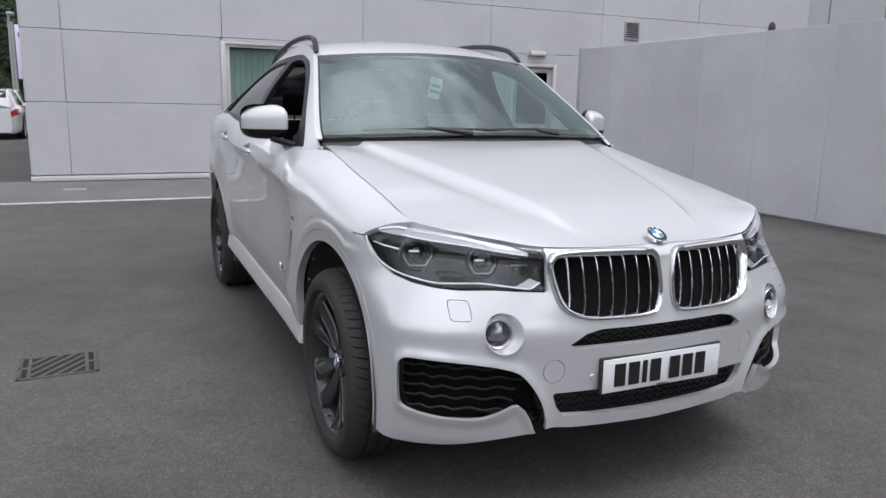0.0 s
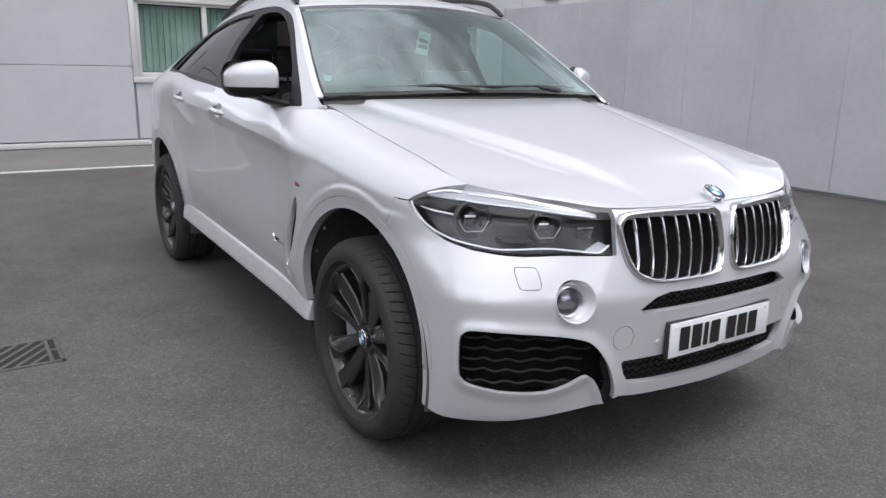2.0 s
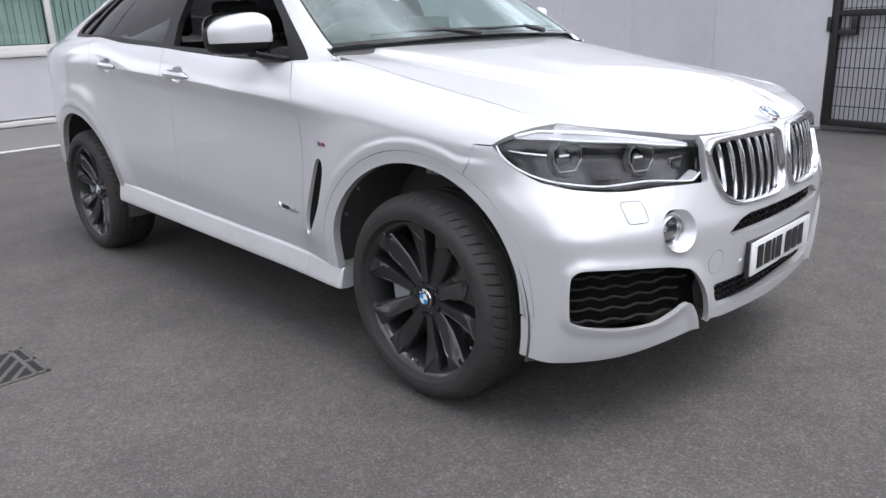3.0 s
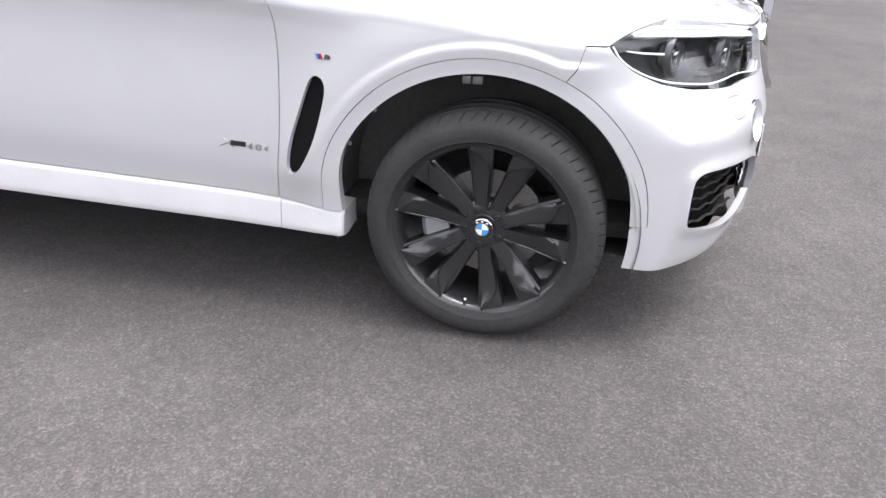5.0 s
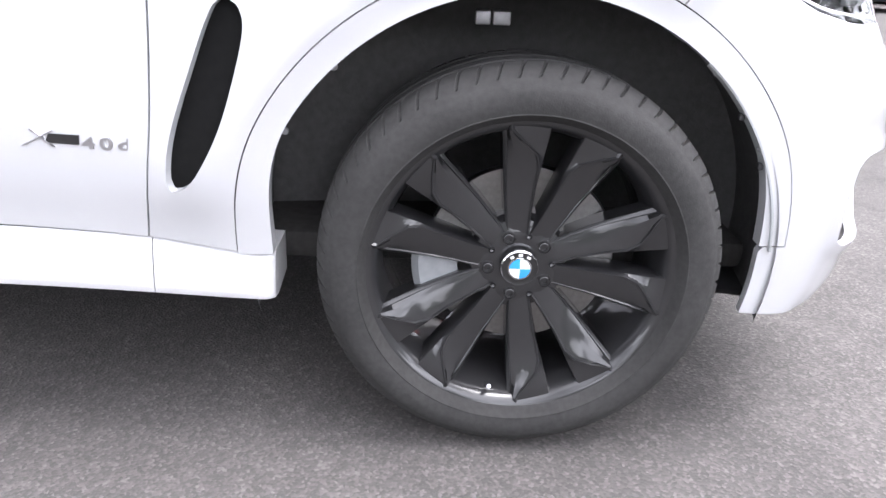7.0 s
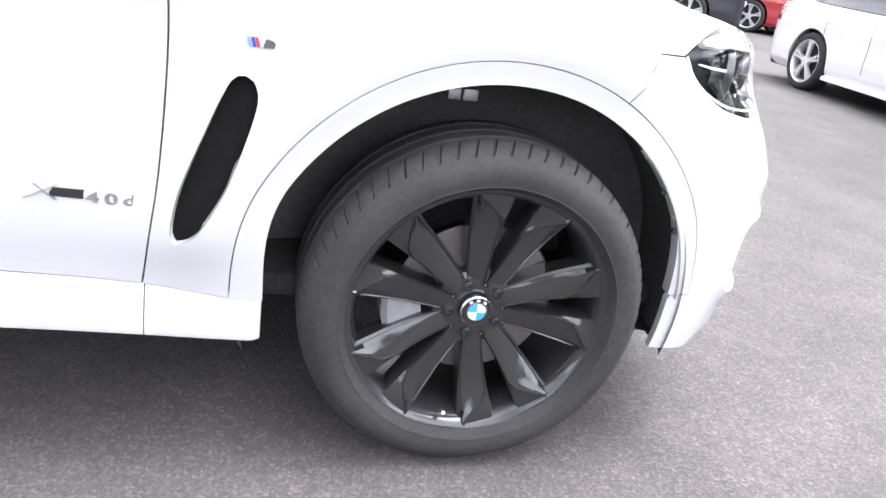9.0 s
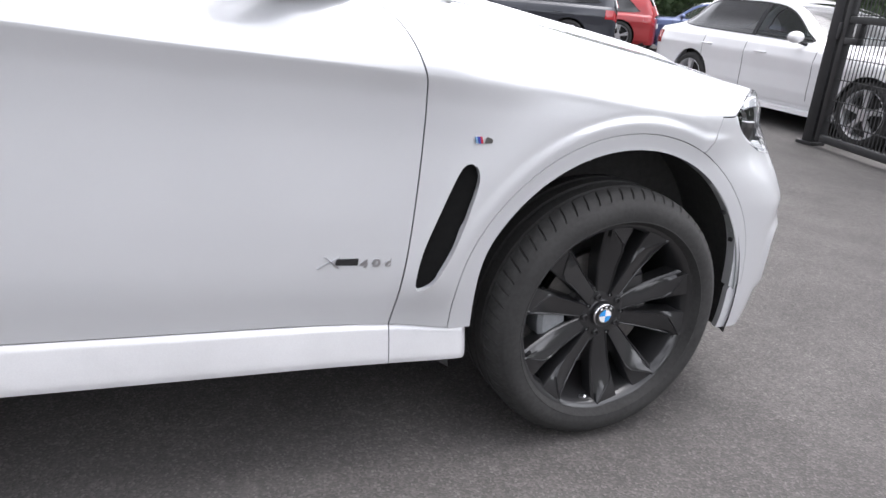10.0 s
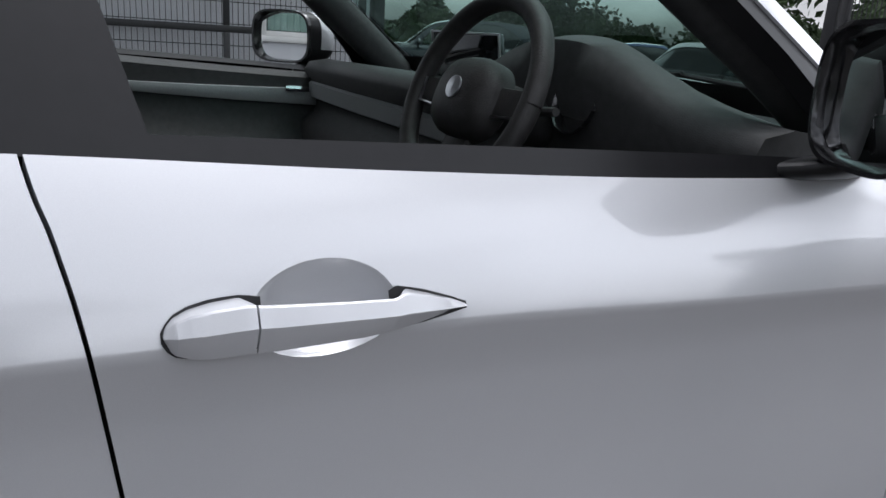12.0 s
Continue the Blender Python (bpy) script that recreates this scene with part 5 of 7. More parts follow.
def door_handle(door, side, cy, cz):
    """Pull handle: a two-facet lens shape pointed at its front end, scooped over the bowl, with a short cap behind it."""
    base = float(skin([u_of(cy)], [1.0])[0, 0])
    y_back, y_front, cut = cy + 0.118, cy - 0.122, cy + 0.058

    def section(y):
        t = min(1.0, max(0.0, (y_back - y) / (y_back - y_front)))
        up = np.interp(t, [0, 0.008, 0.03, 0.07, 0.13, 0.22, 0.27, 0.5, 0.70, 0.74, 0.85, 0.95, 1.0], [0.0010, 0.0060, 0.0112, 0.0152, 0.0176, 0.0186, 0.0172, 0.0152, 0.0142, 0.0180, 0.0122, 0.0055, 0.0012])
        dn = np.interp(t, [0, 0.008, 0.03, 0.07, 0.15, 0.3, 0.6, 0.8, 0.92, 1.0], [0.0030, 0.0090, 0.0142, 0.0176, 0.0194, 0.0195, 0.0165, 0.0105, 0.0052, 0.0012])
        zc = cz + np.interp(t, [0, 0.25, 1.0], [-0.001, 0.000, -0.011])
        o = base + np.interp(t, [0, 0.03, 0.10, 0.3, 0.7, 0.9, 1.0], [0.004, 0.011, 0.0155, 0.0185, 0.016, 0.008, 0.002])
        inn = base + np.interp(t, [0, 0.2, 0.25, 0.72, 0.78, 1.0], [-0.02, -0.02, 0.008, 0.008, -0.01, -0.008])
        return [(side * a, y, zc + b) for a, b in ((inn, -dn * 0.92), (o - 0.010, -dn), (o - 0.008, -dn * 0.95), (o, 0.10 * up), (o + 0.0001, 0.16 * up), (o - 0.0050, up * 0.92), (o - 0.0065, up), (inn, up * 0.95))]

    def run(a, b, n):
        bm = bmesh.new()
        loft(bm, [section(y) for y in np.linspace(a, b, n)])
        return bm
    part("door_handle", run(cut - 0.0008, y_front, 40), PAINT, door, "", 22)
    part("lock_cap", run(y_back, cut + 0.0008, 40), PAINT, door, "", 22)
    # a thin dark edge round both ends draws the handle's shadow gap
    for a, b, tip in ((y_back, cy + 0.050, 1), (y_front, cy - 0.052, -1)):
        ys = np.linspace(a, b, 36)
        pad = 0.0017 * np.minimum(1.0, np.linspace(2.5, 0.0, 36))
        lo = np.array([min(q[2] for q in section(y)) for y in ys]) - pad
        hi = np.array([max(q[2] for q in section(y)) for y in ys]) + pad
        ys[0] += 0.0014 * tip
        rows = []
        for z in (lo, (lo + hi) / 2, hi):
            rows.append([(side * (o + 0.0012), y, zz) for o, y, zz in zip(at_side(ys, z), ys, z)])
        bm = bmesh.new()
        loft(bm, rows, False, False)
        bmesh.ops.solidify(bm, geom=bm.faces[:], thickness=0.002)
        part("handle_seal", bm, HANDLE_SHADE, door, "thin dark edge drawn for the handle's shadow gap")


def build_mirror(car, side):
    """Door mirror: painted cap over a black lower half, on a black foot."""
    c, h = np.array([1.005, 0.925, 1.242]), np.array([0.100, 0.085, 0.081])
    lean = 0.60
    def egg(u, v):
        e1, e2 = 0.62, 0.55
        f = lambda t, e: np.sign(t) * np.abs(t) ** e
        cu, su, cv, sv = np.cos(u), np.sin(u), np.cos(v), np.sin(v)
        s = c[0] + h[0] * f(cv, e1) * f(cu, e2)
        y = c[1] + h[1] * f(cv, e1) * f(su, e2)
        z = c[2] + h[2] * f(sv, e1)
        taper = 1 - 0.42 * np.clip((s - c[0]) / h[0] * 0.6 + 0.4, 0, 1) ** 1.8 * (z > c[2])
        return np.stack([s, y + lean * (s - c[0]), c[2] + (z - c[2]) * taper], 1)
    us, vs = np.linspace(0, 2 * math.pi, 61), np.linspace(-math.pi / 2 + 0.02, math.pi / 2 - 0.02, 41)
    front = lambda p, u, v: 0.948 - p[:, 1] + lean * (p[:, 0] - c[0])
    fore = lambda p, u, v: 0.913 - p[:, 1] + lean * (p[:, 0] - c[0])
    split = 1.207
    cap = sheet_part("mirror_cap", sheet(egg, us, vs, [fore, lambda p, u, v: p[:, 2] - split - 0.0015], 0.0), PAINT, car, "", (side,), 50)[0]
    sheet_part("mirror_housing", sheet(egg, us, vs, [front, lambda p, u, v: -0.0015 - fore(p, u, v), lambda p, u, v: p[:, 2] - split - 0.0015], 0.0), TRIM, cap, "black rear mirror shell", (side,), 50)
    sheet_part("mirror_base", sheet(egg, us, vs, [front, lambda p, u, v: split - p[:, 2]], 0.0), TRIM, cap, "black lower mirror shell", (side,), 50)
    bm = bmesh.new()
    loop = [(math.cos(t), math.sin(t)) for t in np.linspace(0, 2 * math.pi, 40, endpoint=False)]
    f = lambda t, e: math.copysign(abs(t) ** e, t)
    ring = lambda k, y: [(side * (c[0] + h[0] * k * f(a, 0.55)), y + lean * h[0] * k * f(a, 0.55), c[2] + h[2] * k * f(b, 0.62)) for a, b in loop]
    loft(bm, [ring(0.995, 0.944), ring(0.995, 0.955), ring(0.93, 0.955), ring(0.88, 0.944), ring(0.87, 0.930)], True, False)
    part("mirror_bezel", bm, GLOSS, cap)
    bm = bmesh.new()
    rows = [bm.verts.new(p) for p in ring(0.875, 0.934)]
    bm.faces.new(rows)
    part("mirror_glass", bm, MIRROR, cap, "mirror glass")
    bm = bmesh.new()
    rings = []
    for s, y0, y1, z0, z1 in ((0.895, 0.735, 0.950, 1.132, 1.158), (0.915, 0.74, 0.945, 1.131, 1.160), (0.935, 0.765, 0.930, 1.135, 1.164), (0.960, 0.80, 0.915, 1.142, 1.172), (0.985, 0.83, 0.905, 1.152, 1.180)):
        ym, zm = (y0 + y1) / 2, (z0 + z1) / 2
        rings.append([(side * s, ym + (y1 - y0) / 2 * f(math.cos(t), 0.6), zm + (z1 - z0) / 2 * f(math.sin(t), 0.7)) for t in np.linspace(0, 2 * math.pi, 24, endpoint=False)])
    loft(bm, rings)
    part("mirror_foot", bm, TRIM, cap)


def build_wheel(car):
    """Satin black alloy wheel with ten twisted spokes, low-profile tyre; outer face to minus x."""
    bm = bmesh.new()
    revolve(bm, [(0.262, 0.70), (0.247, 0.76), (0.242, 0.85), (0.246, 0.90), (0.254, 0.936), (0.262, 0.951), (0.268, 0.9585), (0.2745, 0.9615), (0.2790, 0.9630), (0.2815, 0.9620), (0.2820, 0.950)], 120)
    revolve(bm, [(0.096, 0.845), (0.095, 0.896), (0.086, 0.912), (0.066, 0.9195), (0.048, 0.9210), (0.040, 0.919), (0.0001, 0.919)], 60)
    rim = part("wheel", bm, RIM, car, "satin black ten-spoke alloy wheel with tyre", 28)
    st = [(0.045, 0.0, 0.0200, 0.920), (0.070, 0.1, 0.0222, 0.924), (0.105, 0.5, 0.0250, 0.928), (0.150, 1.4, 0.0290, 0.933), (0.190, 2.2, 0.0335, 0.942), (0.215, 2.6, 0.0362, 0.948), (0.240, 2.9, 0.0392, 0.955), (0.260, 3.0, 0.0412, 0.9605), (0.2695, 3.0, 0.0420, 0.9598)]
    for k in range(10):
        flip = -1 if k % 2 else 1
        base = math.radians(103.0 + 72 * (k // 2)) - flip * math.radians(18.0)
        rings = []
        for r, twist, w, o in st:
            a = base + flip * math.radians(twist)
            rad, tan = Vector((0, math.cos(a), math.sin(a))), Vector((0, -math.sin(a), math.cos(a))) * flip
            # a scooped facet falls from the ridge e to the outer edge; the ridge crosses over near the rim and makes a pointed tip
            e = 0.80 - 1.45 * max(0.0, min(1.0, (r - 0.205) / 0.055))
            tilt = 0.013 * min(1.0, (r - 0.03) / 0.10)
            scoop = lambda t: -tilt * ((e - t) / 1.8) ** 1.0 - 0.0030 * math.sin(math.pi * min(1.0, max(0.0, (t + 0.9) / max(e + 0.84, 0.05))))
            m = (e - 0.86) / 2
            lip = max(0.55 * e + 0.45, min(e + 0.14, 0.93))
            rings.append([rad * r + tan * (w * t) + Vector((-(o + dz), 0, 0)) for t, dz in (
                (-1.0, -0.062), (-1.0, -tilt - 0.0065), (-0.90, -tilt - 0.0020), (-0.85, -tilt - 0.0008), (-0.78, -tilt - 0.0030),
                ((m - 0.78) / 2, scoop((m - 0.78) / 2)), (m, scoop(m)), ((m + e) / 2, scoop((m + e) / 2)), (e - 0.09, -0.0036), (e - 0.03, -0.0002), (e + 0.03, 0.0),
                (min(e + 0.11, 0.90), -0.0036), (lip, -0.0062), (0.94, -0.0085), (1.0, -0.0135), (1.0, -0.062))])
        bm = bmesh.new()
        loft(bm, rings)
        part("spoke", bm, RIM, rim, "", 24)
    bm = bmesh.new()
    n = 640
    prof = [(0.272, 0.950, 0), (0.2800, 0.9600, 0), (0.2835, 0.9690, 0), (0.289, 0.9755, 0), (0.291, 0.9745, 0), (0.305, 0.9780, 0), (0.325, 0.9755, 0), (0.337, 0.969, 0), (0.338, 0.9675, 0), (0.346, 0.961, 0), (0.3530, 0.9530, 1), (0.3590, 0.9425, 1), (0.3635, 0.929, 1), (0.3655, 0.915, 1), (0.366, 0.910, 0), (0.358, 0.908, 0), (0.358, 0.899, 0), (0.3665, 0.897, 0), (0.3665, 0.862, 0), (0.358, 0.860, 0), (0.358, 0.849, 0), (0.3665, 0.847, 0), (0.3665, 0.812, 0), (0.358, 0.810, 0), (0.358, 0.80, 0), (0.366, 0.798, 0), (0.364, 0.765, 1), (0.358, 0.745, 1), (0.345, 0.72, 0), (0.305, 0.705, 0), (0.268, 0.715, 0)]
    rings = []
    for row, (r, o, cut) in enumerate(prof):
        ring = []
        for k in range(n):
            a = 2 * math.pi * (k + (row - 9) * 1.2 * (1 if 8 < row < 15 else 0)) / n
            rr = r - (0.0065 if cut and k % 10 == 0 else 0)
            ring.append(Vector((-o - 0.008, rr * math.cos(a), rr * math.sin(a))))
        rings.append(ring)
    loft(bm, rings, True, False)
    part("tyre", bm, RUBBER, rim, "black low-profile tyre with open shoulder tread", 30)
    bm = bmesh.new()
    for k in range(5):
        a = 2 * math.pi * k / 5 + math.radians(-5)
        m = Matrix.Translation((0.015, 0.057 * math.cos(a), 0.057 * math.sin(a)))
        revolve(bm, [(0.0130, 0.930), (0.0130, 0.9385), (0.0115, 0.9385), (0.0108, 0.930), (0.0095, 0.9395), (0.0082, 0.9405), (0.0055, 0.9405), (0.005, 0.936), (0.0001, 0.936)], 14, m)
        part("wheel_bolt", bm, RIM, rim)
        bm = bmesh.new()
    for k in range(5):
        bm = bmesh.new()
        a = 2 * math.pi * (k + 0.5) / 5 + math.radians(-5)
        revolve(bm, [(0.0062, 0.941), (0.0055, 0.9425), (0.0045, 0.938), (0.0001, 0.936)], 10, Matrix.Translation((0.015, 0.060 * math.cos(a), 0.060 * math.sin(a))))
        part("hub_dimple", bm, GLOSS, rim)
    cap = roundel(rim, Matrix.Translation((-0.929, 0, 0)) @ Matrix(((0, 0, -1, 0), (-1, 0, 0, 0), (0, 1, 0, 0), (0, 0, 0, 1))), 0.0345)
    cap.name = "centre_cap"
    bm = bmesh.new()
    tube(bm, [(-0.943, 0.045, -0.243), (-0.963, 0.043, -0.232)], [0.005, 0.0042], 8)
    part("tyre_valve", bm, SATIN, rim, "small metal tyre valve")
    return rim


def build_plate(car):
    """Front number plate with plain dark bars in place of its characters."""
    bm = bmesh.new()
    brick(bm, (-0.268, -0.800, 0.438), (0.268, -0.786, 0.560), 0.004)
    holder = part("plate_holder", bm, BLACK, car, "black plate surround")
    bm = bmesh.new()
    brick(bm, (-0.26, -0.8045, 0.4435), (0.26, -0.799, 0.5545), 0.002)
    plate = part("number_plate", bm, PLATE, car, "white number plate with plain dark bars")
    x = -0.215
    for k in range(7):
        w = 0.020 if k == 2 else 0.046
        bm = bmesh.new()
        brick(bm, (x, -0.8058, 0.462), (x + w, -0.8046, 0.538))
        part("plate_bar", bm, INK, plate)
        x += w + (0.040 if k == 3 else 0.0135)
    for x in (-0.235, 0.235):
        bm = bmesh.new()
        revolve(bm, [(0.0001, 0.0022), (0.005, 0.002), (0.006, 0.0)], 12, Matrix.Translation((x, -0.8046, 0.540)) @ pose(0, 0, 0, 0, 0, 90))
        part("plate_screw", bm, WHITE, plate)
    bm = bmesh.new()
    brick(bm, (-0.03, -0.8056, 0.448), (0.02, -0.8046, 0.451))
    part("maker_line", bm, INK, plate)


def build_interior(car):
    """Dashboard, steering wheel, display, seats, door cards and headlining."""
    bm = bmesh.new()
    rings = []
    for x in np.linspace(-0.86, 0.86, 44):
        k = abs(x) / 0.86
        hump = 0.108 * math.exp(-abs((x + 0.40) / 0.25) ** 2.6)
        f = 0.10 * k * k
        rings.append([(x, 0.50 + f, 1.150), (x, 0.74 + f * 0.5, 1.178 + hump * 0.6), (x, 0.85, 1.185 + hump), (x, 0.91, 1.175 + hump), (x, 0.925, 1.150 + hump * 0.7), (x, 0.90, 1.10), (x, 0.90, 1.04), (x, 0.95, 1.0), (x, 0.95, 0.80), (x, 0.85, 0.70), (x, 0.66, 0.70), (x, 0.62, 1.08)])
    loft(bm, rings)
    dash = part("dashboard", bm, DASH, car, "soft black dashboard", 65)
    bm = bmesh.new()
    loft(bm, [[(x, 0.905 + dy, z + dz) for dy, dz in ((0, -0.026), (0.014, -0.020), (0.014, 0.020), (0, 0.026))] for x, z in ((-0.10, 1.075), (0.2, 1.08), (0.5, 1.085), (0.84, 1.095))])
    part("trim_strip", bm, ALUMINIUM, dash, "pale brushed aluminium strip")
    bm = bmesh.new()
    brick(bm, (-0.145, -0.008, -0.062), (0.145, 0.008, 0.062), 0.006, Matrix.Translation((0.02, 0.84, 1.225)) @ pose(0, 0, 0, -8, 0, 0))
    screen = part("display", bm, SCREENMAT, dash, "wide dark display with silver edge")
    bm = bmesh.new()
    for lo, hi in (((-0.147, 0.007, 0.060), (0.147, 0.011, 0.064)), ((-0.147, 0.007, -0.064), (0.147, 0.011, -0.060)), ((-0.147, 0.007, -0.06), (-0.143, 0.011, 0.06)), ((0.143, 0.007, -0.06), (0.147, 0.011, 0.06))):
        brick(bm, lo, hi, 0, Matrix.Translation((0.02, 0.84, 1.225)) @ pose(0, 0, 0, -8, 0, 0))
    part("display_edge", bm, SATIN, screen)
    bm = bmesh.new()
    for x in (-0.47, -0.30):
        revolve(bm, [(0.058, 0.0), (0.055, 0.006), (0.050, 0.0), (0.048, -0.01), (0.0001, -0.012)], 32, Matrix.Translation((x, 0.915, 1.185)) @ pose(0, 0, 0, 0, 15, -90))
    part("instrument_dial", bm, GLOSS, dash)
    # steering wheel
    m = Matrix.Translation((-0.400, 1.058, 1.184)) @ pose(0, 0, 0, -68, 0, 0) @ pose(0, 0, 0, 0, 0, 180)
    bm = bmesh.new()
    ring = [(0.169 * math.cos(t), 0.169 * math.sin(t), 0) for t in np.linspace(0, 2 * math.pi, 49)]
    tube(bm, ring, 0.0185, 12, False)
    bm.transform(m)
    wheel = part("steering_wheel", bm, LEATHER, car, "black leather steering wheel")
    bm = bmesh.new()
    loft(bm, [[m @ Vector((sx * k * math.copysign(abs(math.cos(t)) ** 0.7, math.cos(t)), sy * k * math.copysign(abs(math.sin(t)) ** 0.8, math.sin(t)) - 0.006, z)) for t in np.linspace(0, 2 * math.pi, 36, endpoint=False)] for k, z, sx, sy in ((0.80, -0.040, 0.085, 0.068), (1.0, -0.024, 0.088, 0.070), (1.0, 0.004, 0.086, 0.070), (0.93, 0.020, 0.082, 0.066), (0.72, 0.030, 0.080, 0.064), (0.35, 0.034, 0.078, 0.062))])
    part("steering_hub", bm, LEATHER, wheel)
    for lo, hi in (((-0.17, -0.028, -0.02), (-0.07, 0.022, 0.002)), ((0.07, -0.028, -0.02), (0.17, 0.022, 0.002)), ((-0.035, -0.17, -0.02), (0.035, -0.06, -0.004))):
        bm = bmesh.new()
        brick(bm, lo, hi, 0.008, m)
        part("steering_spoke", bm, LEATHER, wheel)
    for x in (-1, 1):
        bm = bmesh.new()
        tube(bm, [m @ Vector(p) for p in ((x * 0.088, -0.030, 0.004), (x * 0.145, -0.026, 0.004), (x * 0.150, 0.018, 0.004))], 0.0025, 6)
        part("spoke_trim", bm, SATIN, wheel)
    bm = bmesh.new()
    revolve(bm, [(0.0001, 0.038), (0.019, 0.037), (0.020, 0.030)], 24, m @ pose(0, 0, 0, 0, 90, 0))
    part("hub_emblem", bm, SATIN, wheel)
    bm = bmesh.new()
    tube(bm, [m @ Vector((0, 0, -0.03)), m @ Vector((0, 0.02, -0.22))], 0.045, 12)
    for x in (-1, 1):
        tube(bm, [m @ Vector((x * 0.04, 0, -0.06)), m @ Vector((x * 0.17, 0.01, -0.05))], [0.010, 0.007], 8)
    part("steering_column", bm, DASH, wheel)
    # seats
    def seat(x, y, w):
        bm = bmesh.new()
        loft(bm, [[(x + a * w, y + b, 0.52 + c) for a, c in ((-0.5, 0), (-0.5, 0.14), (-0.36, 0.17), (0, 0.14), (0.36, 0.17), (0.5, 0.14), (0.5, 0))] for b in (-0.28, -0.2, 0.0, 0.22)])
        s = part("seat", bm, LEATHER, car, "black leather seat")
        bm = bmesh.new()
        rings = []
        for t, ww, th in ((0, 0.95, 0.12), (0.12, 1.0, 0.14), (0.35, 1.0, 0.13), (0.55, 0.92, 0.11), (0.63, 0.75, 0.08)):
            yy, zz = y + 0.24 + t * 0.32, 0.62 + t * 0.92
            rings.append([(x + a * w * ww, yy + b * th, zz) for a, b in ((-0.5, -0.7), (-0.36, -0.85), (0, -0.45), (0.36, -0.85), (0.5, -0.7), (0.45, 0.5), (-0.45, 0.5))])
        loft(bm, rings)
        part("backrest", bm, LEATHER, s)
        bm = bmesh.new()
        brick(bm, (x - 0.13, y + 0.43, 1.235), (x + 0.13, y + 0.52, 1.41), 0.035, None, 3)
        tube(bm, [(x - 0.05, y + 0.46, 1.15), (x - 0.05, y + 0.47, 1.26)], 0.007, 6)
        tube(bm, [(x + 0.05, y + 0.46, 1.15), (x + 0.05, y + 0.47, 1.26)], 0.007, 6)
        part("headrest", bm, LEATHER, s)
    seat(-0.385, 1.52, 0.53)
    seat(0.385, 1.52, 0.53)
    seat(-0.36, 2.36, 0.58)
    seat(0.36, 2.36, 0.58)
    bm = bmesh.new()
    brick(bm, (-0.13, 1.05, 0.5), (0.13, 2.0, 0.84), 0.03)
    part("centre_console", bm, DASH, car)
    for side in (-1, 1):
        for y0, y1 in ((0.72, 1.69), (1.74, 2.5)):
            bm = bmesh.new()
            rings = []
            for y in np.linspace(y0, y1, 8):
                z = float(BELT(np.array(y)))
                rings.append([(side * s, y, zz) for s, zz in ((0.90, z - 0.005), (0.87, z + 0.006), (0.835, z - 0.01), (0.83, z - 0.10), (0.80, z - 0.19), (0.77, z - 0.21), (0.83, z - 0.28), (0.84, 0.45), (0.90, 0.45))])
            loft(bm, rings)
            card = part("door_card", bm, DASH, car, "black door lining")
            bm = bmesh.new()
            rings = []
            for y in np.linspace(y0 + 0.06, y1 - 0.1, 10):
                k = (y - y0) / (y1 - y0)
                zc, hz = float(BELT(np.array(y))) - 0.062 - 0.012 * k, 0.030 - 0.022 * k
                rings.append([(side * s, y, zc + dz * hz) for s, dz in ((0.834, -1.0), (0.820, -0.9), (0.816, 0.0), (0.820, 0.9), (0.834, 1.0))])
            loft(bm, rings)
            part("door_card_trim", bm, ALUMINIUM, card, "pale brushed aluminium band")
            bm = bmesh.new()
            tube(bm, [(side * 0.815, y0 + 0.16, float(BELT(np.array(y0))) - 0.035), (side * 0.812, y0 + 0.28, float(BELT(np.array(y0))) - 0.032)], 0.009, 6)
            part("inner_door_handle", bm, CHROME, card)
    for side in (-1, 1):
        bm = bmesh.new()
        tube(bm, [(side * 0.800, 0.63, 1.150), (side * 0.752, 0.81, 1.283), (side * 0.690, 1.02, 1.425), (side * 0.640, 1.20, 1.530), (side * 0.60, 1.34, 1.575)], 0.048, 12, True, 1.0)
        part("pillar_trim", bm, DASH, car, "black inner pillar trim")
    sheet_part("headlining", sheet(roof, np.linspace(1.19, 2.6, 36), np.linspace(-0.97, 0.97, 24), [], 0, -0.03), GREYTRIM, car, "anthracite headlining", (1,))
    bm = bmesh.new()
    brick(bm, (-0.12, -0.02, -0.032), (0.12, 0.02, 0.032), 0.012, Matrix.Translation((0, 1.15, 1.475)))
    tube(bm, [(0, 1.15, 1.49), (0, 1.05, 1.545)], 0.02, 8)
    part("rear_view_mirror", bm, GLOSS, car)
    bm = bmesh.new()
    brick(bm, (-0.80, 0.66, 0.30), (0.80, 0.70, 1.12))
    part("bulkhead", bm, UNDER, car)
    bm = bmesh.new()
    brick(bm, (-0.85, 2.75, 0.5), (0.85, 2.80, 1.20), 0.01)
    brick(bm, (-0.80, 2.75, 1.17), (0.80, 3.4, 1.19), 0.005)
    part("parcel_shelf", bm, UNDER, car)
    bm = bmesh.new()
    brick(bm, (-0.004, -0.036, -0.11), (0.0, 0.036, 0.0), 0, Matrix.Translation((0.02, 1.06, 1.475)) @ pose(0, 0, 0, 12, 0, 84))
    tag = part("hanging_tag", bm, mat("pale_green_card", (0.62, 0.78, 0.70), 0.6), car, "pale green card hanging from the mirror")
    bm = bmesh.new()
    for k in range(2):
        brick(bm, (-0.0052, -0.028, -0.05 - 0.03 * k), (-0.0041, 0.028, -0.035 - 0.03 * k), 0, Matrix.Translation((0.02, 1.06, 1.475)) @ pose(0, 0, 0, 12, 0, 84))
    part("tag_print", bm, INK, tag)


build_car()


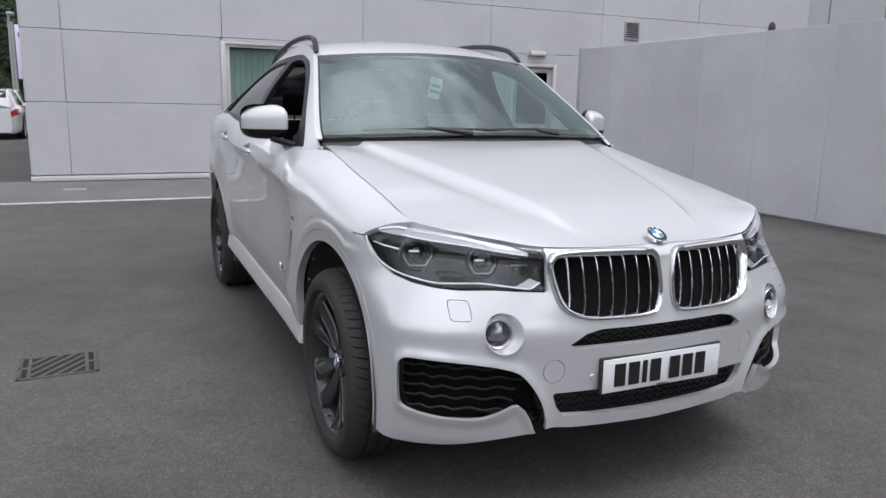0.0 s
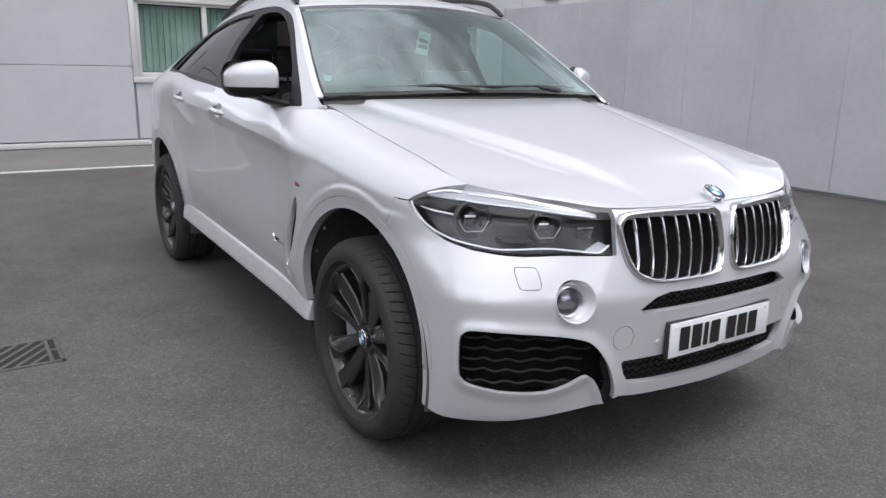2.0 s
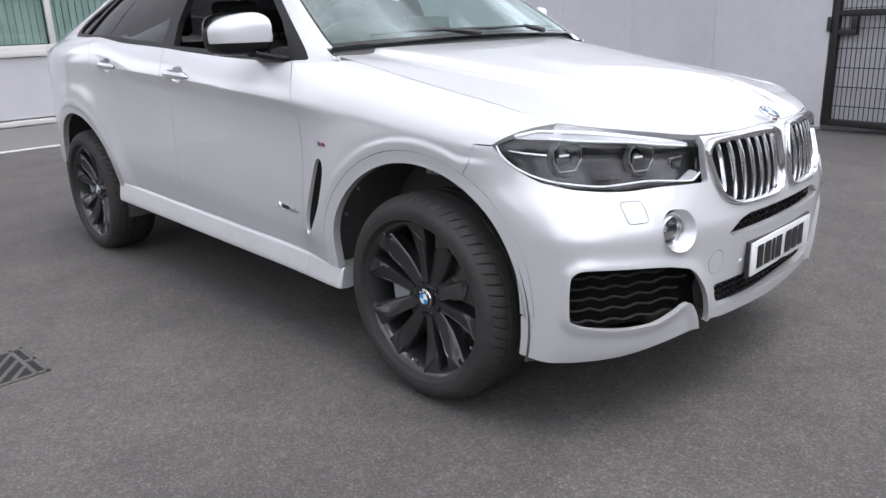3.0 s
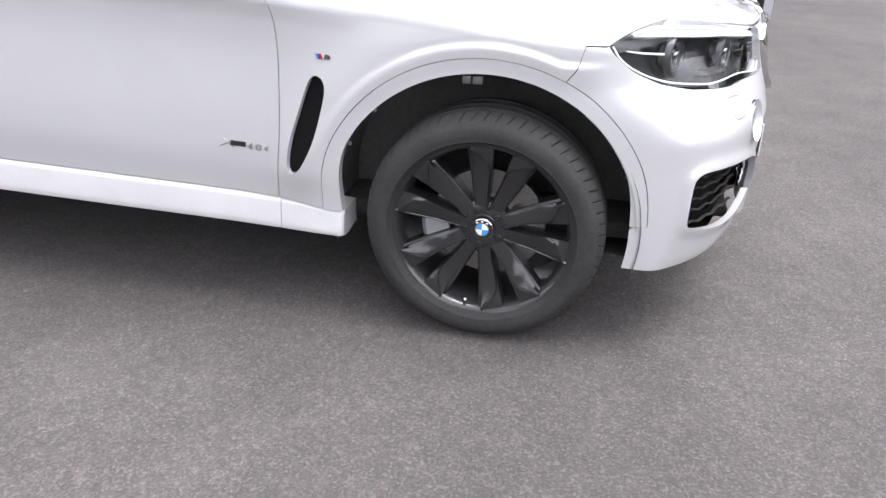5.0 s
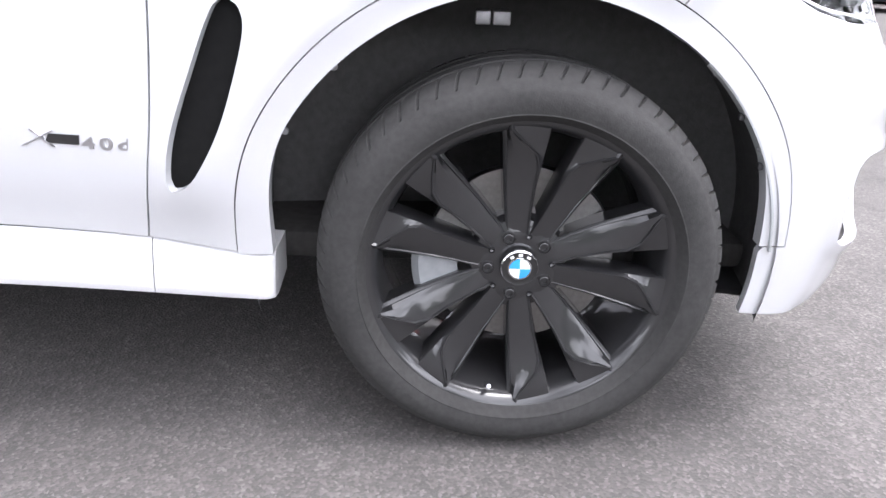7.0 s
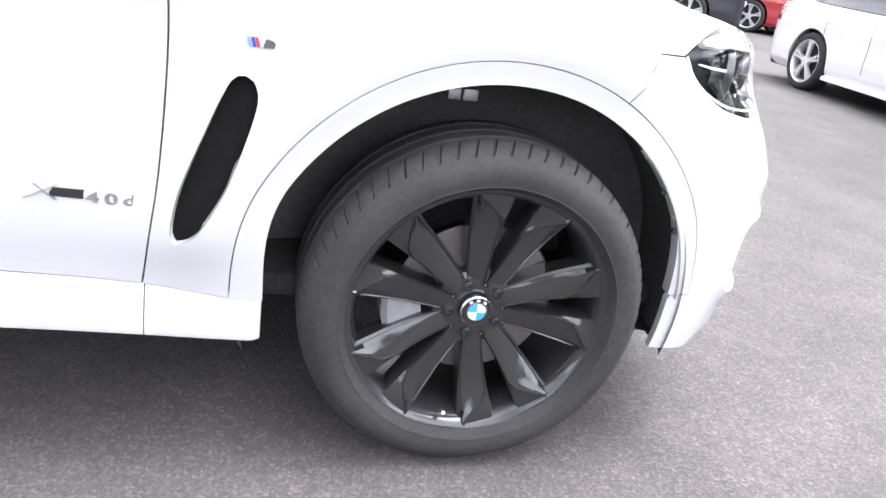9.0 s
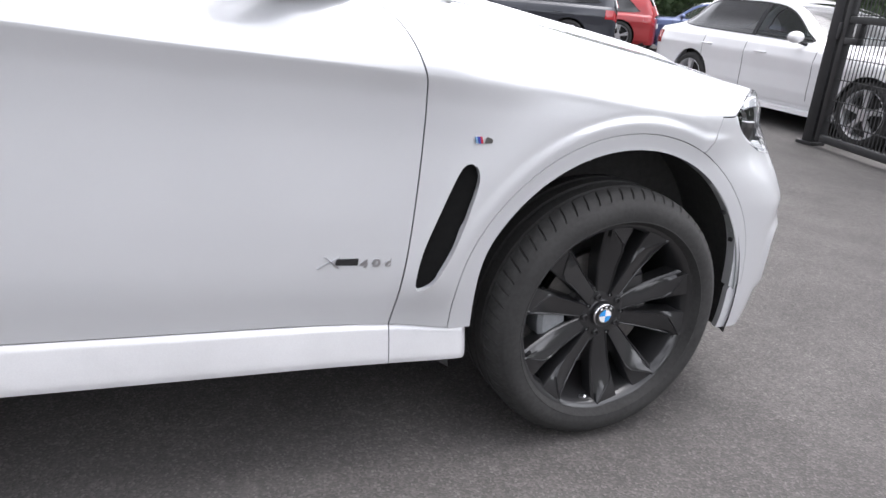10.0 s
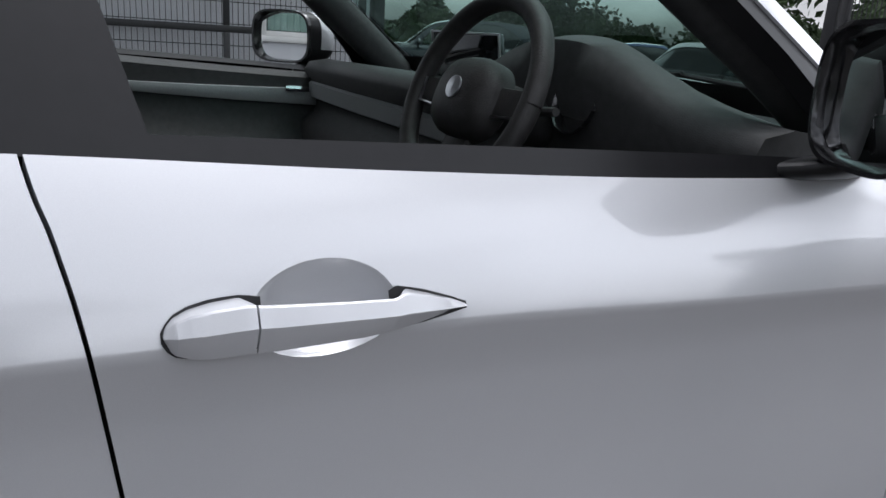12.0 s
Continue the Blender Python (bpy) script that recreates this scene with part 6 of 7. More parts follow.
# ---- the yard ----
def lie(y):
    """Height of the ground, which rises gently towards the building."""
    return -0.02 + 0.025 * np.clip(np.asarray(y, float) - 4.5, 0, 5.3)


def build_ground():
    bm = bmesh.new()
    xs = [-400, -60, -12, -6, -3, 0, 3, 6.5, 12, 60, 400]
    ys = [-400, -60, -20, -8, -2, 0, 2, 4.5, 7.45, 9.8, 14, 60, 400]
    grid = [[bm.verts.new((x, y, float(lie(y)))) for y in ys] for x in xs]
    for i in range(len(xs) - 1):
        for j in range(len(ys) - 1):
            bm.faces.new((grid[i][j], grid[i + 1][j], grid[i + 1][j + 1], grid[i][j + 1]))
    tagged(part("ground", bm, TARMAC), "worn grey tarmac yard with fine pale chippings", "ground", kind="structure")
    bm = bmesh.new()
    loft(bm, [[(x, y, float(lie(y)) + h) for y, h in ((7.56, -0.02), (7.56, 0.004), (9.62, 0.004), (9.62, -0.02))] for x in (-30, 6.2)], True, True)
    tagged(part("pavement", bm, CONCRETE), "grey concrete apron along the building", "pavement", kind="structure")
    bm = bmesh.new()
    loft(bm, [[(x, y, float(lie(y)) + h) for y, h in ((7.48, -0.01), (7.48, 0.009), (7.555, 0.009), (7.555, -0.01))] for x in (-30, 6.2)], True, True)
    tagged(part("ground_line", bm, LINE), "worn white painted line on tarmac", "road marking", kind="structure")
    bm = bmesh.new()
    brick(bm, (-2.25, 8.55, 0.06), (-1.95, 8.75, float(lie(8.65)) + 0.008))
    tagged(part("cover_plate", bm, GALV), "small pale metal cover set in concrete", "cover")


def build_grate():
    m = pose(-1.985, 1.45, -0.02, 0, 0, 1.5)
    g = thing("drain_grate", "cast iron drain grate with slanting slots in the tarmac", "drain grate", at=m)
    w, d = 0.185, 0.172
    bm = bmesh.new()
    for lo, hi in (((-w, -d, -0.03), (w, -d + 0.022, 0.006)), ((-w, d - 0.022, -0.03), (w, d, 0.006)), ((-w, -d, -0.03), (-w + 0.02, d, 0.006)), ((w - 0.02, -d, -0.03), (w, d, 0.006)), ((-w + 0.045, -d, -0.03), (-w + 0.062, d, 0.006)), ((w - 0.062, -d, -0.03), (w - 0.045, d, 0.006)), ((-w, -0.012, -0.03), (-w + 0.05, 0.012, 0.006)), ((w - 0.05, -0.012, -0.03), (w, 0.012, 0.006))):
        brick(bm, lo, hi, 0.003)
    part("frame", bm, CASTIRON, g)
    x0, x1, y0, y1 = -w + 0.06, w - 0.06, -d + 0.02, d - 0.02
    for k in range(12):
        c = -0.36 + 0.065 * k                      # bars run x = c + t, y = t
        ends = []
        for t in np.linspace(-0.5, 0.5, 400):
            x, y = c + t * 0.75, t
            if x0 <= x <= x1 and y0 <= y <= y1:
                ends.append((x, y))
        if len(ends) > 12:
            a, b = Vector((*ends[0], 0)), Vector((*ends[-1], 0))
            n = Vector((-(b - a).y, (b - a).x, 0)).normalized() * 0.010
            bm = bmesh.new()
            loft(bm, [[p + n * s + Vector((0, 0, z)) for s, z in ((-1, -0.03), (-1, 0.003), (-0.8, 0.005), (0.8, 0.005), (1, 0.003), (1, -0.03))] for p in (a, b)])
            part("bar", bm, CASTIRON, g)
    # no hole here: a flat black sheet gives the shade between the bars
    bm = bmesh.new()
    brick(bm, (-w, -d, 0.0015), (w, d, 0.003))
    part("pit", bm, PIT_SHADE, g, "black sheet standing in for the shaded drain opening")


def build_building():
    y0, base, top = 9.6, float(lie(9.6)), 6.6
    x0, x1 = -2.64, 12.75
    wx0, wx1, wz0, wz1 = 0.13, 2.33, 1.13, 2.20
    dx0, dx1, dz1 = 5.28, 6.14, 2.05
    bm = bmesh.new()
    for lo, hi in (((x0, y0, base - 0.1), (wx0, y0 + 0.3, top)), ((wx0, y0, base - 0.1), (wx1, y0 + 0.3, wz0)), ((wx0, y0, wz1), (wx1, y0 + 0.3, top)), ((wx1, y0, base - 0.1), (dx0, y0 + 0.3, top)), ((dx0, y0, dz1), (dx1, y0 + 0.3, top)), ((dx1, y0, base - 0.1), (x1, y0 + 0.3, top)),
                   ((x0, y0 + 0.3, base - 0.1), (x0 + 0.3, 22, top)), ((x1 - 0.3, y0 + 0.3, base - 0.1), (x1, 22, top)), ((x0, 21.7, base - 0.1), (x1, 22, top)), ((x0, y0, top), (x1, 22, top + 0.2))):
        brick(bm, lo, hi)
    wall = tagged(part("wall_north", bm, WALLGREY), "pale grey clad building wall", "wall", kind="structure")
    # cladding panels, with open joints, in courses 1.02 m high
    zs = [base + 0.10, 1.262, 2.285, 3.08, 4.15, 5.2, top + 0.2]
    xs = [x0 - 0.03, -2.155, 0.07, 2.36, 4.78, 7.2, 9.6, x1]
    for i in range(len(xs) - 1):
        for j in range(len(zs) - 1):
            boxes = [(xs[i], xs[i + 1], zs[j], zs[j + 1])]
            for hx0, hx1, hz0, hz1 in ((wx0 - 0.09, wx1 + 0.09, wz0 - 0.10, wz1 + 0.04), (dx0 - 0.06, dx1 + 0.06, 0, dz1 + 0.06)):
                nxt = []
                for a, b, c, d in boxes:
                    if a < hx1 and b > hx0 and c < hz1 and d > hz0:
                        nxt += [q for q in ((a, min(hx0, b), c, d), (max(hx1, a), b, c, d), (max(a, hx0), min(b, hx1), c, min(hz0, d)), (max(a, hx0), min(b, hx1), max(hz1, c), d)) if q[1] - q[0] > 0.03 and q[3] - q[2] > 0.03]
                    else:
                        nxt.append((a, b, c, d))
                boxes = nxt
            for a, b, c, d in boxes:
                bm = bmesh.new()
                brick(bm, (a + 0.002, y0 - 0.045, c + 0.003), (b - 0.002, y0 - 0.002, d - 0.003), 0.005, None, 1)
                part("panel", bm, CLADDING, wall)
    for j in range(len(zs) - 1):
        for k in range(5):
            bm = bmesh.new()
            brick(bm, (x0 - 0.045, y0 - 0.04 + 2.4 * k, zs[j] + 0.005), (x0 - 0.003, y0 - 0.05 + 2.4 * (k + 1), zs[j + 1] - 0.005), 0.006, None, 1)
            part("panel", bm, CLADDING, wall)
    bm = bmesh.new()
    brick(bm, (x0 - 0.05, y0 - 0.075, base + 0.012), (dx0 - 0.1, y0 - 0.002, base + 0.085), 0.006)
    brick(bm, (x0 - 0.02, y0 - 0.02, base - 0.05), (dx0 - 0.1, y0 - 0.001, base + 0.01))
    tagged(part("baseboard", bm, FRAMEWHITE), "white metal drip trim at the wall's foot", "trim", kind="structure")
    # window with vertical blinds
    win = tagged(part("window_1", window_frame(wx0, wx1, wz0, wz1, y0), FRAMEWHITE), "white framed window with closed green-grey vertical blinds", "window", kind="structure")
    for a, b in ((wx0 + 0.05, 1.09), (1.16, wx1 - 0.05)):
        bm = bmesh.new()
        brick(bm, (a, y0 + 0.03, wz0 + 0.05), (b, y0 + 0.036, wz1 - 0.05))
        g = part("pane", bm, pane("window_glass", (0.75, 0.82, 0.80), 0.0, 1.5), win)
        g.visible_shadow = False
        n = int((b - a) / 0.09)
        for k in range(n):
            x = a + (k + 0.5) * (b - a) / n
            bm = bmesh.new()
            brick(bm, (-0.046, -0.002, wz0 + 0.06), (0.046, 0.002, wz1 - 0.06), 0, Matrix.Translation((x, y0 + 0.11, 0)) @ pose(0, 0, 0, 0, 0, 13))
            part("blind_slat", bm, BLIND, win)
    # flat dark sheet in place of the unlit room
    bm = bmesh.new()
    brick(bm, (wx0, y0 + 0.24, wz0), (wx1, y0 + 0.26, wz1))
    part("room_behind", bm, UNLIT_SHEET, win)
    # service door with glazing
    bm = bmesh.new()
    for lo, hi in (((dx0 - 0.06, y0 - 0.06, base), (dx0, y0 + 0.06, dz1 + 0.06)), ((dx1, y0 - 0.06, base), (dx1 + 0.06, y0 + 0.06, dz1 + 0.06)), ((dx0, y0 - 0.06, dz1), (dx1, y0 + 0.06, dz1 + 0.06))):
        brick(bm, lo, hi, 0.004)
    door = tagged(part("door_1", bm, FRAMEWHITE), "grey glazed service door in a pale frame", "door", kind="structure")
    bm = bmesh.new()
    for lo, hi in (((dx0, y0, base), (dx1, y0 + 0.045, 1.0)), ((dx0, y0, 1.0), (dx0 + 0.1, y0 + 0.045, dz1)), ((dx1 - 0.1, y0, 1.0), (dx1, y0 + 0.045, dz1)), ((dx0 + 0.1, y0, dz1 - 0.1), (dx1 - 0.1, y0 + 0.045, dz1))):
        brick(bm, lo, hi, 0.003)
    part("door_leaf", bm, WALLGREY, door)
    bm = bmesh.new()
    brick(bm, (dx0 + 0.1, y0 + 0.015, 1.0), (dx1 - 0.1, y0 + 0.03, dz1 - 0.1))
    part("pane", bm, TINT, door)
    bm = bmesh.new()
    tube(bm, [(dx0 + 0.07, y0, 1.0), (dx0 + 0.07, y0 - 0.05, 1.0), (dx0 + 0.2, y0 - 0.05, 1.0)], 0.01, 8)
    part("door_handle", bm, SATIN, door)
    # bulkhead lamp over the door
    lamp = thing("wall_lamp", "grey bulkhead wall lamp over the door", "lamp", at=pose(5.75, y0 - 0.045, 2.29))
    bm = bmesh.new()
    brick(bm, (-0.18, -0.05, -0.05), (0.18, 0, 0.05), 0.012)
    part("base", bm, WALLGREY, lamp)
    bm = bmesh.new()
    brick(bm, (-0.165, -0.09, -0.04), (0.165, -0.05, 0.04), 0.02, None, 3)
    part("diffuser", bm, mat("dusty_diffuser", (0.55, 0.55, 0.52), 0.35), lamp)
    # louvred vent
    vent = thing("wall_vent", "grey louvred vent in the cladding", "vent", at=pose(7.91, y0 - 0.045, 2.82))
    bm = bmesh.new()
    for lo, hi in (((-0.17, -0.03, -0.17), (-0.145, 0, 0.17)), ((0.145, -0.03, -0.17), (0.17, 0, 0.17)), ((-0.145, -0.03, -0.17), (0.145, 0, -0.145)), ((-0.145, -0.03, 0.145), (0.145, 0, 0.17))):
        brick(bm, lo, hi, 0.003)
    part("frame", bm, GALV, vent)
    # dark sheet stands in for the shade behind the louvres
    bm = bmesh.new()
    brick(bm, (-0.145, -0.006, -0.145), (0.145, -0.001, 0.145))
    part("backing", bm, UNLIT_SHEET, vent)
    for k in range(8):
        bm = bmesh.new()
        brick(bm, (-0.145, -0.014, -0.002), (0.145, 0.014, 0.002), 0, pose(0, -0.018, -0.125 + 0.036 * k, 40))
        part("slat", bm, GALV, vent)
    # taller grey block behind the corner
    bm = bmesh.new()
    brick(bm, (12.8, 13.0, 0), (30, 30, 7.5), 0.02)
    block = tagged(part("wall_far", bm, WALLGREY), "grey wall of a further block", "wall", kind="structure")
    for k in range(7):
        bm = bmesh.new()
        brick(bm, (12.84 + 2.4 * k, 12.95, 0.2), (12.8 + 2.4 * (k + 1) - 0.02, 12.998, 7.4), 0.006, None, 1)
        part("panel", bm, WALLGREY, block)


def window_frame(x0, x1, z0, z1, y0):
    bm = bmesh.new()
    for lo, hi in (((x0 - 0.09, y0 - 0.06, z0 - 0.02), (x0 - 0.02, y0 + 0.06, z1 + 0.04)), ((x1 + 0.02, y0 - 0.06, z0 - 0.02), (x1 + 0.09, y0 + 0.06, z1 + 0.04)), ((x0 - 0.02, y0 - 0.06, z1 - 0.01), (x1 + 0.02, y0 + 0.06, z1 + 0.04)), ((x0 - 0.09, y0 - 0.075, z0 - 0.10), (x1 + 0.09, y0 + 0.06, z0 - 0.02)),
                   ((x0 - 0.02, y0 - 0.02, z0 - 0.02), (x0 + 0.05, y0 + 0.06, z1 - 0.01)), ((x1 - 0.05, y0 - 0.02, z0 - 0.02), (x1 + 0.02, y0 + 0.06, z1 - 0.01)), ((x0 + 0.05, y0 - 0.02, z0 - 0.02), (x1 - 0.05, y0 + 0.06, z0 + 0.05)), ((x0 + 0.05, y0 - 0.02, z1 - 0.05), (x1 - 0.05, y0 + 0.06, z1 - 0.01)), ((1.09, y0 - 0.02, z0 + 0.05), (1.16, y0 + 0.06, z1 - 0.05))):
        brick(bm, lo, hi, 0.004)
    return bm


def build_fence():
    """Tall solid fence of painted panels, with a spiked strip along part of its top."""
    bm = bmesh.new()
    brick(bm, (6.14, 1.12, -0.1), (6.26, 8.60, 2.31), 0.003)
    brick(bm, (6.20, -1.95, -0.1), (6.30, 1.12, 2.31), 0.003)
    fence = tagged(part("wall_east", bm, FENCEMAT), "pale grey painted panel fence, two and a third metres high", "fence", kind="structure")
    ys = [1.12, 2.40, 3.52, 4.58, 5.66, 6.7, 7.7, 8.60]
    for a, b in zip(ys, ys[1:]):
        bm = bmesh.new()
        brick(bm, (6.10, a + 0.001, 0.012), (6.139, b - 0.001, 2.335), 0.003, None, 1)
        part("panel", bm, FENCEMAT, fence)
    for a, b in ((-1.95, -0.95), (-0.95, 0.1), (0.1, 1.12)):
        bm = bmesh.new()
        brick(bm, (6.165, a + 0.001, 0.012), (6.199, b - 0.001, 2.335), 0.003, None, 1)
        part("panel", bm, FENCEMAT, fence)
    bm = bmesh.new()
    brick(bm, (6.08, 8.60, -0.1), (6.28, 8.66, 2.36), 0.004)
    part("end_post", bm, WALLGREY, fence)
    bm = bmesh.new()
    for k in range(90):
        y = 4.62 + 0.030 * k
        tube(bm, [(6.19, y, 2.32), (6.16 + 0.02 * (k % 2), y + 0.03, 2.375)], [0.004, 0.0015], 4)
    tube(bm, [(6.19, 4.57, 2.335), (6.19, 7.37, 2.335)], 0.006, 5)
    tagged(part("spike_strip", bm, GALV), "row of small metal spikes along the fence top", "spikes")
    bm = bmesh.new()
    loft(bm, [[(6.18 + 0.05 * r * math.cos(t), 4.54 + 0.05 * r * math.sin(t), z) for t in np.linspace(0, 2 * math.pi, 12, endpoint=False)] for r, z in ((0.9, 2.29), (0.9, 2.39), (0.75, 2.42), (0.2, 2.45))])
    tagged(part("post_cap", bm, IRON), "black rounded post top on the fence", "post")


def gate(a, b, lock_at_a, height, label):
    """A black steel gate leaf of welded mesh from a to b, with a lock box at one end."""
    d = Vector((b[0] - a[0], b[1] - a[1], 0))
    n = d.length
    m = Matrix.Translation((a[0], a[1], 0)) @ pose(0, 0, 0, 0, 0, math.degrees(math.atan2(d.y, d.x)))
    g = thing("metal_gate", label, "gate", at=m)
    s = 0.035
    for name, boxes in (("stile", [((0, -s, 0.04), (2 * s, s, height))]), ("stile", [((n - 2 * s, -s, 0.04), (n, s, height))]),
                        ("rail", [((2 * s, -s, 0.04), (n - 2 * s, s, 0.04 + 2 * s))]), ("rail", [((2 * s, -s * 0.8, 1.17), (n - 2 * s, s * 0.8, 1.235))]), ("rail", [((2 * s, -s, height - 2 * s), (n - 2 * s, s, height))])):
        bm = bmesh.new()
        for lo, hi in boxes:
            brick(bm, lo, hi, 0.006)
        part(name, bm, IRON, g)
    if n > 1.8:
        bm = bmesh.new()
        brick(bm, (n / 2 - 0.03, -s * 0.8, 0.11), (n / 2 + 0.03, s * 0.8, 1.17), 0.005)
        brick(bm, (n / 2 - 0.03, -s * 0.8, 1.235), (n / 2 + 0.03, s * 0.8, height - 2 * s), 0.005)
        part("stile", bm, IRON, g)
    x = 0.0 if lock_at_a else n - 0.30
    bm = bmesh.new()
    brick(bm, (x + 0.07, -s, 0.98), (x + 0.26, s, 1.04), 0.004)
    brick(bm, (x + 0.20, -s, 1.04), (x + 0.26, s, 1.17), 0.004)
    part("lock_bracket", bm, IRON, g)
    bm = bmesh.new()
    brick(bm, (-0.045 if lock_at_a else n, -0.05, 1.02), (0.0 if lock_at_a else n + 0.045, 0.05, 1.17), 0.008)
    part("lock_box", bm, IRON, g)
    wires = bmesh.new()
    k = 0
    while 0.07 + 0.05 * k < n - 0.07:
        x = 0.07 + 0.05 * k
        brick(wires, (x - 0.003, -0.004, 0.08), (x + 0.003, 0.004, height - 0.05))
        k += 1
    z = 0.25
    while z < height - 0.05:
        for y in (-0.008, 0.008):
            brick(wires, (0.06, y - 0.004, z - 0.004), (n - 0.06, y + 0.004, z + 0.004))
        z += 0.2
    tagged(part("wire_mesh", wires, IRON, g), kind="stuff")
    return g


def post(x, y, h, w=0.06):
    bm = bmesh.new()
    brick(bm, (-w, -w, -0.05), (w, w, h), 0.01)
    brick(bm, (-w * 1.6, -w * 1.6, -0.02), (w * 1.6, w * 1.6, 0.012), 0.003)
    p = thing("gate_post", "square black steel gate post", "post", "gate posts", at=pose(x, y, 0))
    part("shaft", bm, IRON, p)
    bm = bmesh.new()
    for z in (0.35, 1.9):
        revolve(bm, [(0.0001, 0.10), (0.022, 0.10), (0.022, 0.05), (0.0001, 0.05)], 12, Matrix.Translation((0, 0, z)) @ pose(0, 0, 0, 0, 0, 0))
    part("hinge", bm, IRON, p)


# ---- other parked cars, seen beyond the gate ----
def parked_car(at, paint, label, length=4.62, width=1.81, height=1.43, suv=False, glass=None, group="parked cars"):
    """A plainer car: body, cabin, windows, wheels, lamps. Its own y runs back from the front axle; x to its right is minus."""
    car = thing("car", label, "car", group)
    wb, oh = length * 0.605, length * 0.17
    end = length - oh
    hw = width / 2
    belt = height * (0.63 if suv else 0.645)
    deck = belt + (0.03 if suv else 0.02)
    hood_z = curve([-oh, -oh * 0.6, 0.0, wb * 0.27], [height * 0.42, height * 0.52, height * 0.60, belt])
    tops = curve([-oh, -oh * 0.6, 0.0, wb * 0.27, wb, end - 0.12, end], [height * 0.42, height * 0.53, height * 0.60, belt, belt + 0.03, deck, deck - 0.10])
    wides = curve([-oh, -oh * 0.75, -oh * 0.35, 0.2, wb * 0.5, wb, end - 0.35, end - 0.1, end], [0.55, 0.82, 0.95, 1.0, 1.0, 1.0, 0.95, 0.86, 0.70])
    r = 0.33 if not suv else 0.37

    def side(y, v):
        z0 = 0.20 + 0.02 * np.abs(v)
        top = tops(y)
        low = np.where(y < -oh + 0.2, 0.22, 0.20)
        z = low + (top - low) * v
        k = np.interp(v, [0, 0.12, 0.30, 0.55, 0.74, 0.78, 0.92, 1.0], [0.90, 0.965, 0.985, 0.985, 1.0, 0.998, 0.965, 0.90])
        return np.stack([hw * wides(y) * k, y, z], 1)
    roof_y = [wb * 0.27, wb * 0.52, wb * 0.75, wb * 0.98] + ([end - 0.28, end - 0.02] if suv else [end - 0.50, end - 0.10])
    roof_z = curve(roof_y, [belt, height - 0.10, height - 0.012, height - 0.015, height - 0.10, belt + 0.02] if suv else [belt, height - 0.10, height - 0.01, height - 0.03, belt + 0.14, deck])
    roof_s = curve(roof_y, [hw * 0.80, hw * 0.68, hw * 0.63, hw * 0.62, hw * 0.64, hw * 0.66])
    ys = np.linspace(-oh, end, 120)
    arches = [lambda p, u, v, y0=y0: np.hypot(p[:, 1] - y0, p[:, 2] - r) - r * 1.13 for y0 in (0.0, wb)]
    sheet_part("body_side", sheet(side, ys, np.linspace(0, 1, 40), arches, 0.03), paint, car, "", (-1, 1))

    def lid(y, p):
        t, s = tops(y), hw * wides(y) * 0.90
        return np.stack([p * s, y, t + 0.05 * (1 - p ** 4)], 1)
    sheet_part("bonnet", sheet(lid, np.linspace(-oh, wb * 0.30, 30), np.linspace(-1, 1, 24), [], 0.0), paint, car, "", (1,))
    sheet_part("boot_lid", sheet(lid, np.linspace(end - 0.75, end, 20), np.linspace(-1, 1, 24), [], 0.0), paint, car, "", (1,))
    for yy, name in ((-oh, "front_bumper"), (end, "rear_bumper")):
        def face(q, v, yy=yy):
            s, t = hw * float(wides(yy)) * 0.97, float(tops(yy))
            return np.stack([q * s, yy + (-0.06 if yy < 0 else 0.05) * (1 - q * q), 0.22 + (t + 0.03 - 0.22) * v], 1)
        sheet_part(name, sheet(face, np.linspace(-1, 1, 20), np.linspace(0, 1, 10), [], 0.0), paint, car, "", (1,))

    def top(y, p):
        c = 1 - p * p
        return np.stack([p * roof_s(y), y - np.interp(y, [roof_y[0], roof_y[2], roof_y[-1]], [0.10, 0, -0.08]) * c, roof_z(y) + 0.035 * c], 1)
    front = lambda p, u, v: np.minimum(np.minimum(0.93 - np.abs(v), u - roof_y[0] - 0.03), roof_y[1] + 0.10 - u)
    rearw = lambda p, u, v: np.minimum(np.minimum(0.92 - np.abs(v), u - roof_y[3] - 0.06), roof_y[-1] - 0.12 - u)
    yy = np.linspace(roof_y[0], roof_y[-1], 60)
    sheet_part("roof", sheet(top, yy, np.linspace(-1, 1, 40), [lambda p, u, v: -front(p, u, v), lambda p, u, v: -rearw(p, u, v)], 0.006), paint, car, "", (1,))
    sheet_part("windscreen", sheet(top, yy, np.linspace(-1, 1, 40), [front], 0.0, -0.002), TINT_CAR, car, "", (1,))
    sheet_part("rear_window", sheet(top, yy, np.linspace(-1, 1, 40), [rearw], 0.0, -0.002), TINT_CAR, car, "", (1,))

    def glasshouse(y, t):
        s0, s1 = hw * wides(y) * 0.90, roof_s(y)
        z0, z1 = tops(y), np.maximum(roof_z(y), tops(y) + 0.003)
        return np.stack([s0 + (s1 - s0) * t + 0.02 * np.sin(t * math.pi), y, z0 + (z1 - z0) * t], 1)
    gy0, gy1 = wb * 0.33, (end - 0.42 if suv else end - 0.62)
    zr = height - 0.075
    opening = rounded([(gy0, belt + 0.03), (wb * 0.6, belt + 0.035), (wb, belt + 0.055), (gy1, belt + 0.09), (gy1 - 0.06, belt + 0.17), (wb * 1.02, zr - 0.03), (wb * 0.8, zr), (wb * 0.62, zr - 0.015), (wb * 0.5, zr - 0.09), (gy0 + 0.14, belt + 0.14)], 3)
    bar = wb * 0.655
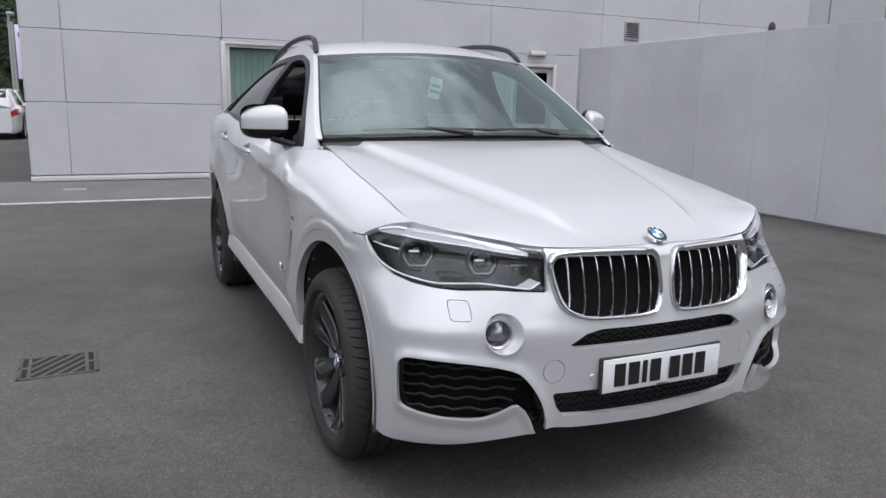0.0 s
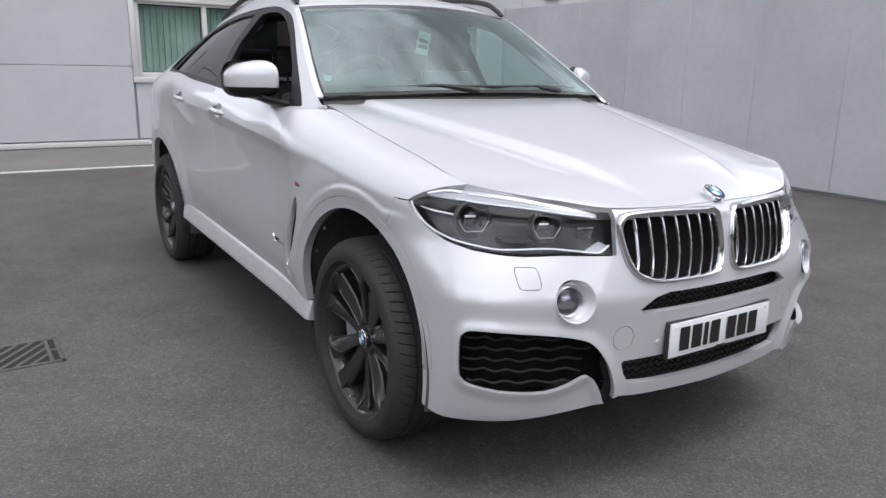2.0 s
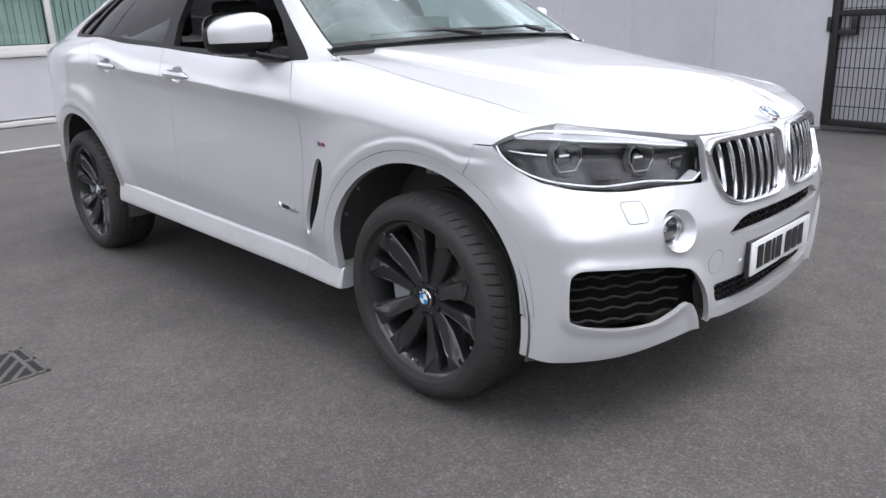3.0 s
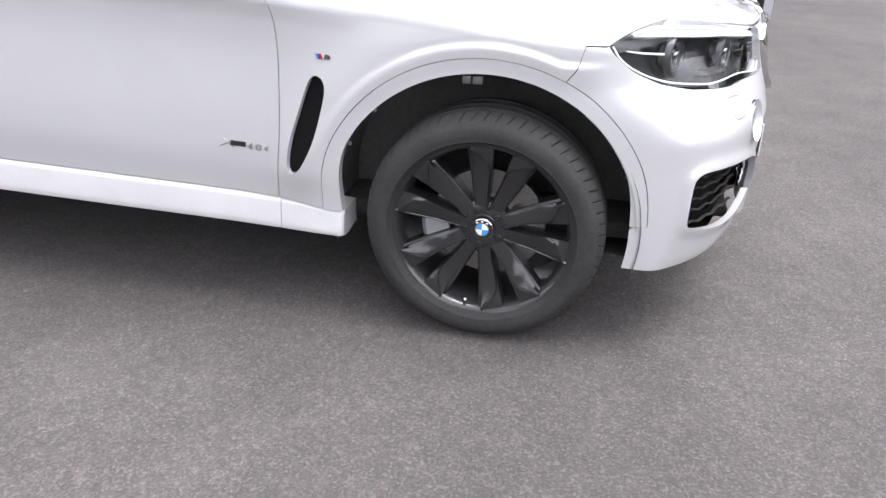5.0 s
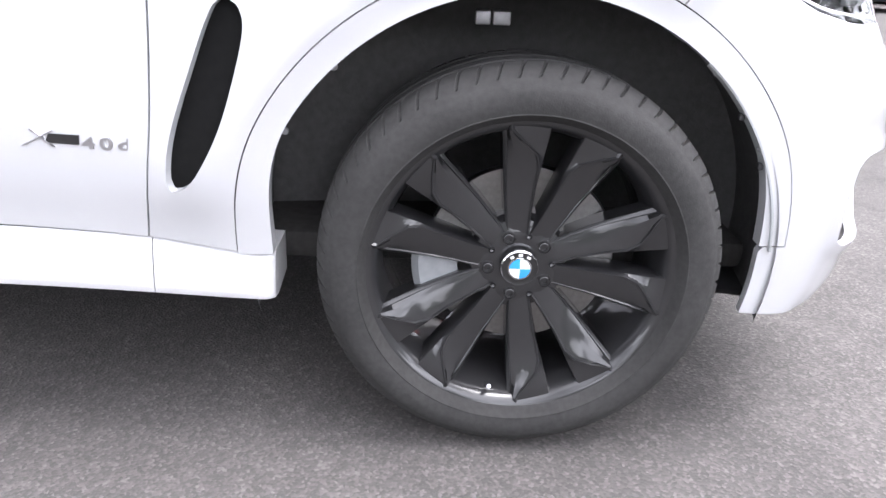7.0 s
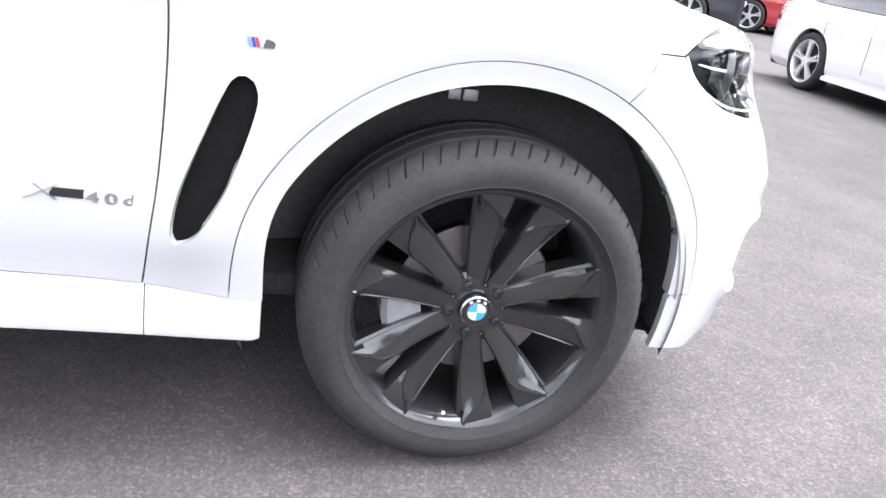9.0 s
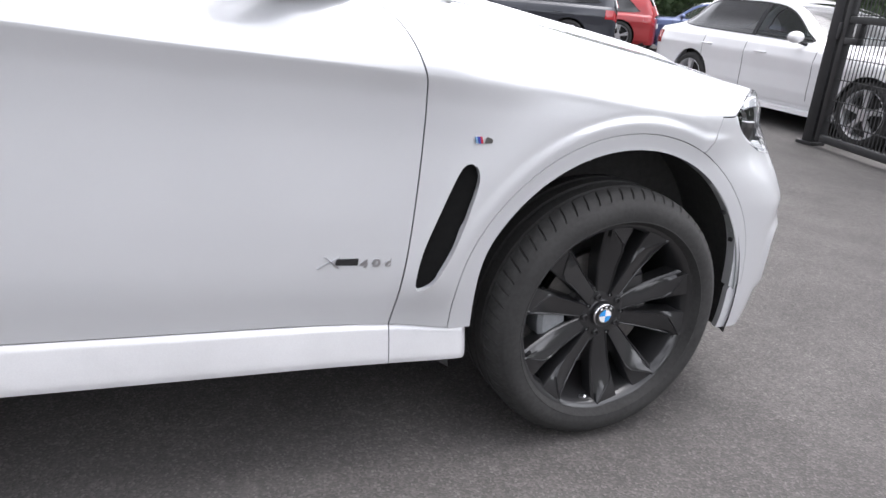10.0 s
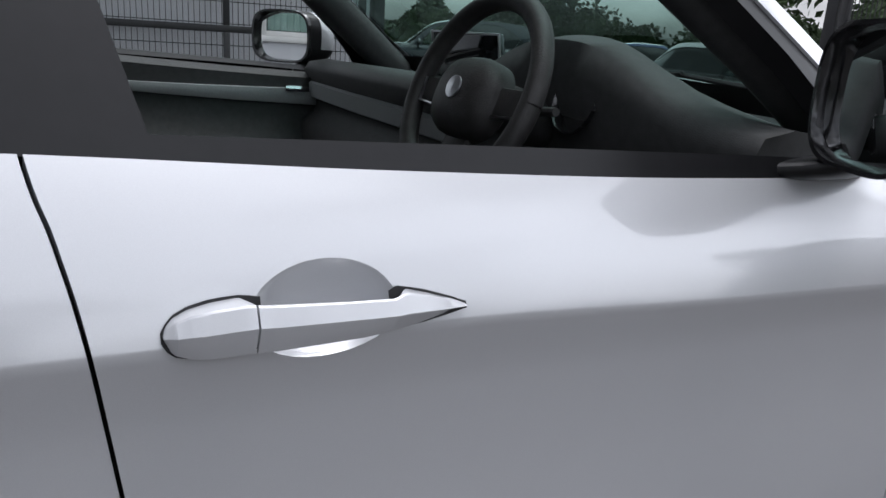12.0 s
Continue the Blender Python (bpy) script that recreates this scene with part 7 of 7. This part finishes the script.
    for sgn in (-1, 1):
        sheet_part("cabin_side", sheet(glasshouse, yy, np.linspace(0, 1, 30), [lambda p, u, v: -signed(opening, p[:, 1], p[:, 2])], 0.008), paint, car, "", (sgn,))
        for lo, hi in ((-9, bar - 0.03), (bar + 0.03, 9)):
            sheet_part("side_window", sheet(glasshouse, yy, np.linspace(0, 1, 30), [lambda p, u, v, lo=lo, hi=hi: np.minimum(signed(opening, p[:, 1], p[:, 2]) - 0.012, np.minimum(u - lo, hi - u))], 0.0, -0.006), TINT_CAR if lo > 0 else SIDEGLASS, car, "", (sgn,))
        sheet_part("window_trim", sheet(glasshouse, yy, np.linspace(0, 1, 30), [lambda p, u, v: signed(opening, p[:, 1], p[:, 2]) - 0.001, lambda p, u, v: np.maximum(0.014 - signed(opening, p[:, 1], p[:, 2]), 0.032 - np.abs(u - bar))], 0.01, -0.003), TRIM, car, "", (sgn,))
        # door seams as thin dark gaps, handles, mirror, lamps
        for y in (wb * 0.27, bar, wb * 0.965 - 0.10):
            p = side(np.full(12, y), np.linspace(0.2, 0.98, 12))
            bm = bmesh.new()
            tube(bm, [(sgn * (q[0] + 0.0005), q[1], q[2]) for q in p], 0.0035, 4)
            part("door_seam", bm, TRIM, car)
        for y in (wb * 0.56, wb * 0.90):
            p = side(np.array([y]), np.array([0.80]))[0]
            bm = bmesh.new()
            tube(bm, [(sgn * (p[0] - 0.005), y - 0.10, p[2]), (sgn * (p[0] + 0.028), y - 0.07, p[2]), (sgn * (p[0] + 0.028), y + 0.06, p[2]), (sgn * (p[0] - 0.005), y + 0.09, p[2])], 0.013, 6)
            part("door_handle", bm, paint, car)
        bm = bmesh.new()
        c = (sgn * (hw + 0.06), wb * 0.36, belt + 0.075)
        bmesh.ops.create_uvsphere(bm, u_segments=18, v_segments=12, radius=1.0, matrix=Matrix.Translation(c) @ Matrix.Diagonal((0.105, 0.065, 0.065, 1)))
        mir = part("door_mirror", bm, paint, car)
        bm = bmesh.new()
        tube(bm, [(sgn * hw * 0.90, wb * 0.35, belt + 0.005), (sgn * (hw + 0.0), wb * 0.36, belt + 0.03)], 0.022, 6)
        part("mirror_foot", bm, TRIM, mir)
        for y0, y1, v0, v1, m, name in ((-oh + 0.01, -oh * 0.30, 0.72, 0.93, REFLECTOR, "headlight"), (end - 0.28, end - 0.005, 0.70, 0.92, REDLENS, "tail_lamp")):
            sheet_part(name, sheet(side, np.linspace(y0, y1, 16), np.linspace(v0, v1, 8), [], 0.01, 0.004), m, car, "", (sgn,))
        bm = bmesh.new()
        loft(bm, [[(sgn * s, y, z) for s, z in ((hw * 0.93, 0.24), (hw * 0.985, 0.225), (hw * 0.99, 0.185), (hw * 0.90, 0.17))] for y in np.linspace(r * 1.15, wb - r * 1.15, 6)])
        part("side_skirt", bm, paint, car)
    for y, x in ((-oh - 0.045, 1),):
        bm = bmesh.new()
        brick(bm, (-hw * 0.45, y - 0.02, 0.30), (hw * 0.45, y + 0.04, 0.40), 0.01)
        brick(bm, (-hw * 0.34, y - 0.01, 0.47), (-0.015, y + 0.05, 0.60), 0.012)
        brick(bm, (0.015, y - 0.01, 0.47), (hw * 0.34, y + 0.05, 0.60), 0.012)
        part("grille", bm, BLACK, car)
    bm = bmesh.new()
    brick(bm, (-0.26, end + 0.035, 0.62), (0.26, end + 0.065, 0.73), 0.003)
    part("number_plate", bm, PLATE, car)
    bm = bmesh.new()
    brick(bm, (-hw * 0.86, -oh + 0.3, 0.19), (hw * 0.86, end - 0.2, 0.27), 0.02)
    brick(bm, (-hw * 0.55, -0.5, 0.2), (hw * 0.55, wb + 0.5, 0.60), 0.02)
    brick(bm, (-hw * 0.80, wb * 0.30, 0.25), (hw * 0.80, end - 0.7, belt - 0.02), 0.03)
    part("underbody", bm, UNDER, car)
    # wheels
    bm = bmesh.new()
    revolve(bm, [(r * 0.72, hw - 0.20), (r * 0.68, hw - 0.10), (r * 0.70, hw - 0.03), (r * 0.745, hw - 0.012), (r * 0.76, hw - 0.016)], 48)
    revolve(bm, [(r * 0.2, hw - 0.06), (r * 0.18, hw - 0.022), (0.0001, hw - 0.020)], 24)
    wheel = part("wheel", bm, CHROME_RIM, car, "silver double-spoke alloy wheel with tyre")
    for k in range(5):
        for dd in (-0.11, 0.11):
            bm = bmesh.new()
            a = 2 * math.pi * k / 5 + math.radians(90) + dd
            rad, tan = Vector((0, math.cos(a), math.sin(a))), Vector((0, -math.sin(a), math.cos(a)))
            loft(bm, [[rad * q + tan * (w * t) + Vector((-(hw - 0.022 + o), 0, 0)) for t, o in ((-1, -0.03), (-0.8, 0), (0.8, 0), (1, -0.03))] for q, w in ((r * 0.08, 0.016), (r * 0.4, 0.014), (r * 0.73, 0.022))])
            part("spoke", bm, CHROME_RIM, wheel)
    bm = bmesh.new()
    revolve(bm, [(r * 0.74, hw - 0.018), (r * 0.80, hw - 0.004), (r * 0.88, hw - 0.002), (r * 0.96, hw - 0.018), (r, hw - 0.05), (r, hw - 0.18), (r * 0.95, hw - 0.22), (r * 0.72, hw - 0.21)], 56)
    revolve(bm, [(r * 0.70, hw - 0.12), (0.0001, hw - 0.12)], 30)
    part("tyre", bm, RUBBER, wheel)
    wheel.matrix_world = Matrix.Translation((0, 0, r))
    for y, turn in ((wb, 0), (0, 180), (wb, 180)):
        w = copy_thing(wheel, Matrix.Translation((0, y, r)) @ pose(0, 0, 0, 0, 0, turn))
        w.parent = car
    car.matrix_world = Matrix.Translation((0, 0, -0.02)) @ at
    return car


CHROME_RIM = mat("silver_alloy", (0.66, 0.66, 0.68), 0.35, 0.6, grain=0.04)
TINT_CAR = pane("parked_car_dark_glass", (0.06, 0.07, 0.075), 0.0, 1.5, 0.05)
OTHERWHITE = mat("plain_white_car_paint", (0.74, 0.74, 0.75), 0.4, 0.0, 1.0, stain=0.02, stain_scale=3)
OTHERRED = mat("red_car_paint", (0.33, 0.018, 0.022), 0.4, 0.1, 1.0, stain=0.03)
OTHERBLACK = mat("blue_black_car_paint", (0.016, 0.019, 0.028), 0.35, 0.2, 1.0, stain=0.03)
OTHERSILVER = mat("silver_car_paint", (0.42, 0.44, 0.45), 0.35, 0.6, 1.0, stain=0.03)
OTHERBLUE = mat("dark_blue_car_paint", (0.05, 0.08, 0.19), 0.35, 0.3, 1.0, stain=0.03)
OTHERGREY = mat("grey_car_paint", (0.09, 0.10, 0.11), 0.35, 0.4, 1.0, stain=0.03)


# ---- trees ----
def tree(at, height, spread, leaf, label, seed, trunk=0.32, leaves=5200, low=0.22):
    """Tapered trunk, forked limbs, and a crown of many small leaves gathered on the limbs."""
    rng = np.random.default_rng(seed)
    t = thing("tree", label, "tree", at=at)
    bm = bmesh.new()
    tips = []
    lean = rng.normal(0, 0.03, 2)
    stem = [Vector((lean[0] * z * height, lean[1] * z * height, z * height)) for z in np.linspace(-0.02, 0.8, 9)]
    tube(bm, stem, [trunk * (1.25 - 1.1 * k / 8) * 0.5 for k in range(9)], 9)
    for k in range(15):
        z = low + (0.80 - low) * (k + rng.random()) / 15
        a = k * 2.4 + rng.normal(0, 0.3)
        reach = spread * (0.45 + 0.6 * math.sin(math.pi * min(1, (z - low + 0.12) / (1.0 - low)))) * rng.uniform(0.75, 1.1)
        p = Vector((lean[0] * z * height, lean[1] * z * height, z * height))
        pts = [p]
        for s in (0.35, 0.7, 1.0):
            pts.append(p + Vector((math.cos(a) * reach * s, math.sin(a) * reach * s, reach * 0.55 * s ** 1.4)) + Vector(rng.normal(0, 0.06 * spread, 3)))
        tube(bm, pts, [trunk * 0.18, trunk * 0.13, trunk * 0.08, trunk * 0.03], 5)
        tips += [pts[1].lerp(pts[2], 0.5), pts[2], pts[2].lerp(pts[3], 0.5), pts[3], pts[3] + Vector(rng.normal(0, 0.12 * spread, 3))]
    tips += [Vector((lean[0] * height + rng.normal(0, spread * 0.2), lean[1] * height + rng.normal(0, spread * 0.2), height * rng.uniform(0.80, 0.98))) for _ in range(8)]
    part("trunk", bm, BARK, t)
    centres = np.array([list(p) for p in tips])
    pick = rng.integers(0, len(tips), leaves)
    c = centres[pick] + rng.normal(0, 1, (leaves, 3)) * np.array([0.16, 0.16, 0.13]) * spread
    size = rng.uniform(0.06, 0.13, leaves) * (spread / 2.2 + 0.4)
    q = rng.normal(0, 1, (leaves, 3))
    q /= np.linalg.norm(q, axis=1)[:, None]
    w = np.cross(q, rng.normal(0, 1, (leaves, 3)))
    w /= np.linalg.norm(w, axis=1)[:, None]
    v = np.stack([c - q * size[:, None], c + w * size[:, None] * 0.6, c + q * size[:, None] * 1.2, c - w * size[:, None] * 0.6], 1).reshape(-1, 3)
    me = bpy.data.meshes.new("crown")
    me.from_pydata(v.tolist(), [], [(4 * k, 4 * k + 1, 4 * k + 2, 4 * k + 3) for k in range(leaves)])
    me.materials.append(leaf)
    crown = new("crown", me)
    crown.parent = t
    return t


def hedge(name, a, b, height, depth, count, seed, label):
    """A long mass of leaves along the boundary, uneven on top."""
    rng = np.random.default_rng(seed)
    a, b = np.array(a, float), np.array(b, float)
    d = (b - a) / np.linalg.norm(b - a)
    n = np.array([-d[1], d[0]])
    s = rng.random(count)
    L = np.linalg.norm(b - a)
    top = height * (0.72 + 0.28 * np.sin(s * L * 0.9) * np.sin(s * L * 0.37 + 1) + 0.12 * np.sin(s * L * 2.3))
    z = top * rng.random(count) ** 0.7
    off = rng.normal(0, depth * 0.35, count)
    c = np.stack([a[0] + d[0] * s * L + n[0] * off, a[1] + d[1] * s * L + n[1] * off, z], 1)
    size = rng.uniform(0.06, 0.16, count)
    q = rng.normal(0, 1, (count, 3))
    q /= np.linalg.norm(q, axis=1)[:, None]
    w = np.cross(q, rng.normal(0, 1, (count, 3)))
    w /= np.linalg.norm(w, axis=1)[:, None]
    v = np.stack([c - q * size[:, None], c + w * size[:, None] * 0.6, c + q * size[:, None] * 1.2, c - w * size[:, None] * 0.6], 1).reshape(-1, 3)
    # a dark lumpy body under the leaves
    m = int(L / 0.5)
    ss, tt = np.linspace(0, 1, m), np.linspace(-1, 1, 13)
    body, quads = [], [(4 * k, 4 * k + 1, 4 * k + 2, 4 * k + 3) for k in range(count)]
    for x in ss:
        h = height * (0.72 + 0.28 * math.sin(x * L * 0.9) * math.sin(x * L * 0.37 + 1) + 0.12 * math.sin(x * L * 2.3)) * 0.92
        for t in tt:
            lump = rng.normal(0, 0.12)
            o = depth * 0.42 * t + lump
            body.append((a[0] + d[0] * x * L + n[0] * o, a[1] + d[1] * x * L + n[1] * o, max(0.0, h * (1 - abs(t) ** 3) + lump * (abs(t) < 0.95))))
    base = len(v)
    quads += [(base + i * 13 + j, base + (i + 1) * 13 + j, base + (i + 1) * 13 + j + 1, base + i * 13 + j + 1) for i in range(m - 1) for j in range(12)]
    v = np.concatenate([v, np.array(body)])
    me = bpy.data.meshes.new(name)
    me.from_pydata(v.tolist(), [], quads)
    me.materials.append(HEDGE)
    tagged(new(name, me), label, "hedge", kind="stuff")


build_ground()
build_grate()
build_building()
build_fence()
GATE_LABEL = "black steel gate leaf with welded wire mesh, standing open"
gate((6.12, 1.10), (5.66, -1.58), True, 2.4, GATE_LABEL)
post(5.64, -1.70, 2.5)
gate((2.85, -5.17), (0.18, -4.49), True, 2.4, GATE_LABEL)
post(2.95, -5.20, 2.5)


def car_at(front, rear, off=0.905):
    """A pose from where the two wheels of the near (right) side stand."""
    f, r = Vector((*front, 0)), Vector((*rear, 0))
    yd = (r - f).normalized()
    xd = Vector((yd.y, -yd.x, 0))
    m = Matrix((xd, yd, Vector((0, 0, 1)))).transposed().to_4x4()
    m.translation = f + xd * off
    return m


parked_car(car_at((2.80, -5.62), (5.61, -5.74)), OTHERWHITE, "white saloon with silver wheels parked beyond the gate")
parked_car(pose(14.5, -6.0, 0, 0, 0, 150), OTHERBLACK, "blue-black SUV with bright wheels parked in the yard", 4.65, 1.88, 1.66, True)
parked_car(pose(16.5, -9.5, 0, 0, 0, 140), OTHERRED, "red hatchback parked in a row", 3.9, 1.72, 1.45, True)
parked_car(pose(15.5, -12.5, 0, 0, 0, 140), OTHERBLUE, "dark blue saloon parked in a row", 4.4, 1.8, 1.42)
parked_car(pose(11.5, -14.5, 0, 0, 0, 135), OTHERSILVER, "silver estate car parked in a row", 4.5, 1.8, 1.46, True)
parked_car(pose(8.0, -16.5, 0, 0, 0, 130), OTHERGREY, "dark grey car parked in a row", 4.5, 1.8, 1.45)
parked_car(pose(17.5, -2.2, 0, 0, 0, -90), OTHERWHITE, "white SUV parked with its tail towards the gate", 4.7, 1.9, 1.72, True)
parked_car(pose(12.0, 1.2, 0, 0, 0, 100), OTHERRED, "dark red car parked behind the gate", 4.3, 1.78, 1.46, True)
parked_car(pose(-4.70, 25.0, float(lie(20)), 0, 0, 181), OTHERWHITE, "white hatchback parked beside the building", 4.2, 1.78, 1.46, True)
parked_car(pose(-5.05, 31.0, float(lie(20)), 0, 0, 181), OTHERWHITE, "white estate car parked beside the building", 4.5, 1.8, 1.48, True)
# the last four trees are added out of view, for the car's reflections
for k, (x, y, h, s, leaf) in enumerate(((24, -18, 8.5, 3.0, LEAF), (18, -23, 9.5, 3.4, LEAF), (29, -11, 9.0, 3.2, LEAFDARK), (12, -26, 8.5, 3.0, LEAF), (33, -4, 9.5, 3.4, LEAF), (6, -28, 9.0, 3.2, LEAFDARK), (-1, -30, 9.0, 3.2, LEAF), (-9.5, 52, 11.0, 3.0, LEAFDARK), (-6.0, 60, 8.0, 3.0, LEAF), (-14, 46, 9.0, 3.0, LEAF), (-9, -29, 9.0, 3.2, LEAF), (-17, -27, 8.5, 3.0, LEAFDARK), (-29, -12, 9.0, 3.2, LEAF), (-31, 4, 9.5, 3.4, LEAF))):
    tree(pose(x, y, float(lie(y))), h, s, leaf, "broad tree in full summer leaf" if leaf is LEAF else "dark green tree in full leaf", 10 + k, leaves=6500)
hedge("hedge", (2, -27), (24, -20), 3.4, 2.4, 15000, 5, "uneven dark green hedge closing the yard, added where out of view")
hedge("hedge", (24, -20), (36, 2), 3.4, 2.4, 15000, 6, "uneven dark green hedge closing the yard, added where out of view")
# next two hedges are unseen, added to darken bumper and door reflections
hedge("hedge", (-30, -22), (2, -27), 4.0, 2.6, 15000, 8, "uneven dark green hedge closing the yard, added where out of view")
hedge("hedge", (-30, -22), (-27, 30), 3.6, 2.4, 15000, 9, "uneven dark green hedge closing the yard, added where out of view")
hedge("hedge", (-30, 62), (-2, 62), 4.0, 2.0, 7000, 7, "distant hedge beyond the building")


def build_pole_sign():
    """Tall white flag sign and a lamp column beside the building."""
    p = thing("flag_sign", "tall pale lilac banner sign on a metal pole", "sign", at=pose(-4.15, 32.0, float(lie(20))))
    bm = bmesh.new()
    tube(bm, [(-0.55, 0, -0.05), (-0.55, 0, 4.1)], 0.05, 8)
    part("pole", bm, GALV, p)
    bm = bmesh.new()
    brick(bm, (-0.48, -0.02, 1.9), (0.45, 0.02, 4.0), 0.01)
    part("banner", bm, mat("pale_lilac_banner", (0.62, 0.58, 0.72), 0.6, stain=0.05), p)
    bm = bmesh.new()
    revolve(bm, [(0.0001, 0.0), (0.18, 0.0), (0.19, -0.01)], 24, pose(-0.2, -0.025, 3.6, 0, 0, 90))
    part("round_mark", bm, INK, p)
    lamp = thing("street_lamp", "grey lamp column beside the building", "street lamp", at=pose(-4.62, 30.0, float(lie(20))))
    bm = bmesh.new()
    tube(bm, [(0, 0, -0.05), (0, 0, 1.2), (0, 0, 4.2)], [0.08, 0.07, 0.05], 8)
    part("column", bm, GALV, lamp)
    bm = bmesh.new()
    brick(bm, (-0.05, -0.35, 4.15), (0.2, 0.1, 4.26), 0.03)
    part("lantern", bm, WALLGREY, lamp)


build_pole_sign()
